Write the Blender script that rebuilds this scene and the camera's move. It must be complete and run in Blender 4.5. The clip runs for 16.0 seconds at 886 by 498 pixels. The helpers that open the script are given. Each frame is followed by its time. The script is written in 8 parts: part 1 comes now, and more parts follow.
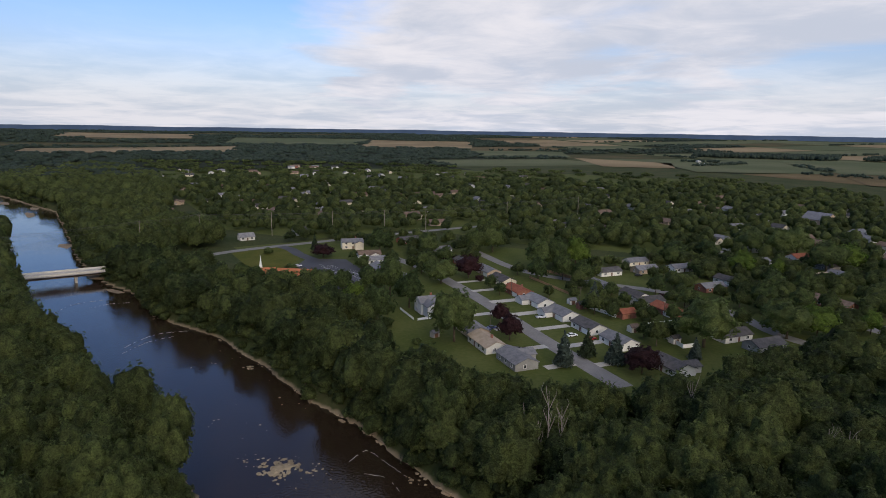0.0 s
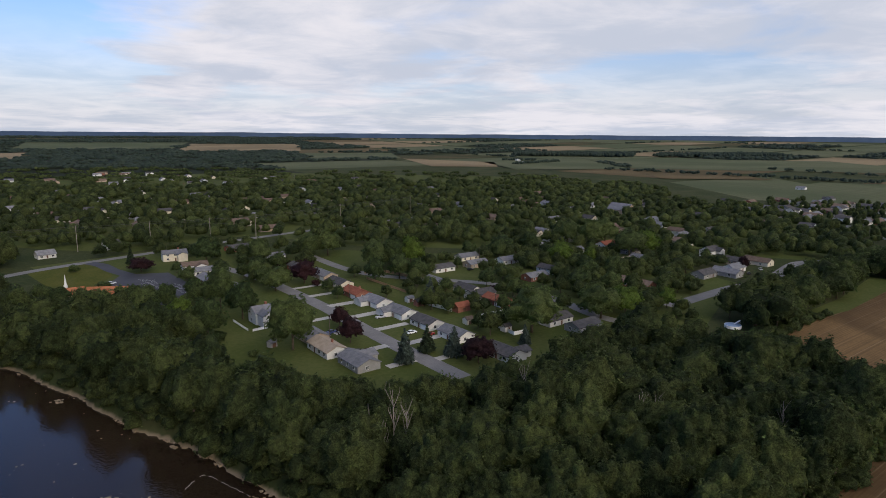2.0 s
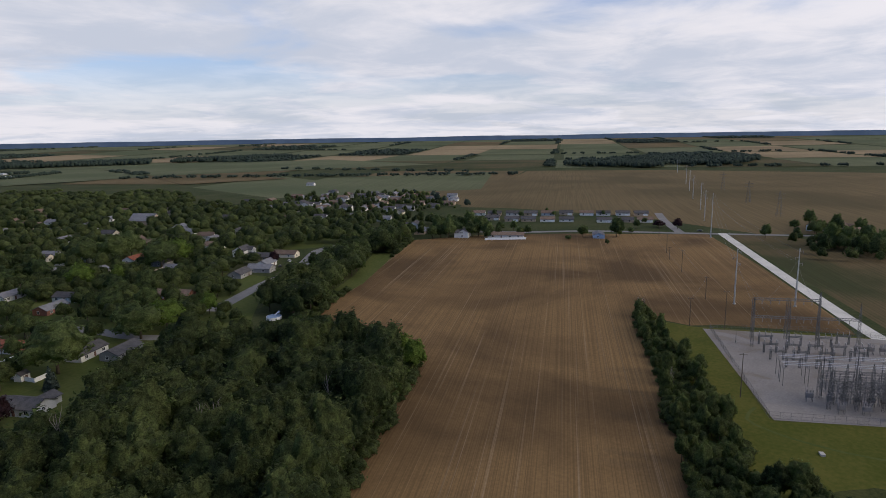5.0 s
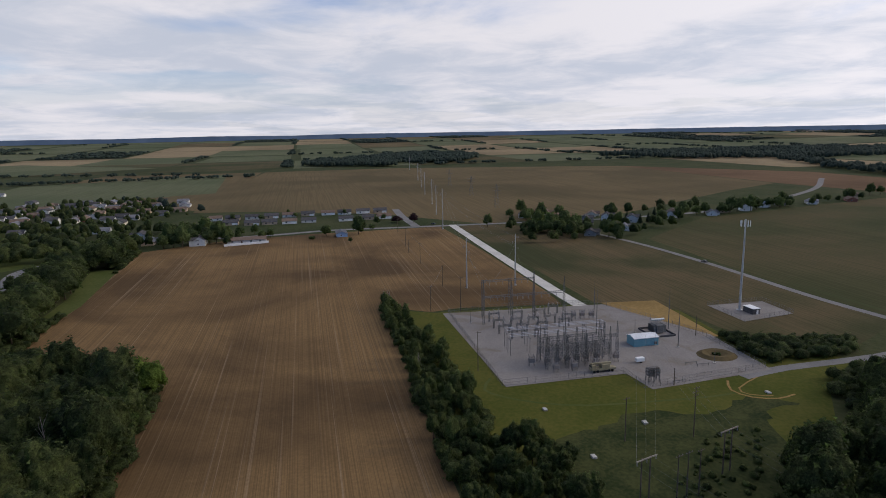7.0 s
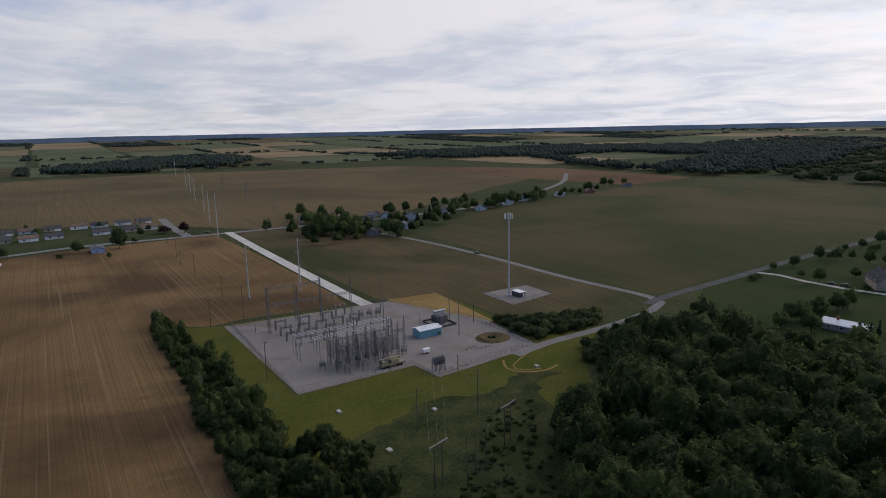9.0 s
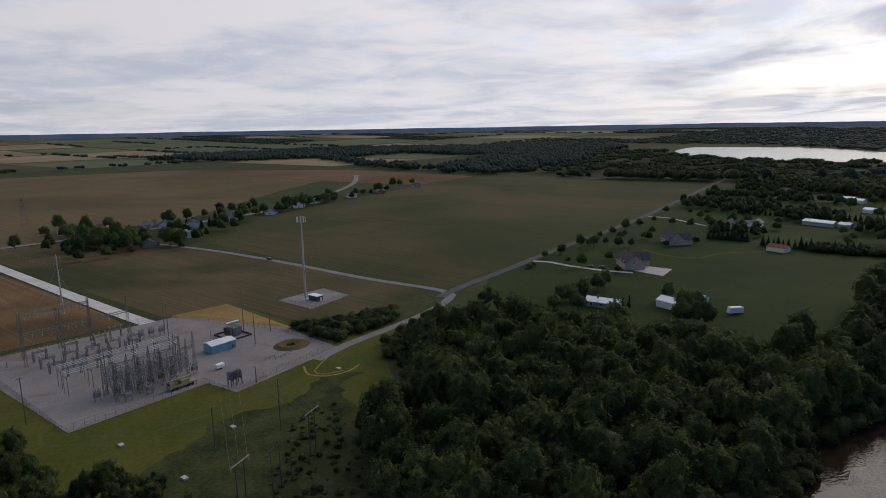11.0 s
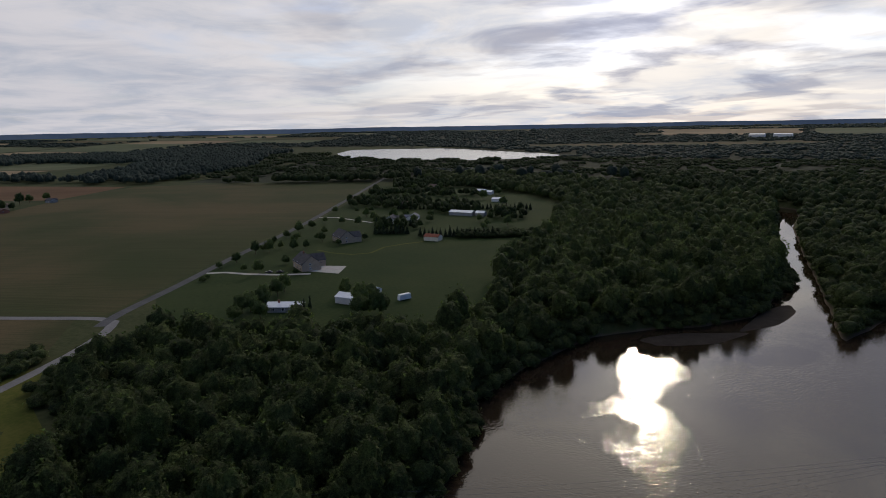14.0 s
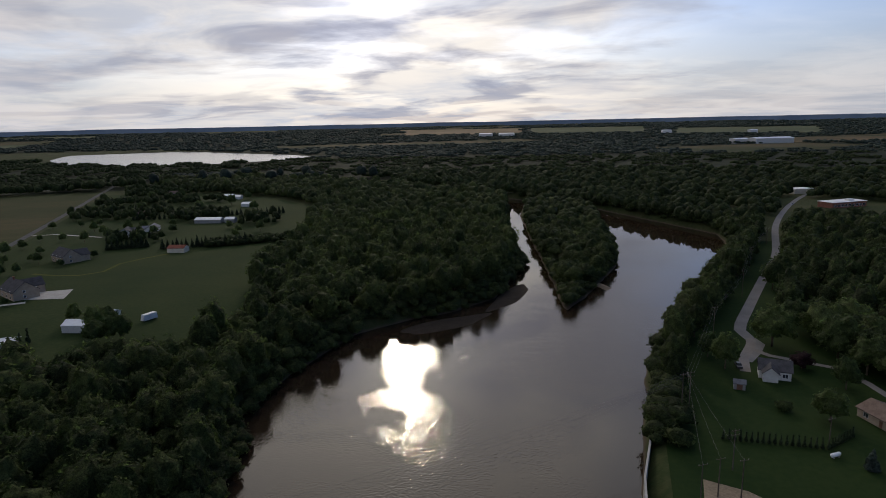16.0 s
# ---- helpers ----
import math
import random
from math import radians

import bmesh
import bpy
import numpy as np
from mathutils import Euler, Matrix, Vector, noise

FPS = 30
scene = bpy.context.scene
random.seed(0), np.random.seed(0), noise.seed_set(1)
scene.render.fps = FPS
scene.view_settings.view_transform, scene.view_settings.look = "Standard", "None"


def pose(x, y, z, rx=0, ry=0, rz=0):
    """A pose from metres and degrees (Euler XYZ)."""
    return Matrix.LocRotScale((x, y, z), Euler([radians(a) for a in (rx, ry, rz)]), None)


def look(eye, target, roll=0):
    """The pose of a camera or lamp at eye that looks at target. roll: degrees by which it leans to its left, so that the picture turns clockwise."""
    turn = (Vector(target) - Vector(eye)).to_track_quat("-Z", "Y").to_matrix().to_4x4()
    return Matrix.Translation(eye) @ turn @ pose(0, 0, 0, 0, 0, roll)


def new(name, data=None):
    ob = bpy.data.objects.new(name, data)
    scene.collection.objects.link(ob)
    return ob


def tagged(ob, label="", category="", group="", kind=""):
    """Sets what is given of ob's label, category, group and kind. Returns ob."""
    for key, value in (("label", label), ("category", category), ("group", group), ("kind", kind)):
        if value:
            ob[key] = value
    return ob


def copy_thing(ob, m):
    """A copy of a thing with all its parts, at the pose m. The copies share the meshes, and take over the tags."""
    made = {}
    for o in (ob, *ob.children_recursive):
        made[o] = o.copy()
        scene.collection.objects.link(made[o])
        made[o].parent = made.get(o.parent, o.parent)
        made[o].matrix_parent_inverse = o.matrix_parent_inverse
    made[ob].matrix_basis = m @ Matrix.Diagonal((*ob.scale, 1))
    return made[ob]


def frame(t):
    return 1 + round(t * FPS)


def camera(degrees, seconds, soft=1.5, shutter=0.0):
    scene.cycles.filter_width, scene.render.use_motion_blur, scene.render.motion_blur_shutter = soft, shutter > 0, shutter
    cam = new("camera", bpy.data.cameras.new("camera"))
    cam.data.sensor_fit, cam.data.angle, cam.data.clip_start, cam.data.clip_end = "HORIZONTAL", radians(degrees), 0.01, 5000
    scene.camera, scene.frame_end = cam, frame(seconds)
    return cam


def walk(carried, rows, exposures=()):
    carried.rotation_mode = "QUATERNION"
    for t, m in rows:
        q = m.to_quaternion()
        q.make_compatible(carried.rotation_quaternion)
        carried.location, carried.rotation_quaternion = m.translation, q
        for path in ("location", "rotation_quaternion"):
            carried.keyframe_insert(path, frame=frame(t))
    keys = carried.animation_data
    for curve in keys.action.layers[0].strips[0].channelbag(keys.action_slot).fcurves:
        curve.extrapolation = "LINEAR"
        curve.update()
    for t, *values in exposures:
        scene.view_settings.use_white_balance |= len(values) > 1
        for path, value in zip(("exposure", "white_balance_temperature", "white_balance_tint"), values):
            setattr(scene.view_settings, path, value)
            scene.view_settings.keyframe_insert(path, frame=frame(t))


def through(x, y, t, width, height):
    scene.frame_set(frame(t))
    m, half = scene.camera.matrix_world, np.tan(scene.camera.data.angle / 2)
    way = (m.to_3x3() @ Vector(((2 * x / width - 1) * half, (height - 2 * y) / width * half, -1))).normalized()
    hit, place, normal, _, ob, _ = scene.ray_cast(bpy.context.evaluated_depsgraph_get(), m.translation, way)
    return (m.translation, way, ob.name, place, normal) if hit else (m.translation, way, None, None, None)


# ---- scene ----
# ---- camera ----
cam = camera(70.57, 16.0, 0.9)
PATH = [
    (0.0, pose(0, 0, 85, 79.21, -0.85, 0.18)),
    (0.5, pose(0, 0, 85, 79.24, -0.81, -2.44)),
    (1.0, pose(0, 0, 85, 79.36, -0.74, -7.19)),
    (1.5, pose(0, 0, 85, 79.43, -0.52, -11.90)),
    (2.0, pose(0, 0, 85, 79.52, -0.42, -15.12)),
    (2.5, pose(0, 0, 85, 79.62, -0.37, -20.82)),
    (3.0, pose(0, 0, 85, 79.72, -0.10, -28.08)),
    (3.5, pose(0, 0, 85, 79.77, 0.19, -35.26)),
    (4.0, pose(0, 0, 85, 79.77, 0.28, -42.78)),
    (4.5, pose(0, 0, 85, 79.79, 0.67, -50.01)),
    (5.0, pose(0, 0, 85, 79.74, 0.91, -56.84)),
    (7.5, pose(0, 0, 85, 79.32, 1.11, -85.34)),
    (8.0, pose(0, 0, 85, 79.28, 1.21, -90.15)),
    (8.5, pose(0, 0, 85, 79.21, 1.21, -95.02)),
    (9.0, pose(0, 0, 85, 79.15, 1.17, -100.31)),
    (9.5, pose(0, 0, 85, 79.08, 1.16, -106.35)),
    (12.0, pose(0, 0, 85, 78.98, 0.91, -126.82)),
    (12.5, pose(0, 0, 85, 78.97, 1.03, -131.52)),
    (13.0, pose(0, 0, 85, 78.91, 1.06, -136.54)),
    (13.5, pose(0, 0, 85, 78.86, 0.99, -142.30)),
    (14.0, pose(0, 0, 85, 78.84, 1.06, -148.82)),
    (14.5, pose(0, 0, 85, 78.77, 1.08, -156.82)),
    (15.0, pose(0, 0, 85, 78.66, 1.17, -164.68)),
    (15.5, pose(0, 0, 85, 78.56, 1.16, -169.25)),
    (16.0, pose(0, 0, 85, 78.50, 1.21, -171.26)),
]
walk(cam, PATH, [(0.0, 0.06), (3.5, 0.05), (5.0, 0.04), (7.5, -0.06), (9.0, -0.14), (12.5, -0.42), (14.0, -0.56), (16.0, -0.6)])

# ---- world, sun ----
SUN_AZ, SUN_EL = 167.0, 21.0          # degrees clockwise from +y, degrees up
SUN_DIR = Vector((math.sin(radians(SUN_AZ)) * math.cos(radians(SUN_EL)),
                  math.cos(radians(SUN_AZ)) * math.cos(radians(SUN_EL)), math.sin(radians(SUN_EL))))


class Nodes:
    """Short hand for building node trees."""

    def __init__(self, tree):
        self.t = tree
        tree.nodes.clear()

    def add(self, kind, **kw):
        n = self.t.nodes.new(kind)
        for k, v in kw.items():
            if k.startswith("i_"):
                n.inputs[k[2:].replace("_", " ")].default_value = v
        return n

    def link(self, a, b):
        self.t.links.new(a, b)

    def put(self, sock, v):
        if isinstance(v, (int, float)):
            sock.default_value = v
        elif isinstance(v, (tuple, list)):
            sock.default_value = v
        else:
            self.link(v, sock)

    def math(self, op, a, b=0.0, clamp=False):
        n = self.t.nodes.new("ShaderNodeMath")
        n.operation, n.use_clamp = op, clamp
        self.put(n.inputs[0], a)
        self.put(n.inputs[1], b)
        return n.outputs[0]

    def vec(self, op, a, b=(0, 0, 0)):
        n = self.t.nodes.new("ShaderNodeVectorMath")
        n.operation = op
        self.put(n.inputs[0], a)
        self.put(n.inputs[1], b)
        return n.outputs["Value"] if op in ("DOT_PRODUCT", "LENGTH") else n.outputs["Vector"]

    def mix(self, fac, a, b, blend="MIX"):
        n = self.t.nodes.new("ShaderNodeMix")
        n.data_type, n.blend_type = "RGBA", blend
        self.put(n.inputs["Factor"], fac)
        self.put(n.inputs[6], a if not isinstance(a, tuple) else (*a[:3], 1))
        self.put(n.inputs[7], b if not isinstance(b, tuple) else (*b[:3], 1))
        return n.outputs[2]

    def noise(self, vector, scale, detail=4.0, rough=0.55, distort=0.0):
        n = self.t.nodes.new("ShaderNodeTexNoise")
        if vector is not None:
            self.link(vector, n.inputs["Vector"])
        n.inputs["Scale"].default_value = scale
        n.inputs["Detail"].default_value = detail
        n.inputs["Roughness"].default_value = rough
        n.inputs["Distortion"].default_value = distort
        return n.outputs["Fac"]

    def span(self, v, a, b, c=0.0, d=1.0):
        n = self.t.nodes.new("ShaderNodeMapRange")
        n.interpolation_type = "SMOOTHSTEP"
        self.link(v, n.inputs["Value"])
        for i, x in zip((1, 2, 3, 4), (a, b, c, d)):
            n.inputs[i].default_value = x
        return n.outputs[0]


world = bpy.data.worlds.new("sky_world")
scene.world = world
world.use_nodes = True
W = Nodes(world.node_tree)
tc = W.add("ShaderNodeTexCoord").outputs["Generated"]
sky = W.t.nodes.new("ShaderNodeTexSky")
sky.sky_type, sky.sun_disc = "NISHITA", False
sky.sun_elevation, sky.sun_rotation = radians(SUN_EL), radians(SUN_AZ)
sky.air_density, sky.dust_density, sky.ozone_density = 1.0, 1.2, 2.0
sep = W.add("ShaderNodeSeparateXYZ")
W.link(tc, sep.inputs[0])
up = W.math("MAXIMUM", sep.outputs[2], 0.0)
# a cloud deck seen in perspective
den = W.math("ADD", up, 0.10)
px = W.math("DIVIDE", sep.outputs[0], den)
py = W.math("DIVIDE", sep.outputs[1], den)
cmb = W.add("ShaderNodeCombineXYZ")
W.link(px, cmb.inputs[0])
W.link(W.math("MULTIPLY", py, 1.0), cmb.inputs[1])
deck = cmb.outputs[0]
big = W.noise(deck, 0.30, 2.0, 0.5, 0.2)
fine = W.noise(deck, 0.85, 6.0, 0.55, 0.35)
dens = W.math("ADD", W.math("MULTIPLY", big, 0.55), W.math("MULTIPLY", fine, 0.45))
# the deck thins out towards the west
west = W.vec("DOT_PRODUCT", tc, (-0.995, 0.05, 0.0))
thin = W.math("SUBTRACT", W.span(west, 0.12, 0.46), 0.14)
cover = W.span(W.math("SUBTRACT", dens, W.math("MULTIPLY", thin, 0.30)), 0.36, 0.56)
cover = W.math("MAXIMUM", cover, W.span(up, 0.20, 0.0, 0.0, 0.9))
near_sun = W.vec("DOT_PRODUCT", tc, tuple(SUN_DIR))
glow = W.math("POWER", W.math("MAXIMUM", near_sun, 0.0), 7.0)
glow2 = W.math("POWER", W.math("MAXIMUM", near_sun, 0.0), 420.0)
shade = W.math("ADD", W.math("MULTIPLY", W.noise(deck, 0.42, 5.0, 0.55, 0.3), 0.62), W.math("MULTIPLY", W.noise(deck, 1.5, 6.0, 0.62, 0.5), 0.38))
cloud = W.mix(W.span(shade, 0.40, 0.60), (0.545, 0.585, 0.69), (0.79, 0.772, 0.825))
lit = W.math("MULTIPLY", glow, W.span(shade, 0.36, 0.56, 0.25, 1.0), True)
cloud = W.mix(W.math("MULTIPLY", lit, 0.7), cloud, (1.0, 0.90, 0.74))
lump = W.noise(deck, 0.72, 5.0, 0.52, 0.7)
cloud = W.mix(W.math("MULTIPLY", W.span(lump, 0.55, 0.40), W.math("MULTIPLY", glow, 0.95)), cloud, (0.24, 0.26, 0.37))
cloud = W.mix(W.math("MULTIPLY", glow2, 1.0, True), cloud, (1.1, 1.02, 0.9))
# clouds brighten towards the sun
facing = W.math("MAXIMUM", near_sun, 0.0)
wide = W.math("ADD", W.math("MULTIPLY", W.math("POWER", facing, 2.0), 0.40), 1.0)
wide = W.math("ADD", wide, W.math("MULTIPLY", W.math("POWER", facing, 16.0), 0.45))
wide = W.math("ADD", wide, W.math("MULTIPLY", W.math("POWER", facing, 80.0), 1.4))
wide = W.math("ADD", wide, W.math("MULTIPLY", W.math("MULTIPLY", W.math("POWER", facing, 4.0), W.span(up, 0.16, 0.45)), 1.1))
lum = W.add("ShaderNodeCombineXYZ")
for i in range(3):
    W.link(wide, lum.inputs[i])
cloud = W.mix(1.0, cloud, lum.outputs[0], "MULTIPLY")
clear = W.mix(1.0, sky.outputs[0], (0.10, 0.115, 0.158), "MULTIPLY")
bg = W.add("ShaderNodeBackground")
W.link(W.mix(cover, clear, cloud), bg.inputs["Color"])
bg.inputs["Strength"].default_value = 1.0
wo = W.add("ShaderNodeOutputWorld")
W.link(bg.outputs[0], wo.inputs[0])

sun_data = bpy.data.lights.new("sun", "SUN")
sun_data.energy, sun_data.angle, sun_data.color = 0.9, radians(2.4), (1.0, 0.84, 0.64)
sun = new("sun", sun_data)
sun.matrix_world = look(SUN_DIR * 1000, (0, 0, 0))


# ---- materials ----
def principled(name, rough=0.8, metal=0.0):
    m = bpy.data.materials.new(name)
    m.use_nodes = True
    n = Nodes(m.node_tree)
    out = n.add("ShaderNodeOutputMaterial")
    b = n.add("ShaderNodeBsdfPrincipled")
    b.inputs["Roughness"].default_value = rough
    b.inputs["Metallic"].default_value = metal
    b.inputs["Specular IOR Level"].default_value = 0.06 if rough >= 0.9 else 0.4
    n.link(b.outputs[0], out.inputs[0])
    pos = n.add("ShaderNodeNewGeometry").outputs["Position"]
    return m, n, b, out, pos


def bump(n, b, height, strength=0.4, dist=0.1):
    k = n.add("ShaderNodeBump")
    k.inputs["Strength"].default_value = strength
    k.inputs["Distance"].default_value = dist
    n.link(height, k.inputs["Height"])
    n.link(k.outputs[0], b.inputs["Normal"])


def grainy(name, a, c, coarse, fine, rough=0.85, metal=0.0, bumpy=0.0, per_object=0.0):
    """A surface of two colours, mottled at two sizes (features per metre)."""
    m, n, b, out, pos = principled(name, rough, metal)
    k = n.math("ADD", n.math("MULTIPLY", n.noise(pos, coarse), 0.55), n.math("MULTIPLY", n.noise(pos, fine), 0.45))
    col = n.mix(n.span(k, 0.34, 0.66), a, c)
    if per_object:
        r = n.add("ShaderNodeObjectInfo").outputs["Random"]
        f = n.math("ADD", n.math("MULTIPLY", r, per_object), 1.0 - per_object / 2)
        g = n.add("ShaderNodeCombineXYZ")
        for i in range(3):
            n.link(f, g.inputs[i])
        col = n.mix(1.0, col, g.outputs[0], "MULTIPLY")
    n.link(col, b.inputs["Base Color"])
    if bumpy:
        bump(n, b, n.noise(pos, fine), bumpy, 0.05)
    return m


def leafy(name, a, c, attr=True, through=0.4, vary=1.0):
    """Foliage: hue from tree to tree, tone from clump to clump."""
    m, n, b, out, pos = principled(name, 0.75)
    b.inputs["Specular IOR Level"].default_value = 0.12
    geo = n.add("ShaderNodeNewGeometry")
    if attr:
        at = n.add("ShaderNodeAttribute")
        at.attribute_name = "tint"
        tint = at.outputs["Fac"]
    else:
        tint = n.add("ShaderNodeObjectInfo").outputs["Random"]
    col = n.mix(tint, a, c)
    sprig = n.noise(pos, 2.6, 3.0, 0.65)
    tone = n.math("ADD", n.math("MULTIPLY", geo.outputs["Random Per Island"], 0.45 * vary), n.span(sprig, 0.3, 0.7, 0.35 + 0.65 * (1 - vary), 1.2))
    bough = n.noise(pos, 0.62, 3.0, 0.6, 0.4)
    tone = n.math("MULTIPLY", tone, n.span(bough, 0.32, 0.66, 1.0 - 0.28 * vary, 1.0 + 0.22 * vary))
    col = n.mix(n.math("MULTIPLY", n.span(bough, 0.45, 0.72), 0.25 * vary), col, tuple(x * k for x, k in zip(c, (1.02, 1.12, 0.9))))
    bump(n, b, n.math("ADD", sprig, n.math("MULTIPLY", bough, 2.0)), 1.0, 0.5)
    g = n.add("ShaderNodeCombineXYZ")
    for i in range(3):
        n.link(tone, g.inputs[i])
    col = n.mix(1.0, col, g.outputs[0], "MULTIPLY")
    n.link(col, b.inputs["Base Color"])
    tr = n.add("ShaderNodeBsdfTranslucent")
    n.link(n.mix(1.0, col, (1.2, 1.5, 1.2), "MULTIPLY"), tr.inputs["Color"])
    mx = n.add("ShaderNodeMixShader")
    mx.inputs[0].default_value = through
    n.link(b.outputs[0], mx.inputs[1])
    n.link(tr.outputs[0], mx.inputs[2])
    n.link(mx.outputs[0], out.inputs[0])
    return m


def striped(name, a, c, angle, width, line, amount, coarse=0.012, rough=0.95):
    """Worked soil: drilled lines along one way, mottled by darker and lighter patches."""
    m, n, b, out, pos = principled(name, rough)
    rot = n.add("ShaderNodeMapping")
    rot.inputs["Rotation"].default_value = (0, 0, -angle)
    n.link(pos, rot.inputs["Vector"])
    st = n.add("ShaderNodeMapping")
    st.inputs["Scale"].default_value = (0.0035, 1.0 / width, 1.0)
    n.link(rot.outputs[0], st.inputs["Vector"])
    lines = n.noise(st.outputs[0], 1.0, 3.0, 0.6)
    mottle = n.noise(rot.outputs[0], coarse, 5.0, 0.55, 0.4)
    grit = n.noise(pos, 0.8, 4.0, 0.6)
    col = n.mix(n.span(mottle, 0.36, 0.64), a, c)
    col = n.mix(n.math("MULTIPLY", n.span(lines, 0.56, 0.72), amount), col, line)
    fine = n.add("ShaderNodeMapping")
    fine.inputs["Scale"].default_value = (0.006, 2.6 / width, 1.0)
    n.link(rot.outputs[0], fine.inputs["Vector"])
    row = n.noise(fine.outputs[0], 1.0, 2.0, 0.6)
    col = n.mix(n.math("MULTIPLY", n.span(row, 0.42, 0.62), 0.35), col, tuple(x * 0.62 for x in a))
    col = n.mix(n.math("MULTIPLY", n.span(grit, 0.3, 0.7), 0.25), col, tuple(x * 0.6 for x in a))
    n.link(col, b.inputs["Base Color"])
    bump(n, b, lines, 0.5, 0.15)
    return m


def stained(name, a, c, dirt):
    """Crushed stone with worn wheel ways and brown dirt."""
    m, n, b, out, pos = principled(name, 0.95)
    k = n.math("ADD", n.math("MULTIPLY", n.noise(pos, 0.06, 5.0, 0.6, 0.5), 0.5), n.math("MULTIPLY", n.noise(pos, 1.6), 0.5))
    col = n.mix(n.span(k, 0.30, 0.70), a, c)
    col = n.mix(n.math("MULTIPLY", n.span(n.noise(pos, 0.045, 6.0, 0.65, 0.9), 0.50, 0.70), 0.55), col, dirt)
    col = n.mix(n.math("MULTIPLY", n.span(n.noise(pos, 0.3, 5.0, 0.7, 0.3), 0.58, 0.72), 0.2), col, tuple(x * 0.6 for x in a))
    n.link(col, b.inputs["Base Color"])
    bump(n, b, n.noise(pos, 1.6), 0.12, 0.05)
    return m


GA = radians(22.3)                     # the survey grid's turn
M = {}
M["leaf"] = leafy("leaf_wood", (0.031, 0.046, 0.019), (0.094, 0.112, 0.039), True, 0.5)
# Distance haze is put into this leaf colour as a bluer green.
M["leaf_hazed"] = leafy("leaf_hazed_wood", (0.026, 0.040, 0.030), (0.043, 0.058, 0.043), True, 0.2, 0.5)
M["leaf_yard"] = leafy("leaf_yard", (0.046, 0.067, 0.027), (0.108, 0.132, 0.048), False, 0.5)
M["leaf_light"] = leafy("leaf_light", (0.090, 0.135, 0.025), (0.11, 0.15, 0.03), False)
M["leaf_purple"] = leafy("leaf_purple", (0.022, 0.010, 0.012), (0.032, 0.013, 0.015), False, 0.15)
M["leaf_blue"] = leafy("leaf_blue_spruce", (0.050, 0.068, 0.055), (0.065, 0.084, 0.068), False, 0.1)
M["leaf_dark"] = leafy("leaf_conifer", (0.026, 0.040, 0.020), (0.040, 0.054, 0.028), False, 0.1)
M["bark"] = grainy("bark", (0.07, 0.055, 0.04), (0.15, 0.12, 0.09), 0.6, 6.0, 0.95)
M["bark_pale"] = grainy("bark_dead", (0.20, 0.175, 0.145), (0.33, 0.30, 0.26), 0.6, 6.0, 0.9)


def ground_cover():
    """Rough grass, giving way to sand along the water's edge."""
    m, n, b, out, pos = principled("ground_rough_grass", 0.95)
    k = n.math("ADD", n.math("MULTIPLY", n.noise(pos, 0.02), 0.55), n.math("MULTIPLY", n.noise(pos, 0.35), 0.45))
    grass = n.mix(n.span(k, 0.34, 0.66), (0.028, 0.042, 0.014), (0.060, 0.062, 0.026))
    z = n.add("ShaderNodeSeparateXYZ")
    n.link(pos, z.inputs[0])
    north = n.span(z.outputs[1], 20.0, 120.0)
    sand = n.mix(n.noise(pos, 0.5), n.mix(north, (0.05, 0.04, 0.03), (0.13, 0.10, 0.065)), n.mix(north, (0.11, 0.085, 0.06), (0.34, 0.27, 0.18)))
    edge = n.math("ADD", z.outputs[2], n.math("MULTIPLY", n.noise(pos, 0.25, 4.0), 2.0))
    n.link(n.mix(n.span(edge, -3.9, -2.7), sand, grass), b.inputs["Base Color"])
    bump(n, b, n.noise(pos, 0.6), 0.6, 0.4)
    return m


M["ground"] = ground_cover()
M["lawn"] = grainy("lawn", (0.055, 0.072, 0.018), (0.086, 0.096, 0.030), 0.035, 0.6, 0.95)
# Shade of the backlit lawns is put into these two darker grass colours.
M["lawn_shaded"] = grainy("shaded_grass", (0.013, 0.029, 0.007), (0.023, 0.039, 0.010), 0.03, 0.5, 0.95)
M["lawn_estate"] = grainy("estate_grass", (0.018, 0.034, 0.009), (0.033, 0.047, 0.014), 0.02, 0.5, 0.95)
M["lawn_dry"] = grainy("dry_grass", (0.054, 0.066, 0.011), (0.096, 0.092, 0.021), 0.05, 0.7, 0.95)
M["meadow"] = grainy("rough_meadow", (0.020, 0.030, 0.010), (0.062, 0.066, 0.023), 0.11, 0.9, 0.95, bumpy=0.6)
# Darker than the open ground, shown between the far tree clumps.
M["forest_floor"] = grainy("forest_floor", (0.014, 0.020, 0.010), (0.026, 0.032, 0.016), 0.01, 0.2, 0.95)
M["patchy"] = striped("patchy_crop", (0.048, 0.052, 0.021), (0.130, 0.092, 0.048), GA, 3.0, (0.060, 0.068, 0.028), 0.4, 0.0085)
M["mud"] = grainy("river_mud", (0.030, 0.024, 0.018), (0.050, 0.040, 0.030), 0.2, 1.5, 0.95)
M["hay"] = grainy("cut_hay", (0.20, 0.13, 0.048), (0.30, 0.20, 0.078), 0.06, 0.8, 0.95)
M["soil"] = striped("ploughed_soil", (0.094, 0.059, 0.029), (0.218, 0.136, 0.061), GA, 1.3, (0.32, 0.235, 0.155), 0.5)
M["soil_far"] = striped("drilled_soil", (0.095, 0.074, 0.036), (0.155, 0.112, 0.056), GA, 5.0, (0.13, 0.112, 0.055), 0.4, 0.004)
M["soil_red"] = striped("red_soil", (0.105, 0.060, 0.032), (0.165, 0.10, 0.055), GA, 6.0, (0.18, 0.12, 0.07), 0.4, 0.004)
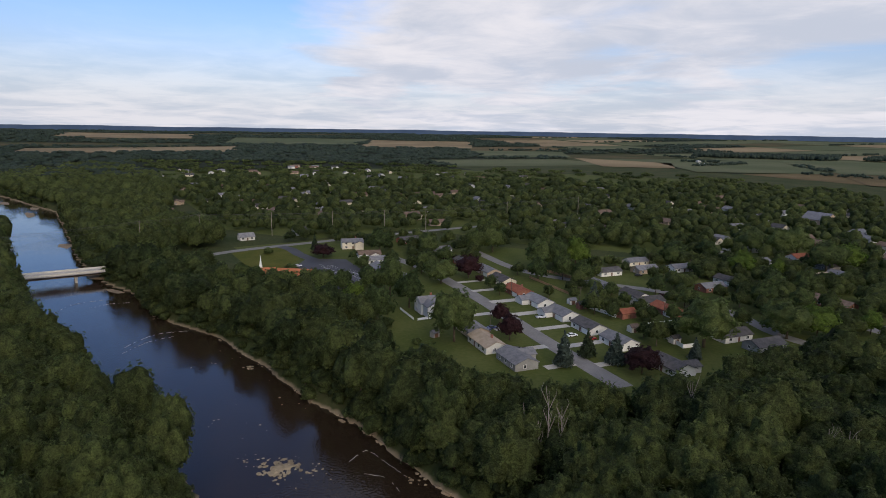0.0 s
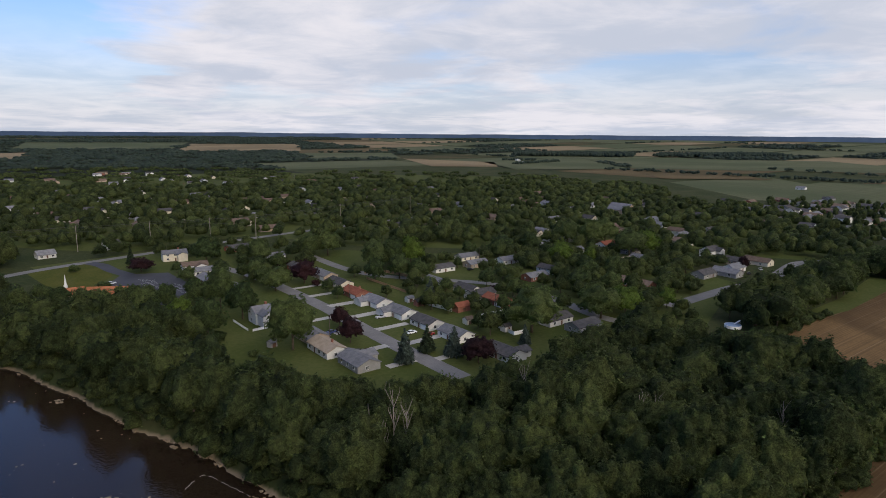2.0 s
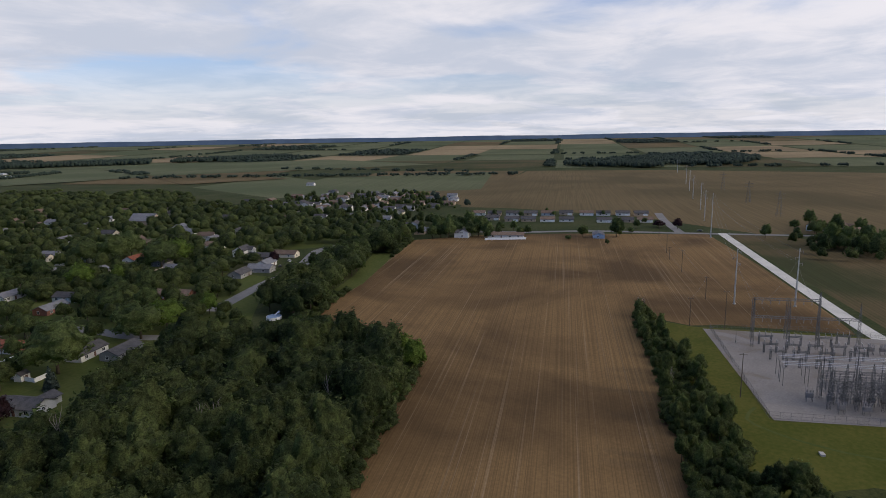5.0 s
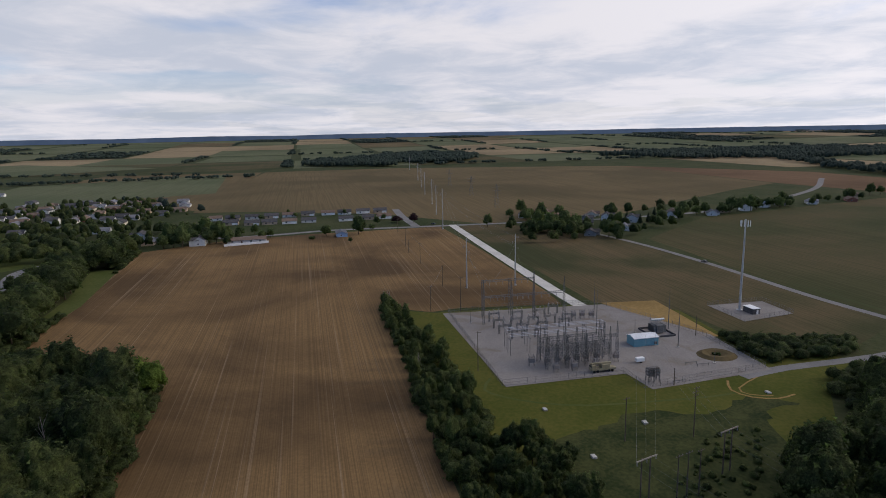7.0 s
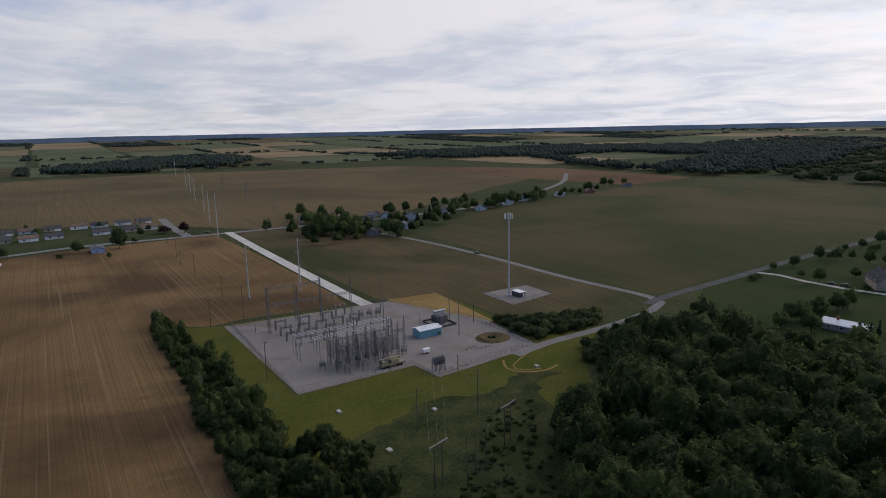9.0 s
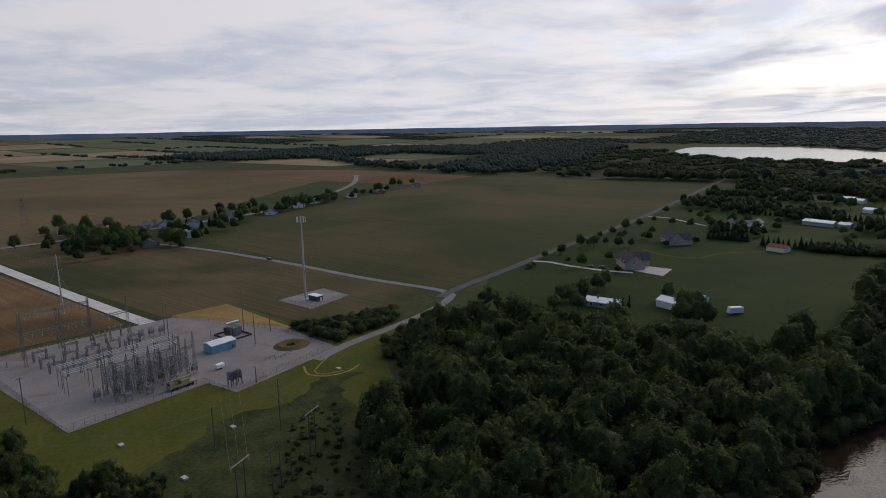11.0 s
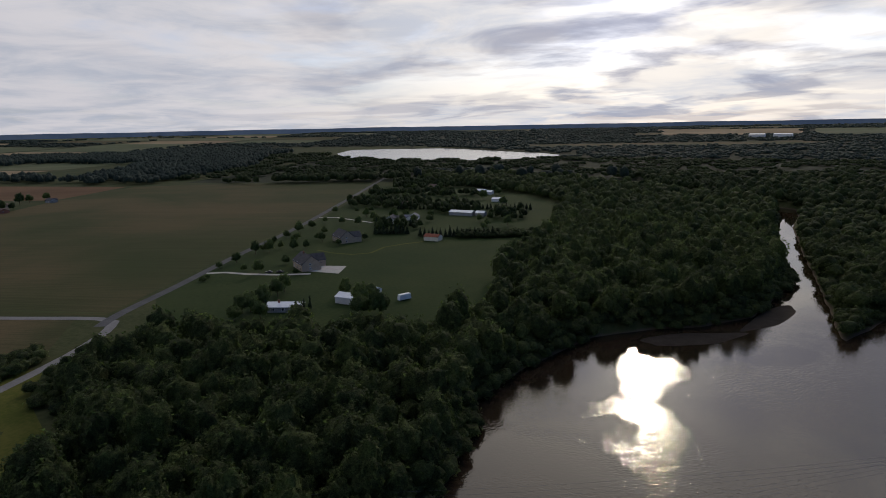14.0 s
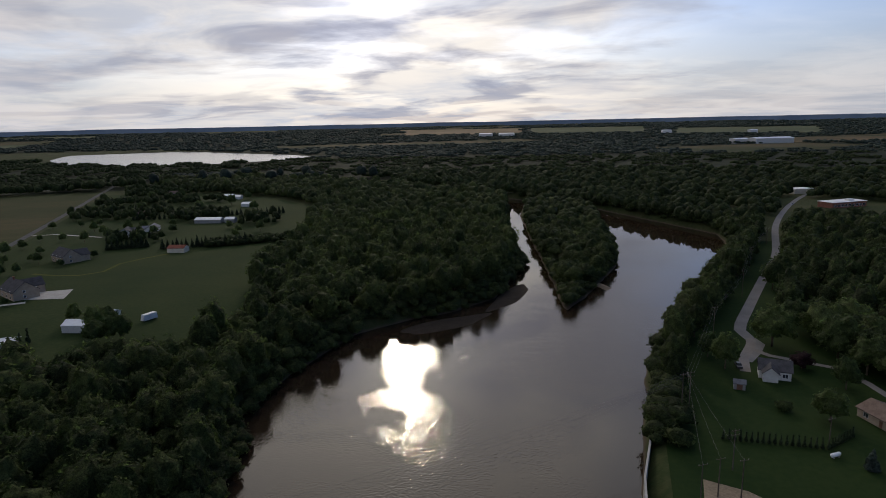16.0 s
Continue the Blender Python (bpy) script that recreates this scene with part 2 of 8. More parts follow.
M["crop"] = striped("young_crop", (0.042, 0.051, 0.018), (0.102, 0.078, 0.038), GA, 4.0, (0.056, 0.068, 0.025), 0.6, 0.004)
M["crop_green"] = striped("green_crop", (0.084, 0.100, 0.050), (0.130, 0.134, 0.072), GA, 6.0, (0.07, 0.105, 0.036), 0.5, 0.003)
M["stubble"] = striped("pale_stubble", (0.20, 0.15, 0.085), (0.30, 0.225, 0.13), GA, 6.0, (0.33, 0.25, 0.15), 0.4, 0.003)
M["gravel"] = stained("gravel", (0.185, 0.168, 0.155), (0.265, 0.243, 0.225), (0.15, 0.115, 0.08))
M["gravel_road"] = grainy("limestone_gravel", (0.44, 0.42, 0.38), (0.60, 0.57, 0.52), 0.08, 1.2, 0.95)
M["asphalt"] = grainy("old_asphalt", (0.16, 0.155, 0.15), (0.22, 0.21, 0.205), 0.12, 1.5, 0.9)
M["asphalt_dark"] = grainy("dark_asphalt", (0.070, 0.070, 0.072), (0.105, 0.104, 0.104), 0.12, 1.5, 0.9)
M["asphalt_new"] = grainy("sealed_asphalt", (0.035, 0.035, 0.042), (0.055, 0.054, 0.062), 0.1, 1.5, 0.8)
M["concrete"] = grainy("concrete", (0.34, 0.32, 0.29), (0.46, 0.44, 0.40), 0.2, 2.0, 0.9)
M["paint_line"] = grainy("road_paint", (0.6, 0.6, 0.58), (0.75, 0.75, 0.72), 0.5, 4.0, 0.7)
M["girder"] = grainy("weathered_girder", (0.10, 0.075, 0.06), (0.17, 0.13, 0.105), 0.3, 3.0, 0.85)
M["sand"] = grainy("river_sand", (0.16, 0.13, 0.09), (0.28, 0.22, 0.15), 0.15, 1.5, 0.95)
M["rock"] = grainy("river_rock", (0.17, 0.135, 0.09), (0.33, 0.27, 0.185), 0.3, 2.0, 0.9, bumpy=0.4)
M["white_paint"] = grainy("white_siding", (0.70, 0.70, 0.68), (0.82, 0.82, 0.80), 0.4, 3.0, 0.6)
M["steel"] = grainy("galvanised_steel", (0.095, 0.094, 0.092), (0.17, 0.167, 0.163), 0.6, 4.0, 0.6, 0.2)
M["steel_bright"] = grainy("aluminium_bus", (0.40, 0.41, 0.42), (0.52, 0.53, 0.54), 0.6, 4.0, 0.4, 0.5)
M["wood_pole"] = grainy("pole_wood", (0.075, 0.060, 0.046), (0.14, 0.115, 0.09), 0.5, 5.0, 0.95)
M["glass"] = principled("window_glass", 0.08)[0]
M["glass"].node_tree.nodes["Principled BSDF"].inputs["Base Color"].default_value = (0.03, 0.035, 0.04, 1)


def water(name, colour, wave, rough):
    m, n, b, out, pos = principled(name, rough)
    b.inputs["IOR"].default_value = 1.33
    silt = n.noise(pos, 0.02, 4.0)
    n.link(n.mix(n.span(silt, 0.3, 0.7), colour, tuple(x * 1.4 for x in colour)), b.inputs["Base Color"])
    b.inputs["Specular IOR Level"].default_value = 0.55
    xyz = n.add("ShaderNodeSeparateXYZ")
    n.link(pos, xyz.inputs[0])
    gust = n.span(n.noise(pos, 0.014, 3.0, 0.5, 0.8), 0.44, 0.56, 0.28, 1.0)
    calm = n.math("MULTIPLY", gust, n.math("MAXIMUM", n.span(xyz.outputs[1], -380.0, -270.0, 0.06, 1.0), 0.06))
    h = n.math("ADD", n.noise(pos, 1.2, 1.0, 0.5), n.math("MULTIPLY", n.noise(pos, 0.15, 1.0), 0.3))
    k = n.add("ShaderNodeBump")
    k.inputs["Distance"].default_value = wave
    n.link(calm, k.inputs["Strength"])
    n.link(h, k.inputs["Height"])
    n.link(k.outputs[0], b.inputs["Normal"])
    return m


M["water"] = water("river_water", (0.022, 0.0145, 0.009), 0.085, 0.012)
M["foam"] = grainy("river_foam", (0.20, 0.20, 0.20), (0.36, 0.36, 0.36), 0.4, 2.0, 0.6)
M["ledge"] = grainy("bank_ledge", (0.20, 0.155, 0.10), (0.38, 0.30, 0.20), 0.3, 1.6, 0.95, bumpy=0.4)
M["pond"] = water("pond_water", (0.05, 0.05, 0.045), 0.05, 0.15)


# ---- small geometry helpers ----
def mesh_of(name, verts, faces, mats, index=None, smooth=False):
    me = bpy.data.meshes.new(name)
    verts = np.asarray(verts, np.float32)
    if isinstance(faces, np.ndarray):
        k = faces.shape[1]
        me.vertices.add(len(verts))
        me.vertices.foreach_set("co", verts.ravel())
        me.loops.add(faces.size)
        me.loops.foreach_set("vertex_index", faces.astype(np.int32).ravel())
        me.polygons.add(len(faces))
        me.polygons.foreach_set("loop_start", np.arange(0, faces.size, k, dtype=np.int32))
        me.polygons.foreach_set("loop_total", np.full(len(faces), k, np.int32))
    else:
        me.from_pydata([tuple(map(float, v)) for v in verts], [], faces)
    for m in (mats if isinstance(mats, (list, tuple)) else [mats]):
        me.materials.append(m)
    if index is not None:
        me.polygons.foreach_set("material_index", np.asarray(index, np.int32))
    if smooth:
        me.polygons.foreach_set("use_smooth", np.ones(len(me.polygons), bool))
    me.update(calc_edges=True)
    return me


def part(name, bm, material, parent, label=""):
    """Links a bmesh as one mesh object under a thing or under a part."""
    me = bpy.data.meshes.new(name)
    bm.to_mesh(me)
    bm.free()
    me.materials.append(material)
    ob = new(name, me)
    ob.parent = parent
    return tagged(ob, label)


def thing(name, label, category, m=None, group="", kind=""):
    ob = new(name)
    ob.matrix_basis = m or Matrix.Identity(4)
    return tagged(ob, label, category, group, kind)


def at(x, y, turn=0.0, z=0.0, s=1.0):
    return Matrix.LocRotScale((x, y, z), Euler((0, 0, turn)), (s, s, s))


def hexa(bm, pts):
    """A closed six-sided block from its 8 corners: 4 below, 4 above."""
    v = [bm.verts.new(p) for p in pts]
    for f in ((3, 2, 1, 0), (4, 5, 6, 7), (0, 1, 5, 4), (1, 2, 6, 5), (2, 3, 7, 6), (3, 0, 4, 7)):
        bm.faces.new([v[i] for i in f])


def box(bm, x, y, z, sx, sy, sz):
    """A box that stands on z, with its middle at x, y."""
    a, b = sx / 2, sy / 2
    hexa(bm, [(x - a, y - b, z), (x + a, y - b, z), (x + a, y + b, z), (x - a, y + b, z),
              (x - a, y - b, z + sz), (x + a, y - b, z + sz), (x + a, y + b, z + sz), (x - a, y + b, z + sz)])


def rod(bm, p, q, r, r2=None, n=5):
    """A round bar from p to q."""
    p, q = Vector(p), Vector(q)
    w = (q - p).normalized()
    u = w.cross((0, 0, 1) if abs(w.z) < 0.9 else (1, 0, 0)).normalized()
    v = w.cross(u)
    r2 = r if r2 is None else r2
    rings = []
    for c, rr in ((p, r), (q, r2)):
        rings.append([bm.verts.new(c + (u * math.cos(a) + v * math.sin(a)) * rr)
                      for a in (2 * math.pi * i / n for i in range(n))])
    for i in range(n):
        j = (i + 1) % n
        bm.faces.new((rings[0][i], rings[0][j], rings[1][j], rings[1][i]))
    bm.faces.new(rings[0][::-1])
    bm.faces.new(rings[1])


def inside(poly, p):
    p = np.asarray(p, float)
    res = np.zeros(len(p), bool)
    n = len(poly)
    for i in range(n):
        x1, y1 = poly[i]
        x2, y2 = poly[(i + 1) % n]
        c = (y1 > p[:, 1]) != (y2 > p[:, 1])
        with np.errstate(divide="ignore", invalid="ignore"):
            xs = (x2 - x1) * (p[:, 1] - y1) / (y2 - y1 if y2 != y1 else 1e-9) + x1
        res ^= c & (p[:, 0] < xs)
    return res


def to_line(pts, p, closed=False):
    p = np.asarray(p, float)
    best = np.full(len(p), 1e9)
    seq = list(zip(pts, pts[1:])) + ([(pts[-1], pts[0])] if closed else [])
    for a, b in seq:
        a, b = np.array(a, float), np.array(b, float)
        d = b - a
        k = np.clip(((p - a) @ d) / max(d @ d, 1e-9), 0, 1)
        best = np.minimum(best, np.linalg.norm(p - a - k[:, None] * d, axis=1))
    return best


AVOID_DISC, AVOID_LINE, AVOID_POLY = [], [], []


def free(p):
    """Which of the places p lie clear of buildings, roads and open ground."""
    p = np.asarray(p, float)
    ok = np.ones(len(p), bool)
    for x, y, r in AVOID_DISC:
        ok &= (p[:, 0] - x) ** 2 + (p[:, 1] - y) ** 2 > r * r
    for pts, w in AVOID_LINE:
        ok &= to_line(pts, p) > w
    for poly in AVOID_POLY:
        ok &= ~inside(poly, p)
    return ok


def scatter(poly, gap, rng, jitter=0.38, thin=1.0):
    a = np.array(poly, float)
    lo, hi = a.min(0), a.max(0)
    gx, gy = np.meshgrid(np.arange(lo[0], hi[0], gap), np.arange(lo[1], hi[1], gap * 0.87))
    gx = gx + (np.arange(gx.shape[0]) % 2)[:, None] * gap / 2
    p = np.c_[gx.ravel(), gy.ravel()] + rng.uniform(-jitter, jitter, (gx.size, 2)) * gap
    p = p[inside(poly, p)]
    return p[rng.random(len(p)) < thin]


def lift(x, y):
    """The height of the land: level, with a slow rise far out."""
    r = np.hypot(x, y)
    k = np.clip((r - 2300) / 2600, 0, 1)
    return 46 * k * k * (3 - 2 * k)


def sheet(name, poly, material, z, label, category, kind="structure"):
    """A flat piece of ground cover."""
    bm = bmesh.new()
    vs = [bm.verts.new((x, y, z)) for x, y in poly]
    f = bm.faces.new(vs)
    f.normal_update()
    if sum((poly[i][0] * poly[(i + 1) % len(poly)][1] - poly[(i + 1) % len(poly)][0] * poly[i][1]) for i in range(len(poly))) < 0:
        f.normal_flip()
        f.normal_update()
    bmesh.ops.triangulate(bm, faces=bm.faces[:])
    ob = part(name, bm, material, None)
    return tagged(ob, label, category, "", kind)


def curve_pts(pts, step=8.0):
    """A smooth line through the points."""
    P = [Vector((*p, 0)) for p in pts]
    P = [P[0] * 2 - P[1]] + P + [P[-1] * 2 - P[-2]]
    out = []
    for i in range(1, len(P) - 2):
        n = max(2, int((P[i + 1] - P[i]).length / step))
        for k in range(n):
            t = k / n
            a, b, c, d = P[i - 1], P[i], P[i + 1], P[i + 2]
            q = 0.5 * ((2 * b) + (c - a) * t + (2 * a - 5 * b + 4 * c - d) * t * t + (3 * b - a - 3 * c + d) * t ** 3)
            out.append((q.x, q.y))
    out.append((P[-2].x, P[-2].y))
    return out


def ribbon(name, pts, width, material, z, label, category, margin=3.0, thick=0.0, smooth=True):
    pts = curve_pts(pts) if smooth else pts
    A = np.array(pts, float)
    d = np.gradient(A, axis=0)
    d /= np.linalg.norm(d, axis=1, keepdims=True)
    nrm = np.c_[-d[:, 1], d[:, 0]] * width / 2
    L, R = A + nrm, A - nrm
    zz = lift(A[:, 0], A[:, 1]) + z
    v = np.r_[np.c_[L, zz], np.c_[R, zz]]
    n = len(A)
    i = np.arange(n - 1)
    f = np.c_[i + n, i + n + 1, i + 1, i]
    ob = new(name, mesh_of(name, v, f, material))
    AVOID_LINE.append((pts[::2] + [pts[-1]], width / 2 + margin))
    return tagged(ob, label, category, "", "structure")


U_ = (math.cos(GA), math.sin(GA))      # the grid's two ways
V_ = (-math.sin(GA), math.cos(GA))


# ---- land and water ----
EAST_BANK = [(-1000, 1120), (-760, 930), (-565, 792), (-464, 699), (-400, 642), (-285, 473), (-239, 404), (-195, 353), (-166, 327), (-135, 285),
             (-97, 259), (-66, 225), (-45, 197), (-24, 178), (-6, 153), (3, 143), (26, 112), (46, 60), (58, 0), (66, -60),
             (77, -123), (81, -147), (92, -165), (90, -205), (79, -250), (60, -272), (40, -287), (22, -312), (11, -388),
             (25, -483), (36, -690), (72, -745), (150, -806), (330, -925)]
WEST_BANK = [(-1060, 1070), (-820, 880), (-640, 745), (-500, 655), (-350, 494), (-254, 356), (-208, 298), (-160, 236), (-124, 202), (-97, 171), (-74, 157),
             (-56, 135), (-47, 116), (-43, 60), (-40, 0), (-32, -60), (-25, -142), (-30, -174), (-40, -232), (-65, -303),
             (-107, -396), (-129, -449), (-135, -504), (-94, -576), (-55, -645), (50, -745), (140, -822), (320, -945)]
RIVER = EAST_BANK + WEST_BANK[::-1]
ISLAND = [(-12, -292), (-8, -347), (4, -451), (19, -601), (16, -700), (-20, -690), (-51, -650), (-52, -440), (-47, -392), (-28, -331)]
WATER_Z = -5.0


def land_height(x, y):
    p = np.c_[x.ravel(), y.ravel()]
    z = lift(p[:, 0], p[:, 1])
    near = (p[:, 0] > -1100) & (p[:, 0] < 420) & (np.abs(p[:, 1]) < 1200)
    q = p[near]
    wob = np.array([noise.noise((a / 14, b / 14, 3.0)) for a, b in q]) * 2.5
    inn = inside(RIVER, q)
    d = to_line(EAST_BANK, q)
    d = np.minimum(d, to_line(WEST_BANK, q)) * np.where(inn, -1, 1) + wob * 0.6
    k = np.clip((d + 2.4) / 7, 0, 1)
    zz = -7.5 + 7.5 * k * k * (3 - 2 * k)
    isl = np.where(inside(ISLAND, q), 1, -1) * to_line(ISLAND, q, True) + wob * 0.5
    ki = np.clip((isl + 5) / 9, 0, 1)
    zz = np.maximum(zz, -7.5 + 5.0 * ki * ki * (3 - 2 * ki))
    z[near] = np.where(z[near] > 0.01, z[near], zz)
    return z.reshape(x.shape)


def axis(lo, hi, flo, fhi):
    a = list(np.r_[np.arange(lo, flo, 6.0), np.arange(flo, fhi, 3.4), np.arange(fhi, hi + 1, 6.0)])
    s = 6.0
    while a[-1] < 4950:
        s = min(s * 1.12, 160)
        a.append(a[-1] + s)
    s = 6.0
    while a[0] > -4950:
        s = min(s * 1.12, 160)
        a.insert(0, a[0] - s)
    return np.array(a)


gx, gy = np.meshgrid(axis(-520, 330, -170, 110), axis(-780, 720, -320, 320))
gz = land_height(gx, gy)
ny, nx = gx.shape
idx = np.arange(nx * ny).reshape(ny, nx)
quads = np.stack([idx[:-1, :-1], idx[:-1, 1:], idx[1:, 1:], idx[1:, :-1]], -1).reshape(-1, 4)
mids = np.c_[gx.ravel()[quads].mean(1), gy.ravel()[quads].mean(1)]
quads = quads[np.hypot(mids[:, 0], mids[:, 1]) < 4950]
ground = new("ground", mesh_of("ground", np.c_[gx.ravel(), gy.ravel(), gz.ravel()], quads, M["ground"], None, True))
tagged(ground, "rough green grass and soil, level land round a river", "ground", "", "structure")

river = sheet("water", [(-1080, -1000), (420, -1000), (420, 1150), (-1080, 1150)], M["water"], WATER_Z,
              "calm brown river water reflecting the sky", "river")


def low_shore(x, y):
    return float(land_height(np.array([x]), np.array([y]))[0])


POND = [(1377, -1600), (1520, -1850), (1560, -2080), (1250, -2060), (900, -1850), (620, -1640), (700, -1400), (930, -1310), (1180, -1400), (1377, -1600)]
pond = sheet("water_pond", curve_pts(POND, 30)[:-1],
             M["pond"], 0.3, "broad pale pond shining under the sky", "pond")

AVOID_POLY.append(POND[:-1])

# fields and open ground
FIELD = [(92, 94), (138, 112), (182, 134), (196, 165), (206, 214), (411, 305), (470, 262), (508, 200), (555, 99), (440, 47), (332, 3),
         (305, -6), (292, 44), (284, 56), (290, 82), (220, 54), (140, 23), (112, 12), (90, 50)]
sheet("field_ploughed", FIELD, M["soil"], 0.05, "bare brown ploughed field with pale drill lines", "field")
AVOID_POLY.append(FIELD)
sheet("field_corner", [(309, -22), (560, 84), (572, 40), (498, -58), (414, -99), (334, -132), (290, -148), (258, -120), (242, -99), (262, -78), (300, -60)], M["patchy"], 0.05,
      "brown field with dark green patches of young crop beside a gravel track", "field")
F2 = [(575, 62), (592, 30), (655, -75), (900, -240), (1010, -330), (1500, -150), (1480, 366), (1356, 649), (820, 470), (640, 396), (656, 330), (640, 180)]
sheet("field_beyond_road", F2, M["soil_far"], 0.06, "wide brown field of thin young crop", "field")
F3 = [(500, -75), (620, -140), (830, -420), (914, -581), (860, -640), (600, -770), (420, -450), (345, -280), (285, -160), (330, -134)]
sheet("field_green", F3, M["crop"], 0.05, "wide green and brown field of young crop", "field")
F4 = [(655, 400), (1356, 655), (1250, 980), (900, 860), (760, 560)]
sheet("field_pale", F4, M["soil_far"], 0.07, "pale brown field behind the houses", "field")
F5 = [(620, 700), (760, 560), (900, 860), (1000, 1100), (700, 1000)]
sheet("field_grass", F5, M["crop_green"], 0.07, "green field behind the new houses", "field")
F6 = [(1010, -335), (840, -425), (930, -580), (1250, -470), (1500, -150)]
sheet("field_red", F6, M["soil_red"], 0.07, "reddish ploughed field behind a row of houses", "field")
F7 = [(757, 776), (778, 842), (987, 945), (1292, 705), (867, 496), (800, 560), (740, 690)]
sheet("field_meadow", F7, M["crop_green"], 0.16, "flat green field behind the new houses", "field")
MARGIN = [(243, 228), (274, 237), (362, 279), (350, 292), (288, 256), (251, 240)]
sheet("lawn_margin", MARGIN, M["lawn"], 0.09, "strip of mown grass between the trees and the ploughed field", "lawn")
AVOID_POLY.append(MARGIN)
for f in (F2, F3, F4, F5, F6, F7):
    AVOID_POLY.append(f)
ESTATE = [(255, -165), (290, -190), (345, -290), (397, -426), (560, -740), (420, -760), (300, -690), (232, -620), (195, -500), (168, -440), (150, -330),
          (112, -240), (122, -198), (160, -175), (212, -150), (250, -148)]
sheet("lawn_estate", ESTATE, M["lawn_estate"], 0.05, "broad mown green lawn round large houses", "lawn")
TOWN = [(-50, 250), (-24, 215), (0, 188), (16, 174), (40, 166), (56, 164), (80, 170), (100, 184), (136, 205), (190, 235), (260, 300), (240, 400), (150, 420),
        (100, 430), (20, 470), (-60, 500), (-150, 440), (-140, 425), (-112, 352), (-60, 300)]
sheet("lawn_town", TOWN, M["lawn"], 0.04, "mown green lawns between the houses", "lawn")
CORRIDOR = [(100, -40), (98, 6), (112, 11), (140, 22), (220, 53), (286, 80), (283, 54), (298, 10), (306, -24), (300, -60), (262, -72), (240, -110), (215, -92), (172, -78), (140, -62)]
sheet("lawn_substation", CORRIDOR, M["lawn_dry"], 0.045, "rough yellowish green grass round the substation", "grass")
WESTLAWN = [(-30, -130), (-36, -180), (-50, -236), (-78, -300), (-118, -390), (-150, -450), (-300, -450), (-300, -100), (-60, -90)]
sheet("lawn_riverside", WESTLAWN, M["lawn_shaded"], 0.04, "dark green lawn beside the river", "lawn")

rm = random.Random(4)
edge = [(104, -46), (134, -52), (164, -62), (186, -68), (196, -74), (200, -60), (190, -44), (188, -30), (176, -22), (168, -8), (158, 2), (140, -2), (104, 2)]
edge = [(x + rm.uniform(-4, 4), y + rm.uniform(-4, 4)) for x, y in edge]
edge = [(x + rm.uniform(-1.2, 1.2), y + rm.uniform(-1.2, 1.2)) for x, y in curve_pts(edge + edge[:1], 3.0)[:-1]]
sheet("rough_meadow", edge, M["meadow"], 0.06, "rough unmown grass under the power lines", "grass")
LAWN_TOWN = [(-150, 500), (-185, 520), (-330, 770), (-560, 1190), (-60, 1400), (430, 1200), (600, 930), (500, 690), (560, 640), (500, 480), (420, 340), (395, 322), (300, 380), (160, 432), (60, 472), (-20, 540), (-100, 480)]
sheet("lawn_back_town", LAWN_TOWN, M["lawn"], 0.03, "mown grass under the trees of the older town", "lawn")
# roads
ribbon("road_county", [(-420, 250), (-300, 296), (-238, 336), (-198, 362), (-166, 400), (-143, 428), (-110, 455), (-26, 519), (60, 575), (200, 660)], 8, M["asphalt"], 0.09,
       "grey asphalt county road", "road")
ribbon("road_east", [(440, 370), (470, 300), (497, 239), (528, 192), (552, 120), (576, 50), (620, -70), (700, -190), (900, -340), (1100, -430)], 8, M["asphalt"], 0.12,
       "pale grey asphalt road past the fields", "road")
ribbon("road_west_link", [(590, 10), (492, -57), (413, -97), (332, -130), (281, -155), (265, -150), (250, -130), (240, -110), (228, -82), (218, -66)], 4.6, M["asphalt"], 0.10,
       "pale asphalt lane leading to the substation", "road")
ribbon("road_diagonal", [(270, -148), (281, -165), (304, -214), (339, -284), (407, -430), (589, -771), (700, -980)], 5.5, M["asphalt_dark"], 0.11,
       "grey asphalt road beside the green field", "road")
ribbon("road_gravel", [(566, 90), (440, 41), (330, -3), (300, -16)], 7, M["gravel_road"], 0.13, "white crushed limestone track", "road")
ribbon("road_street", [(-40, 420), (-15, 385), (4, 346), (23, 301), (41, 251), (57, 212), (62, 200)], 8, M["asphalt"], 0.11, "pale grey residential street", "street")
ribbon("road_street_back", [(20, 445), (54, 372), (120, 330), (140, 290), (146, 258), (160, 236)], 7, M["asphalt"], 0.10, "grey residential street behind the back gardens", "street")
ribbon("road_street_end", [(190, 264), (225, 280), (251, 291), (271, 297), (300, 312), (340, 338), (364, 340)], 8, M["asphalt"], 0.12, "grey residential cul-de-sac", "street")
ribbon("road_riverside", [(-310, -760), (-270, -702), (-224, -614), (-182, -517), (-145, -408), (-119, -348), (-95, -293), (-80, -256), (-82, -240), (-72, -222)], 4.6, M["asphalt"], 0.10,
       "grey asphalt lane curving along the river", "road")
ribbon("road_rows", [(552, 120), (620, 150), (680, 172)], 8, M["asphalt"], 0.14, "pale street past a row of houses", "street")

PAD = [(282, 50), (199, 14), (216, -27), (203, -34), (226, -78), (264, -66), (306, -26)]
sheet("gravel_yard", PAD, M["gravel"], 0.15, "grey crushed gravel yard of the substation", "gravel")
sheet("gravel_tower", [(309, -75), (284, -85), (299, -110), (320, -103)], M["gravel"], 0.15, "grey gravel pad round the mast", "gravel")
sheet("hay_patch", [(309, -25), (316, -52), (262, -69), (258, -60), (285, -40)], M["hay"], 0.12, "straw-coloured bare ground", "ground")


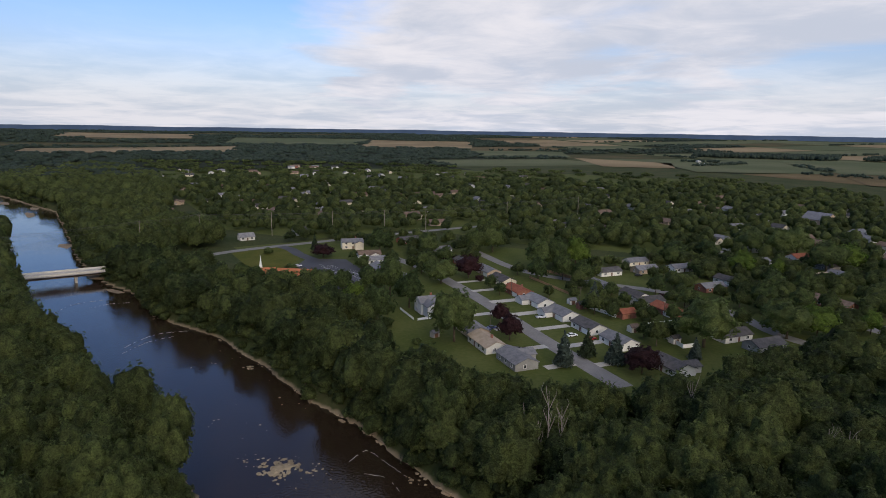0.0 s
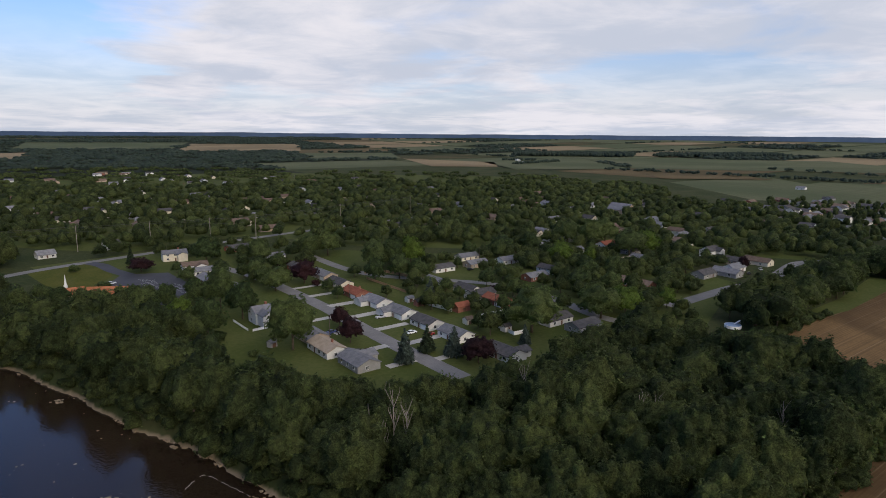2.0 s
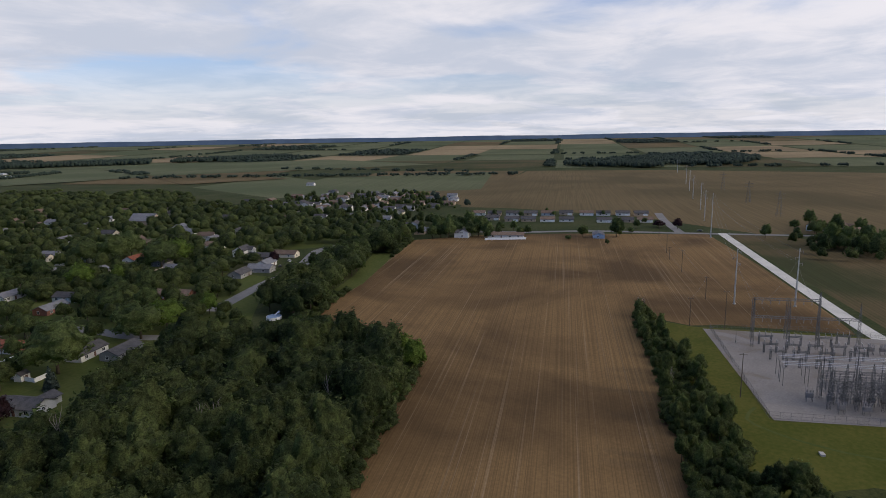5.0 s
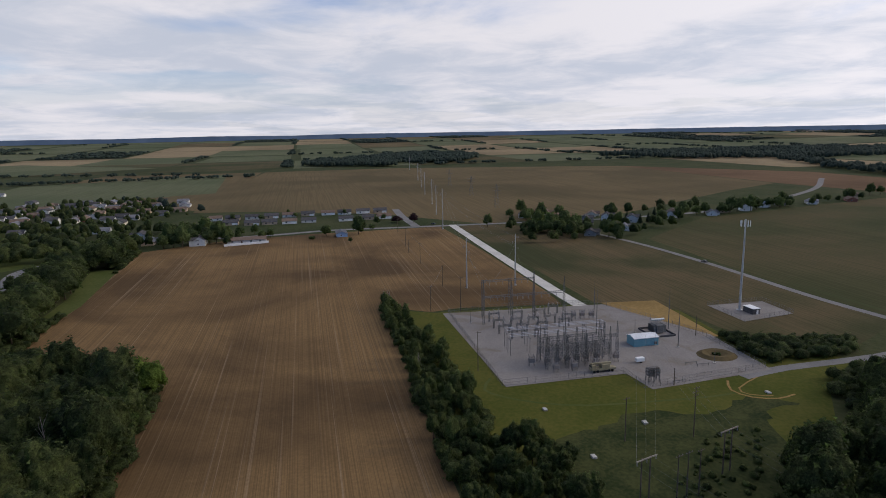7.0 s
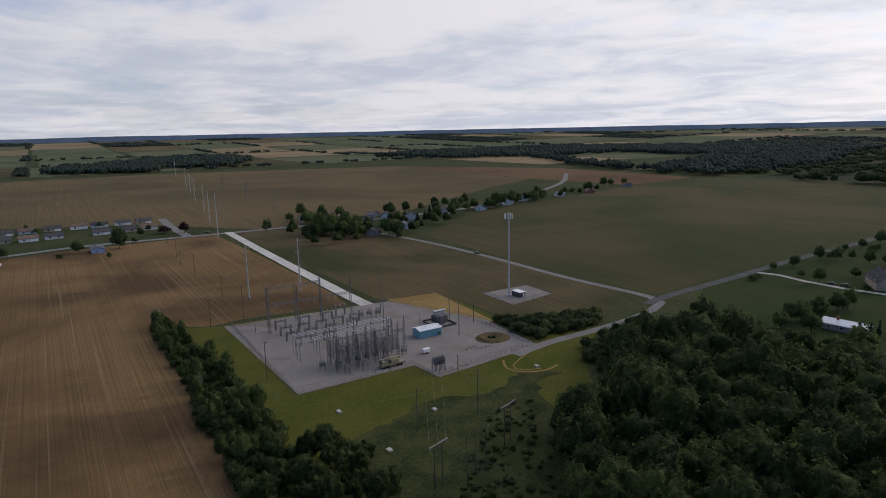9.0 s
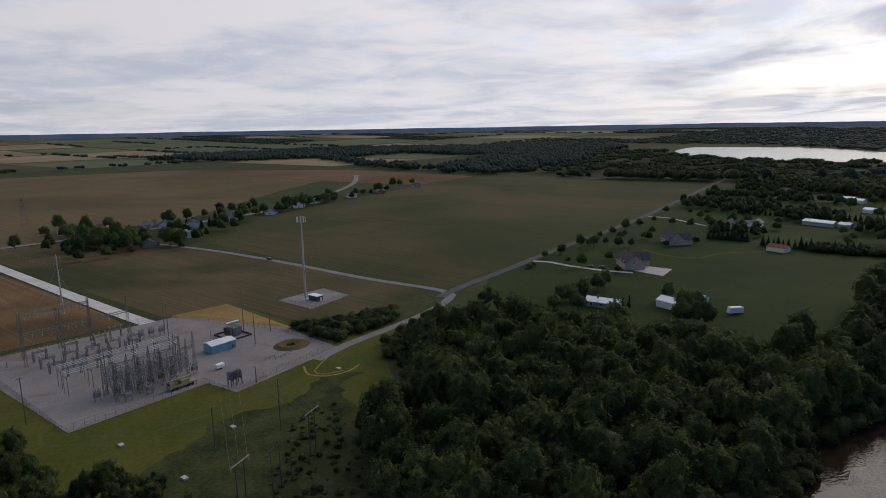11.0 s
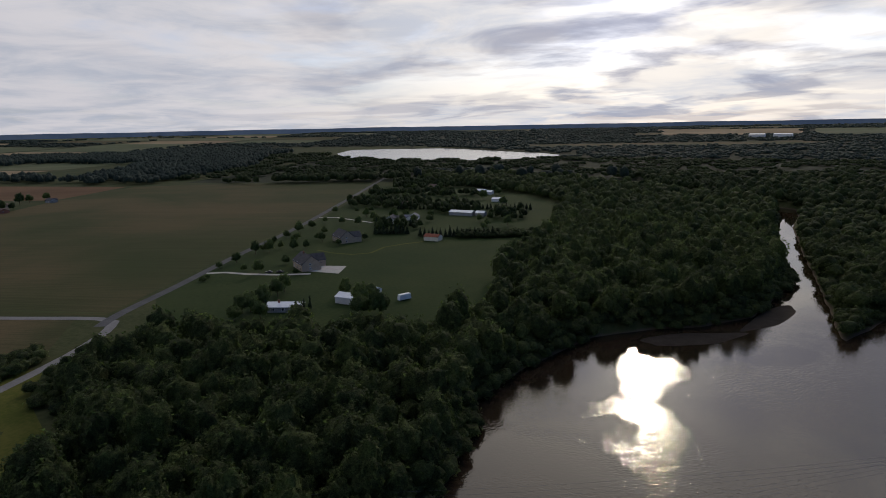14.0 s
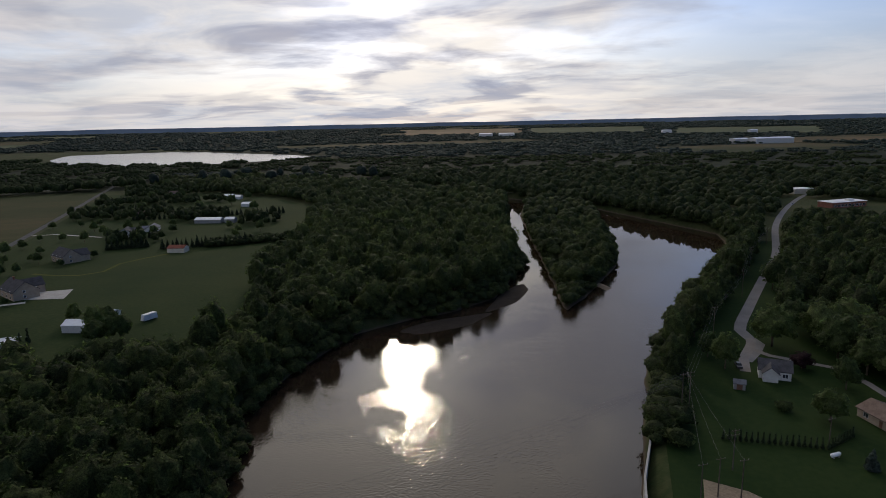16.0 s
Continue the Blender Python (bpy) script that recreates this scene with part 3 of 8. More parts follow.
# ---- trees ----
def ball(n):
    bm = bmesh.new()
    bmesh.ops.create_icosphere(bm, subdivisions=n, radius=1.0)
    v = np.array([q.co[:] for q in bm.verts])
    f = np.array([[q.index for q in k.verts] for k in bm.faces])
    bm.free()
    return v, f


BALL1, BALL2 = ball(1), ball(2)


def crown(seed, height, radius, lobes, cards, size, fine=False, cone=0.0, quad=True, foot=0.2):
    """A crown of leaf clumps on a few rounded lobes: points, triangles. Its foot is at z = 0."""
    r = np.random.default_rng(seed)
    base = height * (foot if not cone else 0.06)
    ch = height - base
    L = []
    for i in range(lobes):
        if cone:
            z = base + ch * (i + 0.4) / lobes
            k = (1 - (z - base) / ch) ** 0.9
            L.append((r.normal(0, 0.06, 2) * radius, z, max(radius * k, 0.35), ch / lobes * 0.95))
        else:
            a = 2.4 * i + r.uniform(-0.5, 0.5)
            t = (i + 0.5) / lobes
            rr = radius * (r.uniform(0.40, 0.58) if lobes < 13 else r.uniform(0.27, 0.46))
            off = (radius - rr) * (0.88 if t < 0.7 else 0.35) * r.uniform(0.75, 1.1)
            z = base + ch * (0.18 + 0.62 * t) + r.uniform(-0.05, 0.05) * ch
            L.append((np.array([math.cos(a), math.sin(a)]) * off, z, rr, min(rr * r.uniform(0.75, 1.0), height - z)))
    V, F, n = [], [], 0
    bv, bf = BALL2 if fine else BALL1
    for (o, z, a, b) in L:
        v = bv * (1 + r.normal(0, 0.09, (len(bv), 1))) * np.array([a, a, b]) * 0.74 + np.array([*o, z])
        V.append(v)
        F.append(bf + n)
        n += len(v)
    w = np.array([a * a for _, _, a, _ in L])
    pick = r.choice(len(L), cards, p=w / w.sum())
    d = r.normal(0, 1, (cards, 3))
    d[:, 2] += 0.45
    d /= np.linalg.norm(d, axis=1, keepdims=True)
    rad = np.array([[L[i][2], L[i][2], L[i][3]] for i in pick])
    cen = np.array([[*L[i][0], L[i][1]] for i in pick])
    c = cen + d * rad * r.uniform(0.78, 1.12, (cards, 1))
    nrm = d + r.normal(0, 0.5, (cards, 3))
    nrm /= np.linalg.norm(nrm, axis=1, keepdims=True)
    u = np.cross(nrm, r.normal(0, 1, (cards, 3)))
    u /= np.linalg.norm(u, axis=1, keepdims=True)
    v = np.cross(nrm, u)
    s = size * r.uniform(0.6, 1.35, (cards, 1))
    if quad:
        e = r.uniform(0.6, 1.2, (4, cards, 1))
        dr = nrm * s * -0.25
        cv = np.stack([c - u * s * e[0] + dr, c - v * s * e[1] * 0.8, c + u * s * e[2] + dr, c + v * s * e[3] * 0.8], 1).reshape(-1, 3)
        k = np.arange(cards) * 4 + n
        F.append(np.r_[np.c_[k, k + 1, k + 2], np.c_[k, k + 2, k + 3]])
    else:
        cv = np.stack([c - u * s, c + u * s * 0.7 - v * s * 0.8, c + v * s], 1).reshape(-1, 3)
        k = np.arange(cards) * 3 + n
        F.append(np.c_[k, k + 1, k + 2])
    V.append(cv)
    return np.concatenate(V), np.concatenate(F)


def trunk_arrays(height, radius, limbs, seed):
    r = random.Random(seed)
    bm = bmesh.new()
    rod(bm, (0, 0, -0.3), (0, 0, height * 0.45), radius, radius * 0.7, 6)
    rod(bm, (0, 0, height * 0.43), (0.3, 0.1, height * 0.75), radius * 0.7, radius * 0.3, 5)
    for i in range(limbs):
        a = i * 2.4 + r.random()
        z = height * r.uniform(0.25, 0.5)
        k = height * r.uniform(0.14, 0.24)
        rod(bm, (0, 0, z), (math.cos(a) * k, math.sin(a) * k, z + height * 0.2), radius * 0.45, radius * 0.15, 4)
    bmesh.ops.triangulate(bm, faces=bm.faces[:])
    v = np.array([q.co[:] for q in bm.verts])
    f = np.array([[q.index for q in k.verts] for k in bm.faces])
    bm.free()
    return v, f


def ball_top(n, low):
    """A round ball without its underside."""
    v, f = ball(n)
    f = f[v[f].mean(1)[:, 2] > low]
    used = np.unique(f)
    where = np.full(len(v), -1)
    where[used] = np.arange(len(used))
    return v[used], where[f]


def scattered_ways(r, n, low):
    """Directions spread evenly over a ball, above its underside."""
    k = np.arange(n) + 0.5
    z = 1 - k / n * (1 - low)
    a = k * 2.39996 + r.uniform(0, 6.28)
    d = np.c_[np.cos(a) * np.sqrt(1 - z * z), np.sin(a) * np.sqrt(1 - z * z), z] + r.normal(0, 0.16, (n, 3))
    return d / np.linalg.norm(d, axis=1, keepdims=True)


def dome(seed, height, radius, sub, lobes, knots, cards, size, foot=0.14, ragged=0.05):
    """A billowing crown: rounded boughs with smaller clumps on them, and loose sprays of leaves outside. Its foot is at z = 0."""
    r = np.random.default_rng(seed)
    big, small = scattered_ways(r, lobes, -0.55), scattered_ways(r, knots, -0.6)
    reach = r.uniform(0.72, 1.12, lobes)
    ca, cb = math.cos(1.75 / math.sqrt(lobes)), math.cos(1.8 / math.sqrt(knots))
    lean = r.normal(0, 0.10, 2)
    base = height * foot
    mid, top = base + (height - base) * 0.42, (height - base) * 0.58

    def surface(d):
        k = np.sqrt(np.clip((d @ big.T - ca) / (1 - ca), 0, 1)) * reach
        q = np.sqrt(np.clip((d @ small.T - cb) / (1 - cb), 0, 1)).max(1)
        rad = 0.56 + 0.30 * k.max(1) + 0.20 * q
        p = d * rad[:, None] * np.array([radius, radius, top])
        p[:, 2] *= np.where(p[:, 2] < 0, 0.72, 1.0)
        p[:, :2] += lean * radius * d[:, 2:3]
        return p + np.array([0, 0, mid])
    bv, bf = ball_top(sub, -0.62)
    turn = r.uniform(0, 6.28)
    bv = bv @ np.array([[math.cos(turn), math.sin(turn), 0], [-math.sin(turn), math.cos(turn), 0], [0, 0, 1]])
    V = surface(bv) + r.normal(0, ragged * radius, (len(bv), 3))
    pick = r.integers(0, knots, cards)
    tuft = small[pick]
    d = tuft + r.normal(0, 0.62 / math.sqrt(knots), (cards, 3))
    d /= np.linalg.norm(d, axis=1, keepdims=True)
    c = surface(d)
    c += (c - np.array([0, 0, mid])) * r.uniform(-0.03, 0.10, (cards, 1)) * np.clip(1.4 - 6 * (1 - (d * tuft).sum(1, keepdims=True)) * knots / 40, 0.2, 1.4)
    nrm = d + np.array([0, 0, 0.35]) + r.normal(0, 0.5, (cards, 3))
    nrm /= np.linalg.norm(nrm, axis=1, keepdims=True)
    u = np.cross(nrm, r.normal(0, 1, (cards, 3)))
    u /= np.linalg.norm(u, axis=1, keepdims=True)
    w = np.cross(nrm, u)
    z = size * r.uniform(0.55, 1.3, (cards, 1))
    cv = np.stack([c - u * z, c + u * z * 0.7 - w * z * 0.8, c + w * z], 1).reshape(-1, 3)
    tone = r.normal(0, 0.17, knots)
    spray = np.r_[tone[(bv @ small.T).argmax(1)], np.repeat(tone[pick] + r.normal(0, 0.08, cards), 3)]
    return np.concatenate([V, cv]), np.concatenate([bf, np.arange(cards * 3).reshape(-1, 3) + len(V)]), spray


NEAR = [dome(10 + i, 17, 5.6, 4, 12 + i % 5, 85, 900, 0.36, ragged=0.012) for i in range(8)]
HALF = [dome(20 + i, 17, 5.6, 3, 11 + i % 4, 62, 560, 0.5, ragged=0.02) for i in range(8)]
MID = [dome(30 + i, 16, 5.6, 2, 9 + i % 3, 46, 260, 0.66, 0.12, 0.03) for i in range(8)]
FAR = [dome(50 + i, 15, 5.6, 2, 7, 20, 24, 1.0, 0.1, 0.04) for i in range(6)]
BUSH = [dome(60 + i, 6, 3.3, 2, 6, 24, 110, 0.42, 0.0, 0.05) for i in range(6)]
TRUNK = [trunk_arrays(17, 0.32, 4, i) for i in range(3)]
STUB = [trunk_arrays(15, 0.3, 0, i) for i in range(2)]
HALF1 = ball_top(1, -0.15)


def clump(seed, blobs, lo, hi, spread):
    """A handful of round treetops standing close together."""
    r = np.random.default_rng(seed)
    V, F, n = [], [], 0
    for i in range(blobs):
        a, k = 2.39996 * i + r.uniform(-0.4, 0.4), math.sqrt((i + 0.5) / blobs) * spread
        v = HALF1[0] * (1 + r.normal(0, 0.13, (len(HALF1[0]), 1))) * np.array([1, 1, 0.85]) * r.uniform(lo, hi) + np.array([math.cos(a) * k, math.sin(a) * k, r.uniform(3.5, 6.5)])
        V.append(v)
        F.append(HALF1[1] + n)
        n += len(v)
    return np.concatenate(V), np.concatenate(F)


CLUMP = [clump(70 + i, 10, 3.4, 5.6, 15) for i in range(6)]
CLUMP_FAR = [clump(80 + i, 5, 4.6, 7.0, 15) for i in range(6)]


def wood(name, places, label, seed, scale=(0.75, 1.2), hue=(0.0, 1.0), material="leaf", near=215, far=520, category="trees", floor=-4.6, bush=False, thinned=True, tall=1.0):
    """Many trees in one mesh: finer ones on the nearer ground."""
    r = np.random.default_rng(seed)
    p = np.asarray(places, float)
    if not len(p):
        return None
    dist = np.hypot(p[:, 0], p[:, 1])
    zs = land_height(p[:, 0], p[:, 1])
    keep = np.where(dist < 1050, np.clip(700 / np.maximum(dist, 1), 0.6, 1.0), 0.07) if thinned else np.ones(len(p))
    az = np.degrees(np.arctan2(p[:, 0], p[:, 1])) % 360
    keep = np.where((az > 213) & (az < 317) & (dist > 90), keep * 0.15, keep)
    ok = (zs > floor) & (r.random(len(p)) < keep)
    zs = np.maximum(zs, -4.9)
    V, F, T, I, n = [], [], [], [], 0
    for (x, y), d, z, kp in zip(p[ok], dist[ok], zs[ok], keep[ok]):
        if bush and d < 520:
            sets = [(BUSH[r.integers(len(BUSH))], 0)]
        elif d < near * 0.78:
            sets = [(NEAR[r.integers(len(NEAR))], 0), (TRUNK[r.integers(3)], 1)]
        elif d < near * 1.25:
            sets = [(HALF[r.integers(len(HALF))], 0), (TRUNK[r.integers(3)], 1)]
        elif d < far:
            sets = [(MID[r.integers(len(MID))], 0), (STUB[r.integers(2)], 1)] if d < 420 else [(MID[r.integers(len(MID))], 0)]
        elif d < 1050:
            sets = [(FAR[r.integers(len(FAR))], 0)]
        else:
            sets = [((CLUMP if d < 1900 else CLUMP_FAR)[r.integers(6)], 0)]
        s = scale[0] + (scale[1] - scale[0]) * r.beta(1.1, 1.5)
        sz = s * r.uniform(0.85, 1.15) * tall
        if bush:
            sz *= 0.78
        if bush and d >= 520:
            s, sz = s * 0.42, sz * 0.42
        elif d < 1050:
            s = s / math.sqrt(max(kp, 0.6))
        else:
            sz = r.uniform(0.75, 1.0) * tall
        a = r.uniform(0, 6.28)
        ca, sa = math.cos(a), math.sin(a)
        tint = r.beta(1.6, 2.2) * (hue[1] - hue[0]) + hue[0]
        for (v, f, *spray), m in sets:
            q = np.c_[(v[:, 0] * ca - v[:, 1] * sa) * s + x, (v[:, 0] * sa + v[:, 1] * ca) * s + y, v[:, 2] * sz + z - 0.2]
            V.append(q)
            F.append(f + n)
            T.append(np.clip(tint + (spray[0] if spray else np.zeros(len(q))), 0, 1.3))
            I.append(np.full(len(f), m))
            n += len(q)
    me = mesh_of(name, np.concatenate(V), np.concatenate(F), [M[material], M["bark"]], np.concatenate(I))
    at_ = me.attributes.new("tint", "FLOAT", "POINT")
    at_.data.foreach_set("value", np.concatenate(T).astype(np.float32))
    return tagged(new(name, me), label, category, "", "stuff")


# ---- houses ----
ROOFS = {
    "grey": grainy("shingle_grey", (0.13, 0.13, 0.14), (0.21, 0.21, 0.22), 0.5, 5.0, 0.9, per_object=0.3),
    "dark": grainy("shingle_dark", (0.055, 0.053, 0.055), (0.10, 0.095, 0.095), 0.5, 5.0, 0.9, per_object=0.3),
    "brown": grainy("shingle_brown", (0.12, 0.085, 0.065), (0.19, 0.14, 0.11), 0.5, 5.0, 0.9, per_object=0.3),
    "tan": grainy("shingle_tan", (0.30, 0.24, 0.18), (0.40, 0.33, 0.26), 0.5, 5.0, 0.9),
    "red": grainy("shingle_red", (0.16, 0.055, 0.035), (0.25, 0.095, 0.06), 0.5, 5.0, 0.9, per_object=0.3),
    "orange": grainy("shingle_orange", (0.32, 0.12, 0.055), (0.42, 0.17, 0.085), 0.5, 5.0, 0.9),
    "metal": grainy("roof_metal", (0.55, 0.57, 0.60), (0.68, 0.70, 0.72), 0.3, 4.0, 0.45, 0.3),
}
WALLS = {
    "white": grainy("house_siding", (0.56, 0.55, 0.52), (0.68, 0.67, 0.64), 0.4, 3.0, 0.7, per_object=0.3),
    "cream": grainy("cream_siding", (0.55, 0.49, 0.38), (0.66, 0.60, 0.48), 0.4, 3.0, 0.7),
    "brick": grainy("brick_wall", (0.20, 0.085, 0.06), (0.30, 0.14, 0.10), 0.6, 6.0, 0.9),
    "grey": grainy("grey_siding", (0.22, 0.215, 0.21), (0.30, 0.295, 0.285), 0.4, 3.0, 0.7),
    "blue": grainy("blue_siding", (0.20, 0.29, 0.42), (0.27, 0.36, 0.50), 0.4, 3.0, 0.7),
    "tanbrick": grainy("tan_brick", (0.34, 0.26, 0.19), (0.44, 0.35, 0.26), 0.6, 6.0, 0.9),
}
M["door"] = grainy("door_paint", (0.10, 0.05, 0.03), (0.16, 0.08, 0.05), 0.5, 4.0, 0.6, per_object=0.6)


def gable(bm_wall, bm_roof, L, W, h, rise, x=0.0, y=0.0, turn=0.0, over=0.45):
    """Walls with gable ends under a two-slope roof; the ridge runs along the length."""
    c, s = math.cos(turn), math.sin(turn)

    def put(px, py, pz):
        return (x + px * c - py * s, y + px * s + py * c, pz)
    a, b = L / 2, W / 2
    pr = [(-b, -0.3), (b, -0.3), (b, h), (0, h + rise), (-b, h)]
    v0 = [bm_wall.verts.new(put(-a, py, pz)) for py, pz in pr]
    v1 = [bm_wall.verts.new(put(a, py, pz)) for py, pz in pr]
    bm_wall.faces.new(v0[::-1])
    bm_wall.faces.new(v1)
    for i in range(5):
        j = (i + 1) % 5
        bm_wall.faces.new((v0[i], v0[j], v1[j], v1[i]))
    k = rise / b
    e, t, A = b + over, 0.22, a + over
    for sgn in (-1, 1):
        q = [put(-A, 0, h + rise + 0.03), put(A, 0, h + rise + 0.03), put(A, sgn * e, h - over * k + 0.03), put(-A, sgn * e, h - over * k + 0.03)]
        hexa(bm_roof, [(*p[:2], p[2]) for p in q] + [(*p[:2], p[2] + t) for p in q])


def window(parent, x, y, z, w, h, turn, pane_child=True):
    """A window set in a wall whose outward side is the local -y, turned."""
    c, s = math.cos(turn), math.sin(turn)
    bm = bmesh.new()
    box(bm, 0, 0, -0.09, w + 0.2, 0.10, 0.09)
    box(bm, 0, 0, h, w + 0.2, 0.10, 0.10)
    for k in (-1, 1):
        box(bm, k * (w / 2 + 0.05), 0, 0, 0.10, 0.10, h)
    box(bm, 0, 0, 0, 0.06, 0.07, h)
    if not pane_child:
        bm.free()
        bm = bmesh.new()
        box(bm, 0, 0, 0, w, 0.07, h)
    fr = part("window", bm, M["white_paint" if pane_child else "glass"], parent)
    fr.matrix_basis = at(x, y, turn, z)
    if not pane_child:
        return
    bm = bmesh.new()
    box(bm, 0, 0.01, 0, w, 0.05, h)
    part("pane", bm, M["glass"], fr, "dark window glass")


def house(m, L, W, h=2.7, rise=1.9, wall="white", roof="grey", label="", wing=None, chimney=False, garage=0, windows=3, group="houses", two=False, name="house", far=False):
    """A house: its length runs along x, its front looks to -y."""
    ob = thing(name, label or "%s house with a %s shingle roof" % ({"tanbrick": "tan brick"}.get(wall, wall), roof), "house", m, group)
    bw, br = bmesh.new(), bmesh.new()
    gable(bw, br, L, W, h, rise)
    if wing:
        wl, ww, wx, wy = wing
        gable(bw, br, wl, ww, h - 0.15, rise * ww / W, wx, wy, math.pi / 2)
    part("wall", bw, WALLS[wall], ob)
    part("roof", br, ROOFS[roof], ob)
    tiers = [(0.95, 1.25)] + ([(3.6, 1.2)] if two else [])
    for z, hh in tiers:
        for i in range(windows):
            x = -L / 2 + L * (i + 0.6) / (windows + 0.2)
            if not (garage and z < 2 and x > L / 2 - garage - 0.8):
                if not (i == 1 and z < 2):
                    window(ob, x, -W / 2 - 0.03, z, 1.5, hh, 0.0, not far)
            window(ob, -x, W / 2 + 0.03, z, 1.3, hh, math.pi, not far)
        window(ob, -L / 2 - 0.03, 0.8, z, 1.1, hh, -math.pi / 2, not far)
        window(ob, L / 2 + 0.03, -0.8, z, 1.1, hh, math.pi / 2, not far)
    bm = bmesh.new()
    box(bm, -L / 2 + L * 1.6 / (windows + 0.2), -W / 2 - 0.04, 0.1, 1.0, 0.08, 2.05)
    part("door", bm, M["door"], ob, "painted front door")
    if garage:
        bm = bmesh.new()
        for k in range(4):
            box(bm, L / 2 - garage / 2 - 0.6, -W / 2 - 0.05, 0.05 + k * 0.54, garage, 0.08, 0.52)
        part("garage_door", bm, M["white_paint"], ob, "white sectional garage door")
    if chimney:
        bm = bmesh.new()
        box(bm, L * 0.18, 0.6, h, 0.9, 0.7, rise + 1.1)
        box(bm, L * 0.18, 0.6, h + rise + 1.1, 1.05, 0.85, 0.14)
        part("chimney", bm, WALLS["brick"], ob, "red brick chimney")
    AVOID_DISC.append((m.translation.x, m.translation.y, max(L, W) * 0.55 + 3.0))
    return ob


def shed(m, L, W, h, rise, wall, roof, label, group="sheds", name="shed"):
    ob = thing(name, label, "shed", m, group)
    bw, br = bmesh.new(), bmesh.new()
    gable(bw, br, L, W, h, rise, over=0.2)
    part("wall", bw, WALLS[wall], ob)
    part("roof", br, ROOFS[roof], ob)
    bm = bmesh.new()
    box(bm, 0, -W / 2 - 0.03, 0.05, min(1.8, L * 0.5), 0.06, min(1.9, h - 0.2))
    part("door", bm, M["door"], ob)
    AVOID_DISC.append((m.translation.x, m.translation.y, max(L, W) * 0.5 + 1.5))
    return ob


STREET_W = GA + math.pi / 2            # houses along the street: the length follows it
# along the near street
house(at(18, 239, GA - math.pi / 2), 17, 9, wall="white", roof="tan", label="long white ranch house with a tan shingle roof", chimney=True, windows=4)
house(at(28, 221, GA + math.pi / 2), 15, 9.5, wall="grey", roof="grey", label="grey ranch house with a grey shingle roof", wing=(7, 7, 4, -5), garage=4.9)
house(at(13, 256, GA + math.pi / 2), 15, 9, wall="tanbrick", roof="grey", label="tan brick ranch house behind a large tree")
house(at(-7, 287, GA), 10, 9, h=5.4, rise=2.2, wall="white", roof="grey", label="white two-storey house with a grey roof and back porch", wing=(8, 6, -1, -7), two=True, chimney=True)
house(at(40, 322, GA - math.pi / 2), 15.5, 9, wall="brick", roof="red", label="red brick ranch house with a brown-red roof and white garage", garage=4.9, chimney=True, windows=4)
house(at(48, 302, GA - math.pi / 2), 14.5, 9, wall="white", roof="grey", label="white ranch house with a light grey roof and brick front", wing=(8, 7, -5, -4.5), garage=4.9)
house(at(56, 281, GA - math.pi / 2), 14.5, 9, wall="white", roof="grey", label="white ranch house with a grey roof and wide garage", wing=(8, 7, -5, -4.5), garage=4.9)
house(at(64, 262, GA - math.pi / 2), 14, 9, wall="white", roof="dark", label="white ranch house with a dark brown roof", garage=4.9)
house(at(72, 243, GA - math.pi / 2), 14, 9, wall="white", roof="grey", label="white ranch house with a pale grey roof among conifers", garage=4.9)
house(at(84, 217, GA - math.pi / 2), 15, 9, wall="white", roof="dark", label="white house with a dark roof and gable end", wing=(7, 6, 3, 5))
house(at(27, 369, GA - math.pi / 2), 18, 9, wall="tanbrick", roof="grey", label="tan ranch house with a grey roof", garage=4.9)
house(at(14, 392, GA - math.pi / 2), 18, 9, wall="brick", roof="dark", label="brick ranch house with a dark roof")
house(at(34, 346, GA - math.pi / 2), 16, 9, wall="cream", roof="dark", label="cream ranch house with a dark roof")
house(at(-22, 345, GA + math.pi / 2), 16, 9, wall="white", roof="grey", label="white ranch house with a grey roof behind trees")
house(at(-38, 372, GA + math.pi / 2), 16, 9, wall="brick", roof="grey", label="brick ranch house with a grey roof")
# behind the church and along the county road
house(at(-151, 472, 0.6), 11, 8, rise=2.6, wall="white", roof="grey", label="small white house with a grey roof by the road")
house(at(-116, 497, 0.6), 10, 8, h=4.6, wall="white", roof="dark", label="small white two-storey house with a dark roof")
house(at(-66, 445, 0.3), 15, 9, h=5.0, wall="cream", roof="grey", label="cream two-storey house with red brick front", chimney=True, two=True, wing=(8, 6, 4, -5))
house(at(-50, 413, 0.3), 15, 9, wall="white", roof="brown", label="white house with a brown roof", wing=(7, 7, 3, -4))
house(at(-43, 395, 0.3), 12, 8, wall="white", roof="grey", label="white house with a blue-grey roof", garage=4.9)
house(at(-26, 472, 0.6), 18, 10, wall="brick", roof="dark", label="brick ranch house with a dark roof", garage=4.9)
house(at(-4, 432, 0.4), 18, 10, wall="white", roof="grey", label="white ranch house with a wide grey roof", garage=4.9)
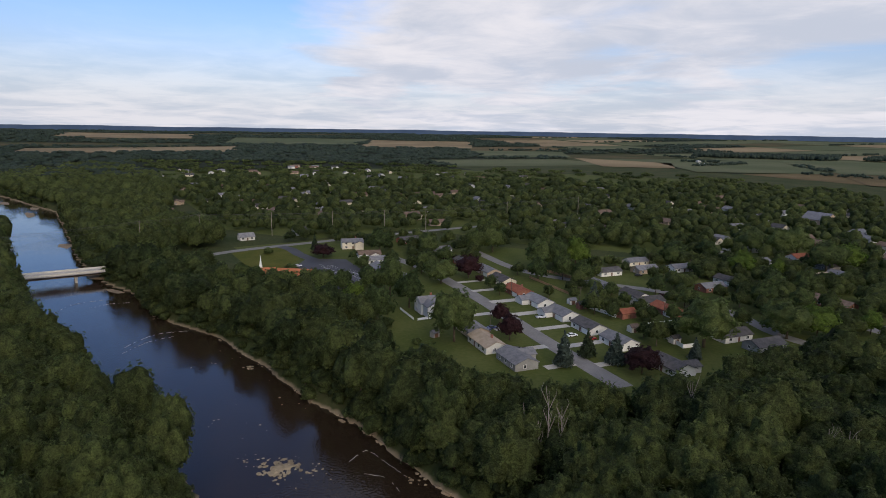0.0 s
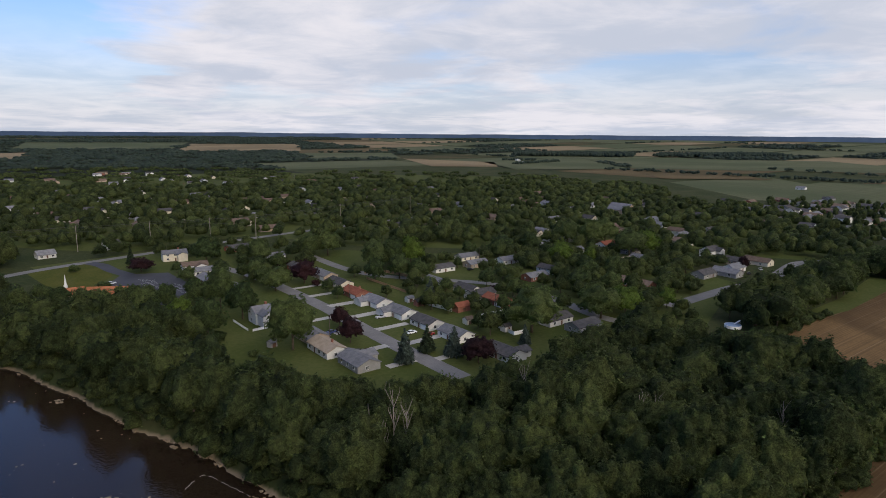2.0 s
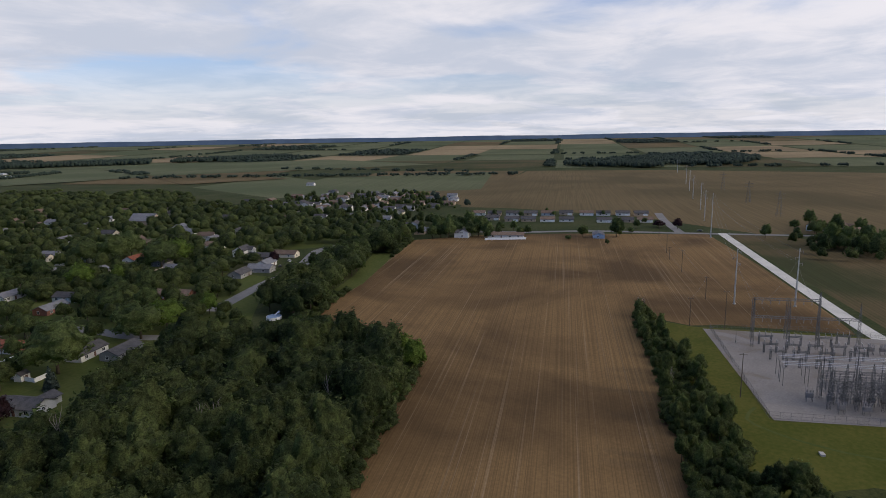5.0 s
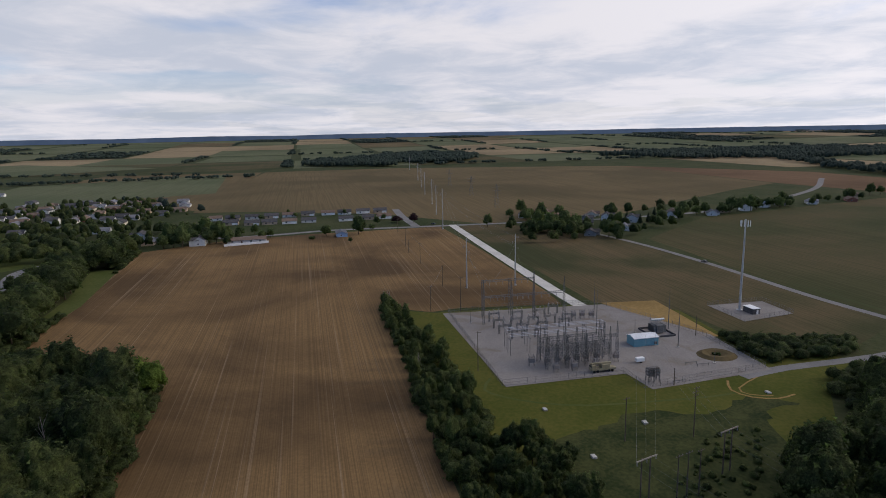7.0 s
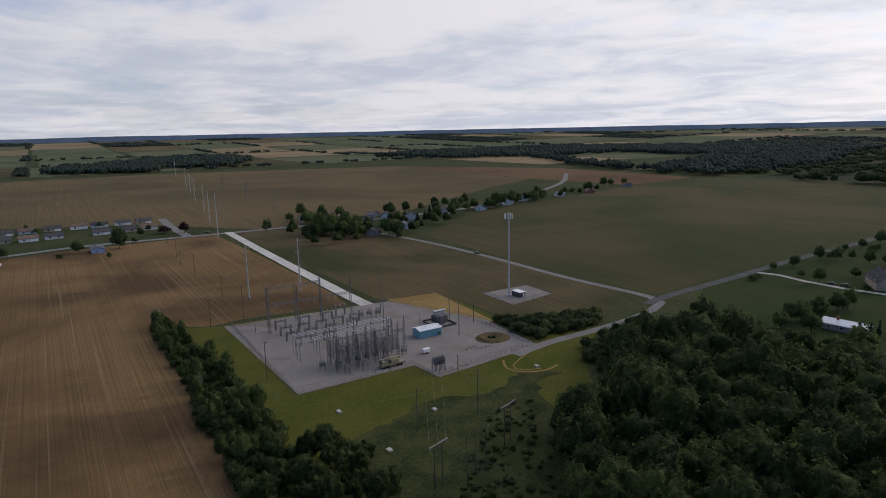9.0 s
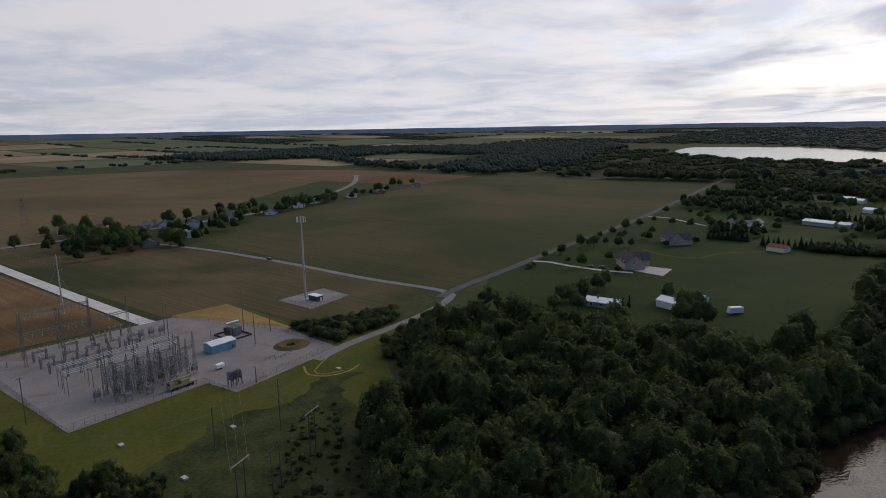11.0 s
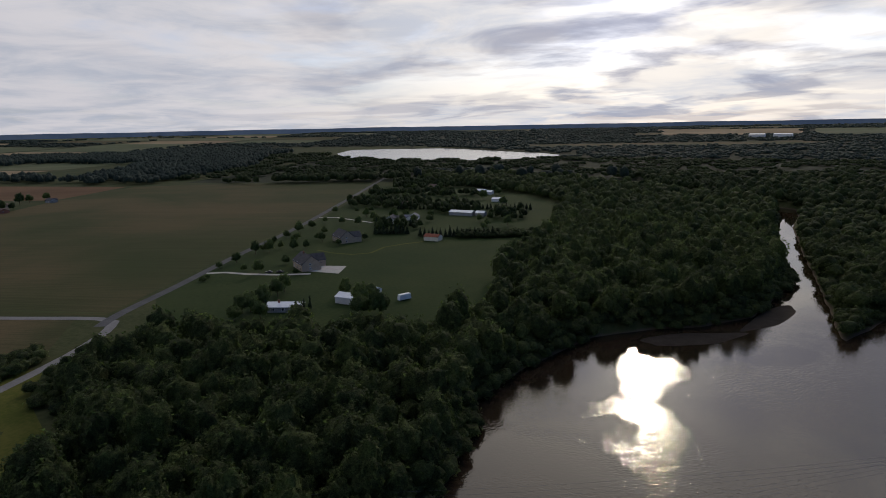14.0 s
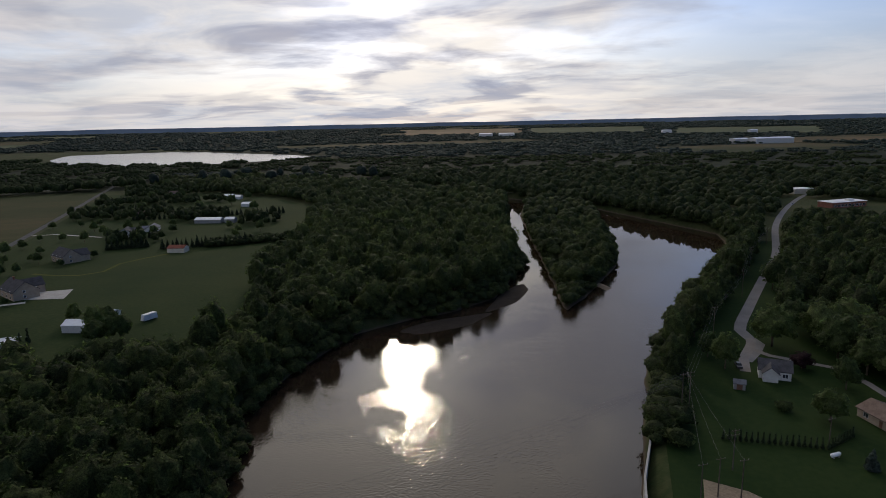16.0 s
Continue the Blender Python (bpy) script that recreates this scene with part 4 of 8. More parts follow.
# second street
for x, y, tn, wl, rf, lb in [
    (100, 316, 2, "white", "dark", "white gabled house with a dark grey roof"),
    (103, 304, 0, "white", "dark", "small white house with a dark roof and two windows"),
    (108, 290, 2, "brick", "red", "brick house with a dark red roof"),
    (125, 379, 0, "tanbrick", "grey", "long ranch house with a grey roof"),
    (149, 385, 0, "white", "grey", "white ranch house with a grey roof and garage"),
    (100, 371, 0, "white", "dark", "white house with a dark roof"),
    (88, 336, 2, "white", "grey", "white house with a grey roof"),
    (122, 253, 0, "white", "dark", "small white house with a dark roof beside the street"),
    (130, 241, 0, "grey", "dark", "long dark-roofed grey house among trees"),
    (148, 336, 0, "brick", "grey", "brick ranch house with a grey roof"),
    (165, 352, 2, "white", "dark", "white ranch house with a dark roof"),
    (126, 402, 0, "cream", "grey", "cream ranch house with a grey roof"),
]:
    house(at(x, y, GA - math.pi / 2 * (tn / 2 if tn else 0)), 15 if x > 80 else 12, 8.5, wall=wl, roof=rf, label=lb, garage=4.9 if tn else 0)
for x, y, L_, wl, rf, lb in [
    (221, 362, 17, "white", "tan", "white house with a pale tan roof"), (240, 368, 14, "white", "grey", "white house with a grey roof and windows"),
    (197, 305, 20, "brick", "brown", "large brick house with a brown hipped roof and white chimneys"), (251, 318, 14, "grey", "dark", "grey house with a dark roof"),
    (268, 318, 16, "grey", "grey", "grey gabled house with a grey roof"), (281, 328, 14, "white", "grey", "white gabled house with a grey roof"),
    (312, 342, 17, "cream", "brown", "cream house with a brown roof"), (296, 350, 18, "tanbrick", "dark", "tan brick house with a dark roof"),
    (208, 405, 15, "white", "grey", "white ranch house with a grey roof"), (216, 456, 16, "white", "dark", "white house with a dark roof"),
    (228, 400, 12, "white", "brown", "white house with a brown roof"), (205, 496, 15, "brick", "grey", "brick house with a grey roof"),
    (347, 520, 17, "tanbrick", "grey", "tan house with a grey roof"), (245, 424, 14, "white", "red", "white house with a red-brown roof"),
    (346, 508, 15, "white", "grey", "white house with a grey roof"), (172, 622, 16, "white", "grey", "white house among dense trees"),
]:
    house(at(x, y, GA + (0.0 if (x + y) % 2 else math.pi / 2)), L_, 9, rise=2.2, wall=wl, roof=rf, label=lb, windows=2)
house(at(368, 609, GA + math.pi / 2), 26, 17, h=4.5, rise=6.5, wall="tanbrick", roof="grey", label="tall tan church hall with a steep grey roof", windows=3, name="church_hall")

# repeated house kinds for the far streets
KINDS = []
for i, (wl, rf, L_, hh) in enumerate([("white", "grey", 14, 2.8), ("cream", "brown", 15, 2.8), ("white", "dark", 13, 4.6), ("brick", "brown", 15, 2.8),
                                      ("tanbrick", "grey", 16, 2.8), ("grey", "dark", 13, 2.9), ("tanbrick", "brown", 14, 2.8)]):
    KINDS.append(house(at(-323 + 46 * (i % 3), 1328 + 24 * (i // 3), GA), L_, 9, h=hh, rise=2.5, wall=wl, roof=rf, wing=(7, 7, 3, -4), windows=2, garage=4.9,
                       group="far houses"))
TURN = random.Random(5)


def more_houses(places, turn=GA, spread=2):
    for x, y in places:
        k = TURN.choice(KINDS)
        copy_thing(k, at(x, y, turn + math.pi / 2 * TURN.randrange(4 if spread else 1)))
        AVOID_DISC.append((x, y, 10.5 + 4.0 * TURN.random()))


more_houses([(-319, 626), (-323, 674), (-275, 613), (-264, 529), (-293, 683), (-249, 715), (-170, 624), (-165, 1238), (-8, 793), (258, 843), (254, 719), (335, 750),
             (319, 624), (507, 665), (557, 678), (582, 660), (641, 672), (553, 564), (641, 620), (722, 675), (623, 567), (548, 494), (687, 589), (595, 483)])
more_houses([(682, 545), (728, 562), (594, 449), (718, 521), (638, 454), (679, 463), (700, 440), (741, 470), (819, 822), (511, 445), (450, 274), (449, 318), (470, 340),
             (500, 400), (470, 460), (530, 520), (520, 590), (580, 600), (660, 510), (610, 520), (560, 440), (620, 420), (655, 420)])
# the row beyond the fields
ROW = []
LOW = [house(at(x, y, GA + math.pi / 2), 14, 9, rise=2.2, wall=wl, roof=rf, windows=2, garage=4.9, label=lb, group="row houses", far=True)
       for x, y, wl, rf, lb in [(584, 337, "white", "brown", "low white house with a brown roof in a row"), (589, 320, "tanbrick", "dark", "low tan brick house with a dark roof in a row"),
                                (598, 303, "white", "dark", "low white house with a dark roof in a row")]]
AVOID_POLY.append([(590, 345), (665, 190), (655, 170), (600, 160), (590, 190), (550, 280), (550, 310)])
for x, y in [(607, 286), (615, 270), (626, 254), (633, 234), (639, 218), (648, 200), (655, 183), (557, 305), (557, 283), (563, 268), (569, 250), (578, 234), (590, 200), (600, 182), (608, 166)]:
    copy_thing(TURN.choice(LOW), at(x, y, GA + math.pi / 2 + TURN.choice((0, math.pi))))
house(at(463, 241, GA - math.pi / 2), 30, 8, wall="white", roof="brown", label="long white house behind a white fence at the field edge", windows=4)
house(at(500, 174, GA), 15, 9, wall="blue", roof="grey", label="blue-grey house with a grey roof at the field edge", garage=4.9)
# the hamlet across the road
more_houses([(620, 26), (609, -6), (601, -32), (605, -52), (595, -74), (621, -112), (644, -155), (711, -222), (538, -9), (516, -32), (821, -411), (814, -352), (560, 15),
             (570, -30), (680, -195), (632, -40), (638, 5), (560, -48), (650, -120), (665, -170), (740, -280), (765, -330), (730, -245), (545, -62)], GA - 0.5, 0)
more_houses([(690, 620), (640, 580), (600, 560), (700, 480), (745, 505), (660, 540), (575, 480), (620, 500), (670, 640), (560, 540), (190, 425), (230, 455), (290, 480), (250, 395), (310, 420), (340, 470), (300, 375)])
# plainer houses deeper in the town
PLAIN = [house(at(-120 + 40 * i, 640 + 14 * i, GA), 13 + i, 9, rise=2.6, wall=wl, roof=rf, windows=1, label=lb, group="town houses", far=True)
         for i, (wl, rf, lb) in enumerate([("white", "grey", "white town house with a grey gabled roof"), ("cream", "dark", "cream town house with a dark roof"), ("tanbrick", "brown", "tan brick town house with a brown roof")])]
# scattered houses under the trees of the town
rt = np.random.default_rng(8)
pl = scatter([(-250, 560), (-330, 760), (-560, 1200), (-100, 1300), (350, 1050), (480, 760), (400, 520), (260, 450), (60, 600)], 62, rt, 0.35, 0.6)
for x, y in pl:
    copy_thing(TURN.choice(PLAIN), at(x, y, GA + math.pi / 2 * TURN.randrange(4)))
    AVOID_DISC.append((x, y, 8.0 + 3 * TURN.random()))
pl = scatter([(-200, 560), (-300, 700), (-100, 900), (200, 900), (450, 700), (480, 480), (400, 360), (300, 400), (160, 450), (60, 490), (-20, 560)], 56, rt, 0.3, 0.45)
for x, y in pl[free(pl)]:
    copy_thing(TURN.choice(PLAIN), at(x, y, GA + math.pi / 2 * TURN.randrange(4)))
    AVOID_DISC.append((x, y, 9.0))
NEWTOWN = [(627, 684), (703, 713), (755, 628), (787, 534), (795, 470), (689, 425), (590, 400), (530, 425), (549, 465), (505, 514), (530, 572)]
pl = scatter(NEWTOWN, 32, rt, 0.26, 0.85)
for x, y in pl[free(pl)]:
    copy_thing(TURN.choice(PLAIN), at(x, y, GA + math.pi / 2 * TURN.randrange(4)))
    AVOID_DISC.append((x, y, 9.0))
# estate
house(at(269, -279, GA - 0.9), 19, 12, h=4.4, rise=4.6, wall="tanbrick", roof="dark", label="large tan brick house with steep dark gables and terrace", wing=(14, 9, 4, -5), two=True, chimney=True, group="estate houses")
house(at(308, -360, GA - 0.9), 18, 11, h=4.4, rise=4.6, wall="tanbrick", roof="dark", label="large brick house with a dark steep roof", wing=(13, 8, -4, -5), two=True, garage=4.9, group="estate houses")
house(at(214, -206, GA + 0.1), 16, 8, rise=1.4, wall="grey", roof="metal", label="low house with a white metal roof at the wood's edge", chimney=True, group="estate houses")
for x, y, L_, W_, rf, wl, lb in [(249, -394, 12, 8, "red", "cream", "small barn with a red roof and cream walls"), (196, -231, 11, 8, "metal", "white", "white metal shed standing among trees"),
                                 (194, -246, 9, 7, "metal", "white", "white-roofed shed standing on the lawn"), (295, -520, 24, 9, "metal", "grey", "long shed with a pale metal roof"),
                                 (276, -523, 9, 7, "metal", "grey", "small grey metal-roofed shed"), (310, -630, 14, 9, "metal", "white", "pale metal barn beside trees"), (374, -706, 16, 9, "metal", "blue", "blue barn with a pale roof"),
                                 (355, -695, 9, 8, "metal", "white", "white shed beside a barn")]:
    shed(at(x, y, GA - 0.3), L_, W_, 3.2, 1.6, wl, rf, lb, "farm sheds")
for x, y, wl in [(323, -478, "white"), (328, -450, "tanbrick"), (461, -739, "white"), (519, -940, "white"), (385, -560, "grey")]:
    more_houses([(x, y)])
# across the river
house(at(-77, -209, 2.9), 9.5, 6, h=3.2, rise=2.6, wall="white", roof="dark", label="white house with a dark blue-grey roof by the river", wing=(5, 4.5, -1.5, -3.4), group="riverside houses")
house(at(-97, -176, 1.9), 16, 9, wall="tanbrick", roof="brown", label="tan brick house with a brown roof", chimney=True, group="riverside houses")
# garden sheds
shed(at(65, 304, GA), 4, 3, 2.2, 0.9, "white", "grey", "white garden shed with a grey roof")
shed(at(68, 296, GA), 4, 3.4, 2.3, 1.2, "brick", "dark", "red garden shed with white trim")
shed(at(86, 282, GA), 8, 5, 2.6, 1.8, "brick", "red", "dark red barn-like shed")
shed(at(83, 261, GA), 4, 3.4, 2.3, 1.1, "cream", "brown", "yellow garden shed with a brown roof")
shed(at(96, 247, GA), 4, 3.2, 2.3, 1.0, "white", "dark", "white garden shed with a dark roof")
shed(at(-3, 250, GA + 0.3), 3.2, 2.6, 2.0, 1.0, "grey", "grey", "small grey barn-roofed garden shed")
shed(at(-63, -198, 2.9), 3.4, 2.8, 2.0, 0.9, "grey", "grey", "small grey shed beside the white house")


# ---- single trees ----
def tree_proto(kind, m, label, group):
    ob = thing("tree" if kind not in ("bush", "bush_purple") else "bush", label, "tree" if "bush" not in kind else "bush", m, group)
    mat = {"purple": "leaf_purple", "bush_purple": "leaf_purple", "spruce": "leaf_blue", "conifer": "leaf_dark", "column": "leaf_dark", "light": "leaf_light"}.get(kind.rstrip("012"), "leaf_yard")
    k = kind.rstrip("012")
    if k in ("spruce", "conifer"):
        v, f = crown(91 + len(kind), 12, 3.5, 10, 800, 0.6, cone=1, quad=False)
        tr = trunk_arrays(12, 0.2, 0, 3)
    elif k == "column":
        v, f = crown(95, 5, 0.9, 6, 170, 0.3, cone=1)
        tr = trunk_arrays(4, 0.1, 0, 3)
    elif k in ("bush", "bush_purple"):
        v, f, _ = dome(97, 3.0, 2.0, 2, 7, 30, 240, 0.26, 0.0)
        tr = trunk_arrays(2.0, 0.09, 3, 4)
    elif k == "small":
        v, f, _ = dome(98 + int(kind[-1]), 7, 3.0, 2, 9, 40, 420, 0.34)
        tr = trunk_arrays(7, 0.13, 3, 4)
    elif k == "round":
        v, f, _ = dome(103 + int(kind[-1]), 14, 5.2, 3, 13, 75, 900, 0.42, 0.12)
        tr = trunk_arrays(14, 0.3, 4, 5)
    else:
        v, f, _ = dome(108, 11, 4.4, 3, 12, 60, 700, 0.40, 0.1)
        tr = trunk_arrays(11, 0.22, 4, 6)
    c = new("crown", mesh_of("crown", v, f, M[mat]))
    t = new("trunk", mesh_of("trunk", tr[0], tr[1], M["bark"]))
    c.parent = t.parent = ob
    return ob


PROTO = {}
TREE_LABEL = {"round": "tall round shade tree with dense green leaves", "small": "small round green garden tree", "light": "garden tree with light yellow-green leaves",
              "purple": "round maple with dark purple leaves", "bush": "low green garden bush", "bush_purple": "low bush with purple leaves",
              "spruce": "blue spruce with grey-blue needles", "conifer": "dark green pointed conifer", "column": "narrow column-shaped dark green evergreen"}
rtree = random.Random(14)


def tree(x, y, kind="round", s=1.0, group="yard trees"):
    key = kind + (str(rtree.randrange(3)) if kind in ("round", "small") else "")
    m = at(x, y, rtree.uniform(0, 6.28), 0.0, s * rtree.uniform(0.92, 1.08))
    if key not in PROTO:
        PROTO[key] = tree_proto(key, m, TREE_LABEL[kind], group)
        return PROTO[key]
    k = PROTO[key].scale.x
    return tagged(copy_thing(PROTO[key], m @ Matrix.Diagonal((1 / k, 1 / k, 1 / k, 1))), group=group)


def grown(x, y, wide, high, kind, group="yard trees"):
    """A tree of a given spread and height."""
    w, h = {"round": (10.0, 14), "small": (5.8, 7), "light": (8.6, 11), "purple": (8.6, 11), "bush_purple": (3.9, 3), "bush": (3.9, 3), "conifer": (6.4, 12), "spruce": (6.4, 12), "column": (1.6, 5)}[kind]
    ob = tree(x, y, kind, 1.0, group)
    ob.matrix_basis = Matrix.LocRotScale((x, y, 0), Euler((0, 0, rtree.uniform(0, 6.28))), (wide / w, wide / w, high / h))
    AVOID_DISC.append((x, y, wide * 0.5))
    return ob


for x, y, w, h, k in [
    (5, 244, 18, 23, "round"), (-16, 292, 13.5, 19, "round"), (-27, 312, 14.5, 21, "round"), (-42, 339, 9.6, 10.5, "round"), (-42, 288, 11.5, 13.5, "light"), (-28, 265, 14, 18, "round"),
    (-1, 342, 15, 13.5, "round"), (-11, 422, 15, 16, "round"), (-80, 409, 15, 9.5, "purple"), (-91, 436, 5.5, 11.5, "conifer"), (-44, 427, 18, 17, "round"), (24, 435, 16, 17, "round"),
    (35, 436, 17, 18, "round"), (15, 357, 15, 14, "purple"), (2, 404, 12, 7, "purple"), (-76, 337, 6.4, 9, "small"), (-91, 367, 7.7, 5, "bush"), (60, 381, 18, 20, "round"),
    (71, 385, 17, 20, "round"), (84, 389, 16, 20, "light"), (80, 350, 13, 13, "round"), (75, 300, 7.5, 13, "spruce"), (88, 318, 6.8, 8, "small"), (114, 325, 9.5, 11, "small"),
    (156, 415, 18, 13.5, "round"), (131, 413, 10, 11, "small"), (106, 242, 23, 21, "round"), (146, 254, 19, 16, "round"), (160, 256, 16, 14.5, "light"),
    (159, 301, 13, 14, "round"), (238, 435, 20, 20, "round"), (254, 442, 19, 20, "round"), (179, 417, 14, 15, "round"), (239, 382, 22, 21, "round"), (258, 391, 18, 18, "light"),
    (182, 373, 16, 16, "light"), (222, 444, 18, 18, "round"), (-50, 376, 9, 7.5, "small"), (72, 213, 13, 10.5, "purple"), (45, 219, 7, 13.5, "spruce"), (65, 222, 7.6, 12, "spruce"),
    (56, 229, 6.5, 11, "conifer"), (26, 270, 8, 9.5, "purple"), (28, 247, 9.5, 11.5, "purple"), (33, 229, 5, 3.6, "bush_purple"), (114, 315, 4.5, 3.4, "bush_purple"), (21, 349, 5, 4, "bush_purple"),
    (30, 319, 6, 7, "small"), (26, 332, 7, 8, "small"), (-13, 374, 11, 12, "round"), (-6, 358, 10, 11, "round"), (1, 396, 11, 12, "round"), (55, 352, 12, 14, "round"), (70, 356, 13, 15, "round"),
    (127, 324, 6, 7, "small"), (134, 354, 6, 7, "small"), (91, 302, 6.5, 7.5, "small"), (149, 401, 11, 13, "round"), (172, 290, 12, 14, "round"), (150, 272, 11, 13, "round"), (180, 330, 11, 12, "round"),
    (196, 330, 11, 13, "round"), (186, 345, 10, 12, "round"), (120, 300, 8, 10, "round"), (-24, 262, 6, 4.5, "bush"), (-10, 240, 4, 3, "bush"), (-59, 401, 6, 7, "small"), (-119, 418, 6.5, 5, "bush"),
    (181, 138, 9, 12, "light"), (177, 130, 9, 12.5, "light"), (183, 146, 8, 10, "light"), (187, 262, 9, 11, "light"), (204, 372, 9, 11, "light"), (97, 228, 5, 9, "spruce"), (290, 330, 7, 9, "purple"),
    (575, 128, 8, 10, "purple"), (-62, 470, 7, 8, "small"), (-32, 300, 5, 6, "small"),
    # in front of the church
    (-70, 333, 9, 10, "round"), (-62, 325, 10, 11, "round"), (-92, 332, 10, 9.5, "round"), (-104, 338, 10, 9.5, "round"), (-84, 327, 10, 10, "round"), (-115, 348, 10, 9, "round"), (-52, 318, 11, 13, "round"),
    (-60, 306, 13, 15, "round"), (-38, 322, 11, 13, "round"), (-34, 330, 9, 11, "round"),
]:
    grown(x, y, w, h, k)
AVOID_POLY += [[(34, 432), (66, 449), (58, 375), (37, 373)], [(108, 453), (186, 459), (152, 423), (98, 401)]]
# tall trees standing between the wood and the white sheds
for x, y, s in [(228, -192, 0.75), (231, -208, 0.7), (222, -182, 0.75), (177, -216, 0.9), (168, -219, 0.95), (214, -190, 0.7)]:
    tree(x, y, "round", s, "estate trees")
# a stand of tall trees at the far edge of the field
for x, y, s in [(430, 293, 1.0), (435, 288, 1.1), (438, 282, 1.15), (452, 283, 1.2), (453, 268, 1.15), (457, 264, 1.2), (459, 256, 1.1), (476, 270, 1.2), (459, 307, 1.1), (475, 303, 1.2),
                (481, 298, 1.1), (481, 286, 1.2), (507, 161, 1.05), (494, 263, 0.7), (501, 253, 0.65)]:
    tree(x, y, "round", s, "field edge trees")
for x, y, k, s in [(577, 145, "purple", 1.2), (561, 160, "small", 1.0), (483, 230, "small", 1.1), (479, 192, "bush", 1.4), (530, 156, "small", 0.9)]:
    tree(x, y, k, s, "field edge trees")
# estate trees
for x, y in [(317, -252), (297, -254), (283, -253), (334, -305), (342, -319), (330, -317), (316, -316), (313, -325), (341, -342), (347, -352), (358, -351), (331, -357), (344, -379), (345, -424),
             (366, -427), (339, -442), (391, -502), (402, -493), (367, -374), (321, -269), (326, -302), (333, -296), (350, -330), (372, -395), (384, -425)]:
    tree(x, y, "small", rtree.uniform(0.7, 1.2), "estate trees")
for x, y, s in [(227, -196, 0.8), (236, -222, 0.8), (240, -231, 0.7), (289, -281, 0.6), (206, -240, 0.6), (230, -206, 0.75), (188, -238, 0.8), (184, -226, 0.9)]:
    tree(x, y, "round", s, "estate trees")
for x, y, k, s in [(299, -226, "bush", 1.3), (222, -201, "column", 1.1), (208, -207, "column", 1.1), (206, -210, "column", 1.2), (205, -213, "column", 1.3), (303, -232, "bush", 1.0)]:
    tree(x, y, k, s, "estate trees")
# clipped evergreen rows and shade trees of the estate gardens
def evergreen_row(a, b, n, s=1.0):
    for i in range(n):
        k = i / max(1, n - 1)
        tree(a[0] + (b[0] - a[0]) * k + rtree.uniform(-0.5, 0.5), a[1] + (b[1] - a[1]) * k + rtree.uniform(-0.5, 0.5), "conifer", s * rtree.uniform(0.8, 1.15), "estate evergreens")


evergreen_row((305, -396), (283, -409), 9, 0.6)
evergreen_row((266, -402), (214, -424), 18, 0.55)
evergreen_row((378, -531), (330, -548), 12, 0.5)
evergreen_row((330, -430), (300, -446), 9, 0.6)
evergreen_row((501, -643), (440, -675), 14, 0.6)
evergreen_row((300, -565), (250, -580), 14, 0.5)
evergreen_row((420, -560), (380, -585), 10, 0.6)
for x, y, k, s in [(300, -470, "round", 0.7), (312, -462, "round", 0.7), (340, -470, "round", 0.8), (338, -488, "round", 0.7), (318, -500, "round", 0.6), (352, -455, "round", 0.7), (372, -470, "round", 0.7),
                   (400, -540, "round", 0.8), (415, -600, "round", 0.9), (350, -600, "round", 0.8), (335, -640, "round", 0.9), (290, -600, "round", 0.8), (270, -560, "round", 0.6), (395, -650, "round", 0.9),
                   (430, -700, "round", 0.9), (360, -720, "round", 0.9), (340, -690, "round", 0.8), (470, -700, "round", 0.9), (260, -490, "small", 1.1), (242, -470, "small", 1.0), (236, -452, "small", 1.0),
                   (228, -480, "small", 1.1), (310, -540, "small", 1.2), (420, -480, "small", 1.1), (440, -530, "small", 1.2), (455, -580, "small", 1.2), (300, -345, "small", 0.8), (322, -352, "small", 1.0),
                   (262, -262, "small", 0.7), (280, -290, "small", 0.8), (297, -372, "small", 0.9)]:
    tree(x, y, k, s, "estate trees")
# the hamlet and the row beyond the fields
for x, y, s in [(540, 10, 1.1), (548, -2, 1.2), (530, -20, 1.2), (522, -8, 1.1), (526, 8, 0.9), (545, 18, 0.8), (508, -46, 1.3), (500, -52, 1.1), (548, -20, 1.0), (625, -8, 0.9), (632, 10, 0.9), (618, 40, 0.8),
                (628, -125, 1.0), (655, -175, 1.1), (668, -185, 1.0), (690, -210, 1.1), (700, -235, 1.1), (720, -240, 1.0), (640, 30, 1.0), (635, -60, 0.9), (832, -380, 1.0), (840, -395, 0.9), (556, 56, 0.8)]:
    tree(x, y, "round", s, "hamlet trees")
for x, y, s in [(470, 252, 1.1), (478, 235, 1.2), (448, 250, 1.0), (512, 160, 0.7), (496, 186, 1.4), (585, 318, 0.8), (590, 290, 0.8), (612, 262, 0.8), (634, 216, 0.8), (582, 148, 1.0), (468, 156, 0.6)]:
    tree(x, y, "small", s, "row trees")
for x, y, s in [(605, 12, 0.9), (600, 24, 0.9), (612, 20, 0.8), (620, 8, 0.9), (590, 22, 0.8), (530, 0, 1.2), (538, -12, 1.1), (520, 2, 1.0), (514, -18, 1.1), (535, 14, 1.0), (524, -30, 1.0), (552, 8, 0.9),
                (645, -165, 1.0), (676, -200, 1.1), (684, -196, 0.9), (706, -226, 1.0), (715, -250, 0.9), (640, -140, 0.9), (650, -150, 0.9), (600, -100, 0.8), (612, -118, 0.8), (800, -345, 0.9), (850, -420, 0.9)]:
    tree(x, y, "round", s, "hamlet trees")
for x, y in [(600, -70), (592, -88), (585, -80), (636, -100), (642, -108), (575, -66)]:
    tree(x, y, "conifer", 0.7, "hamlet trees")
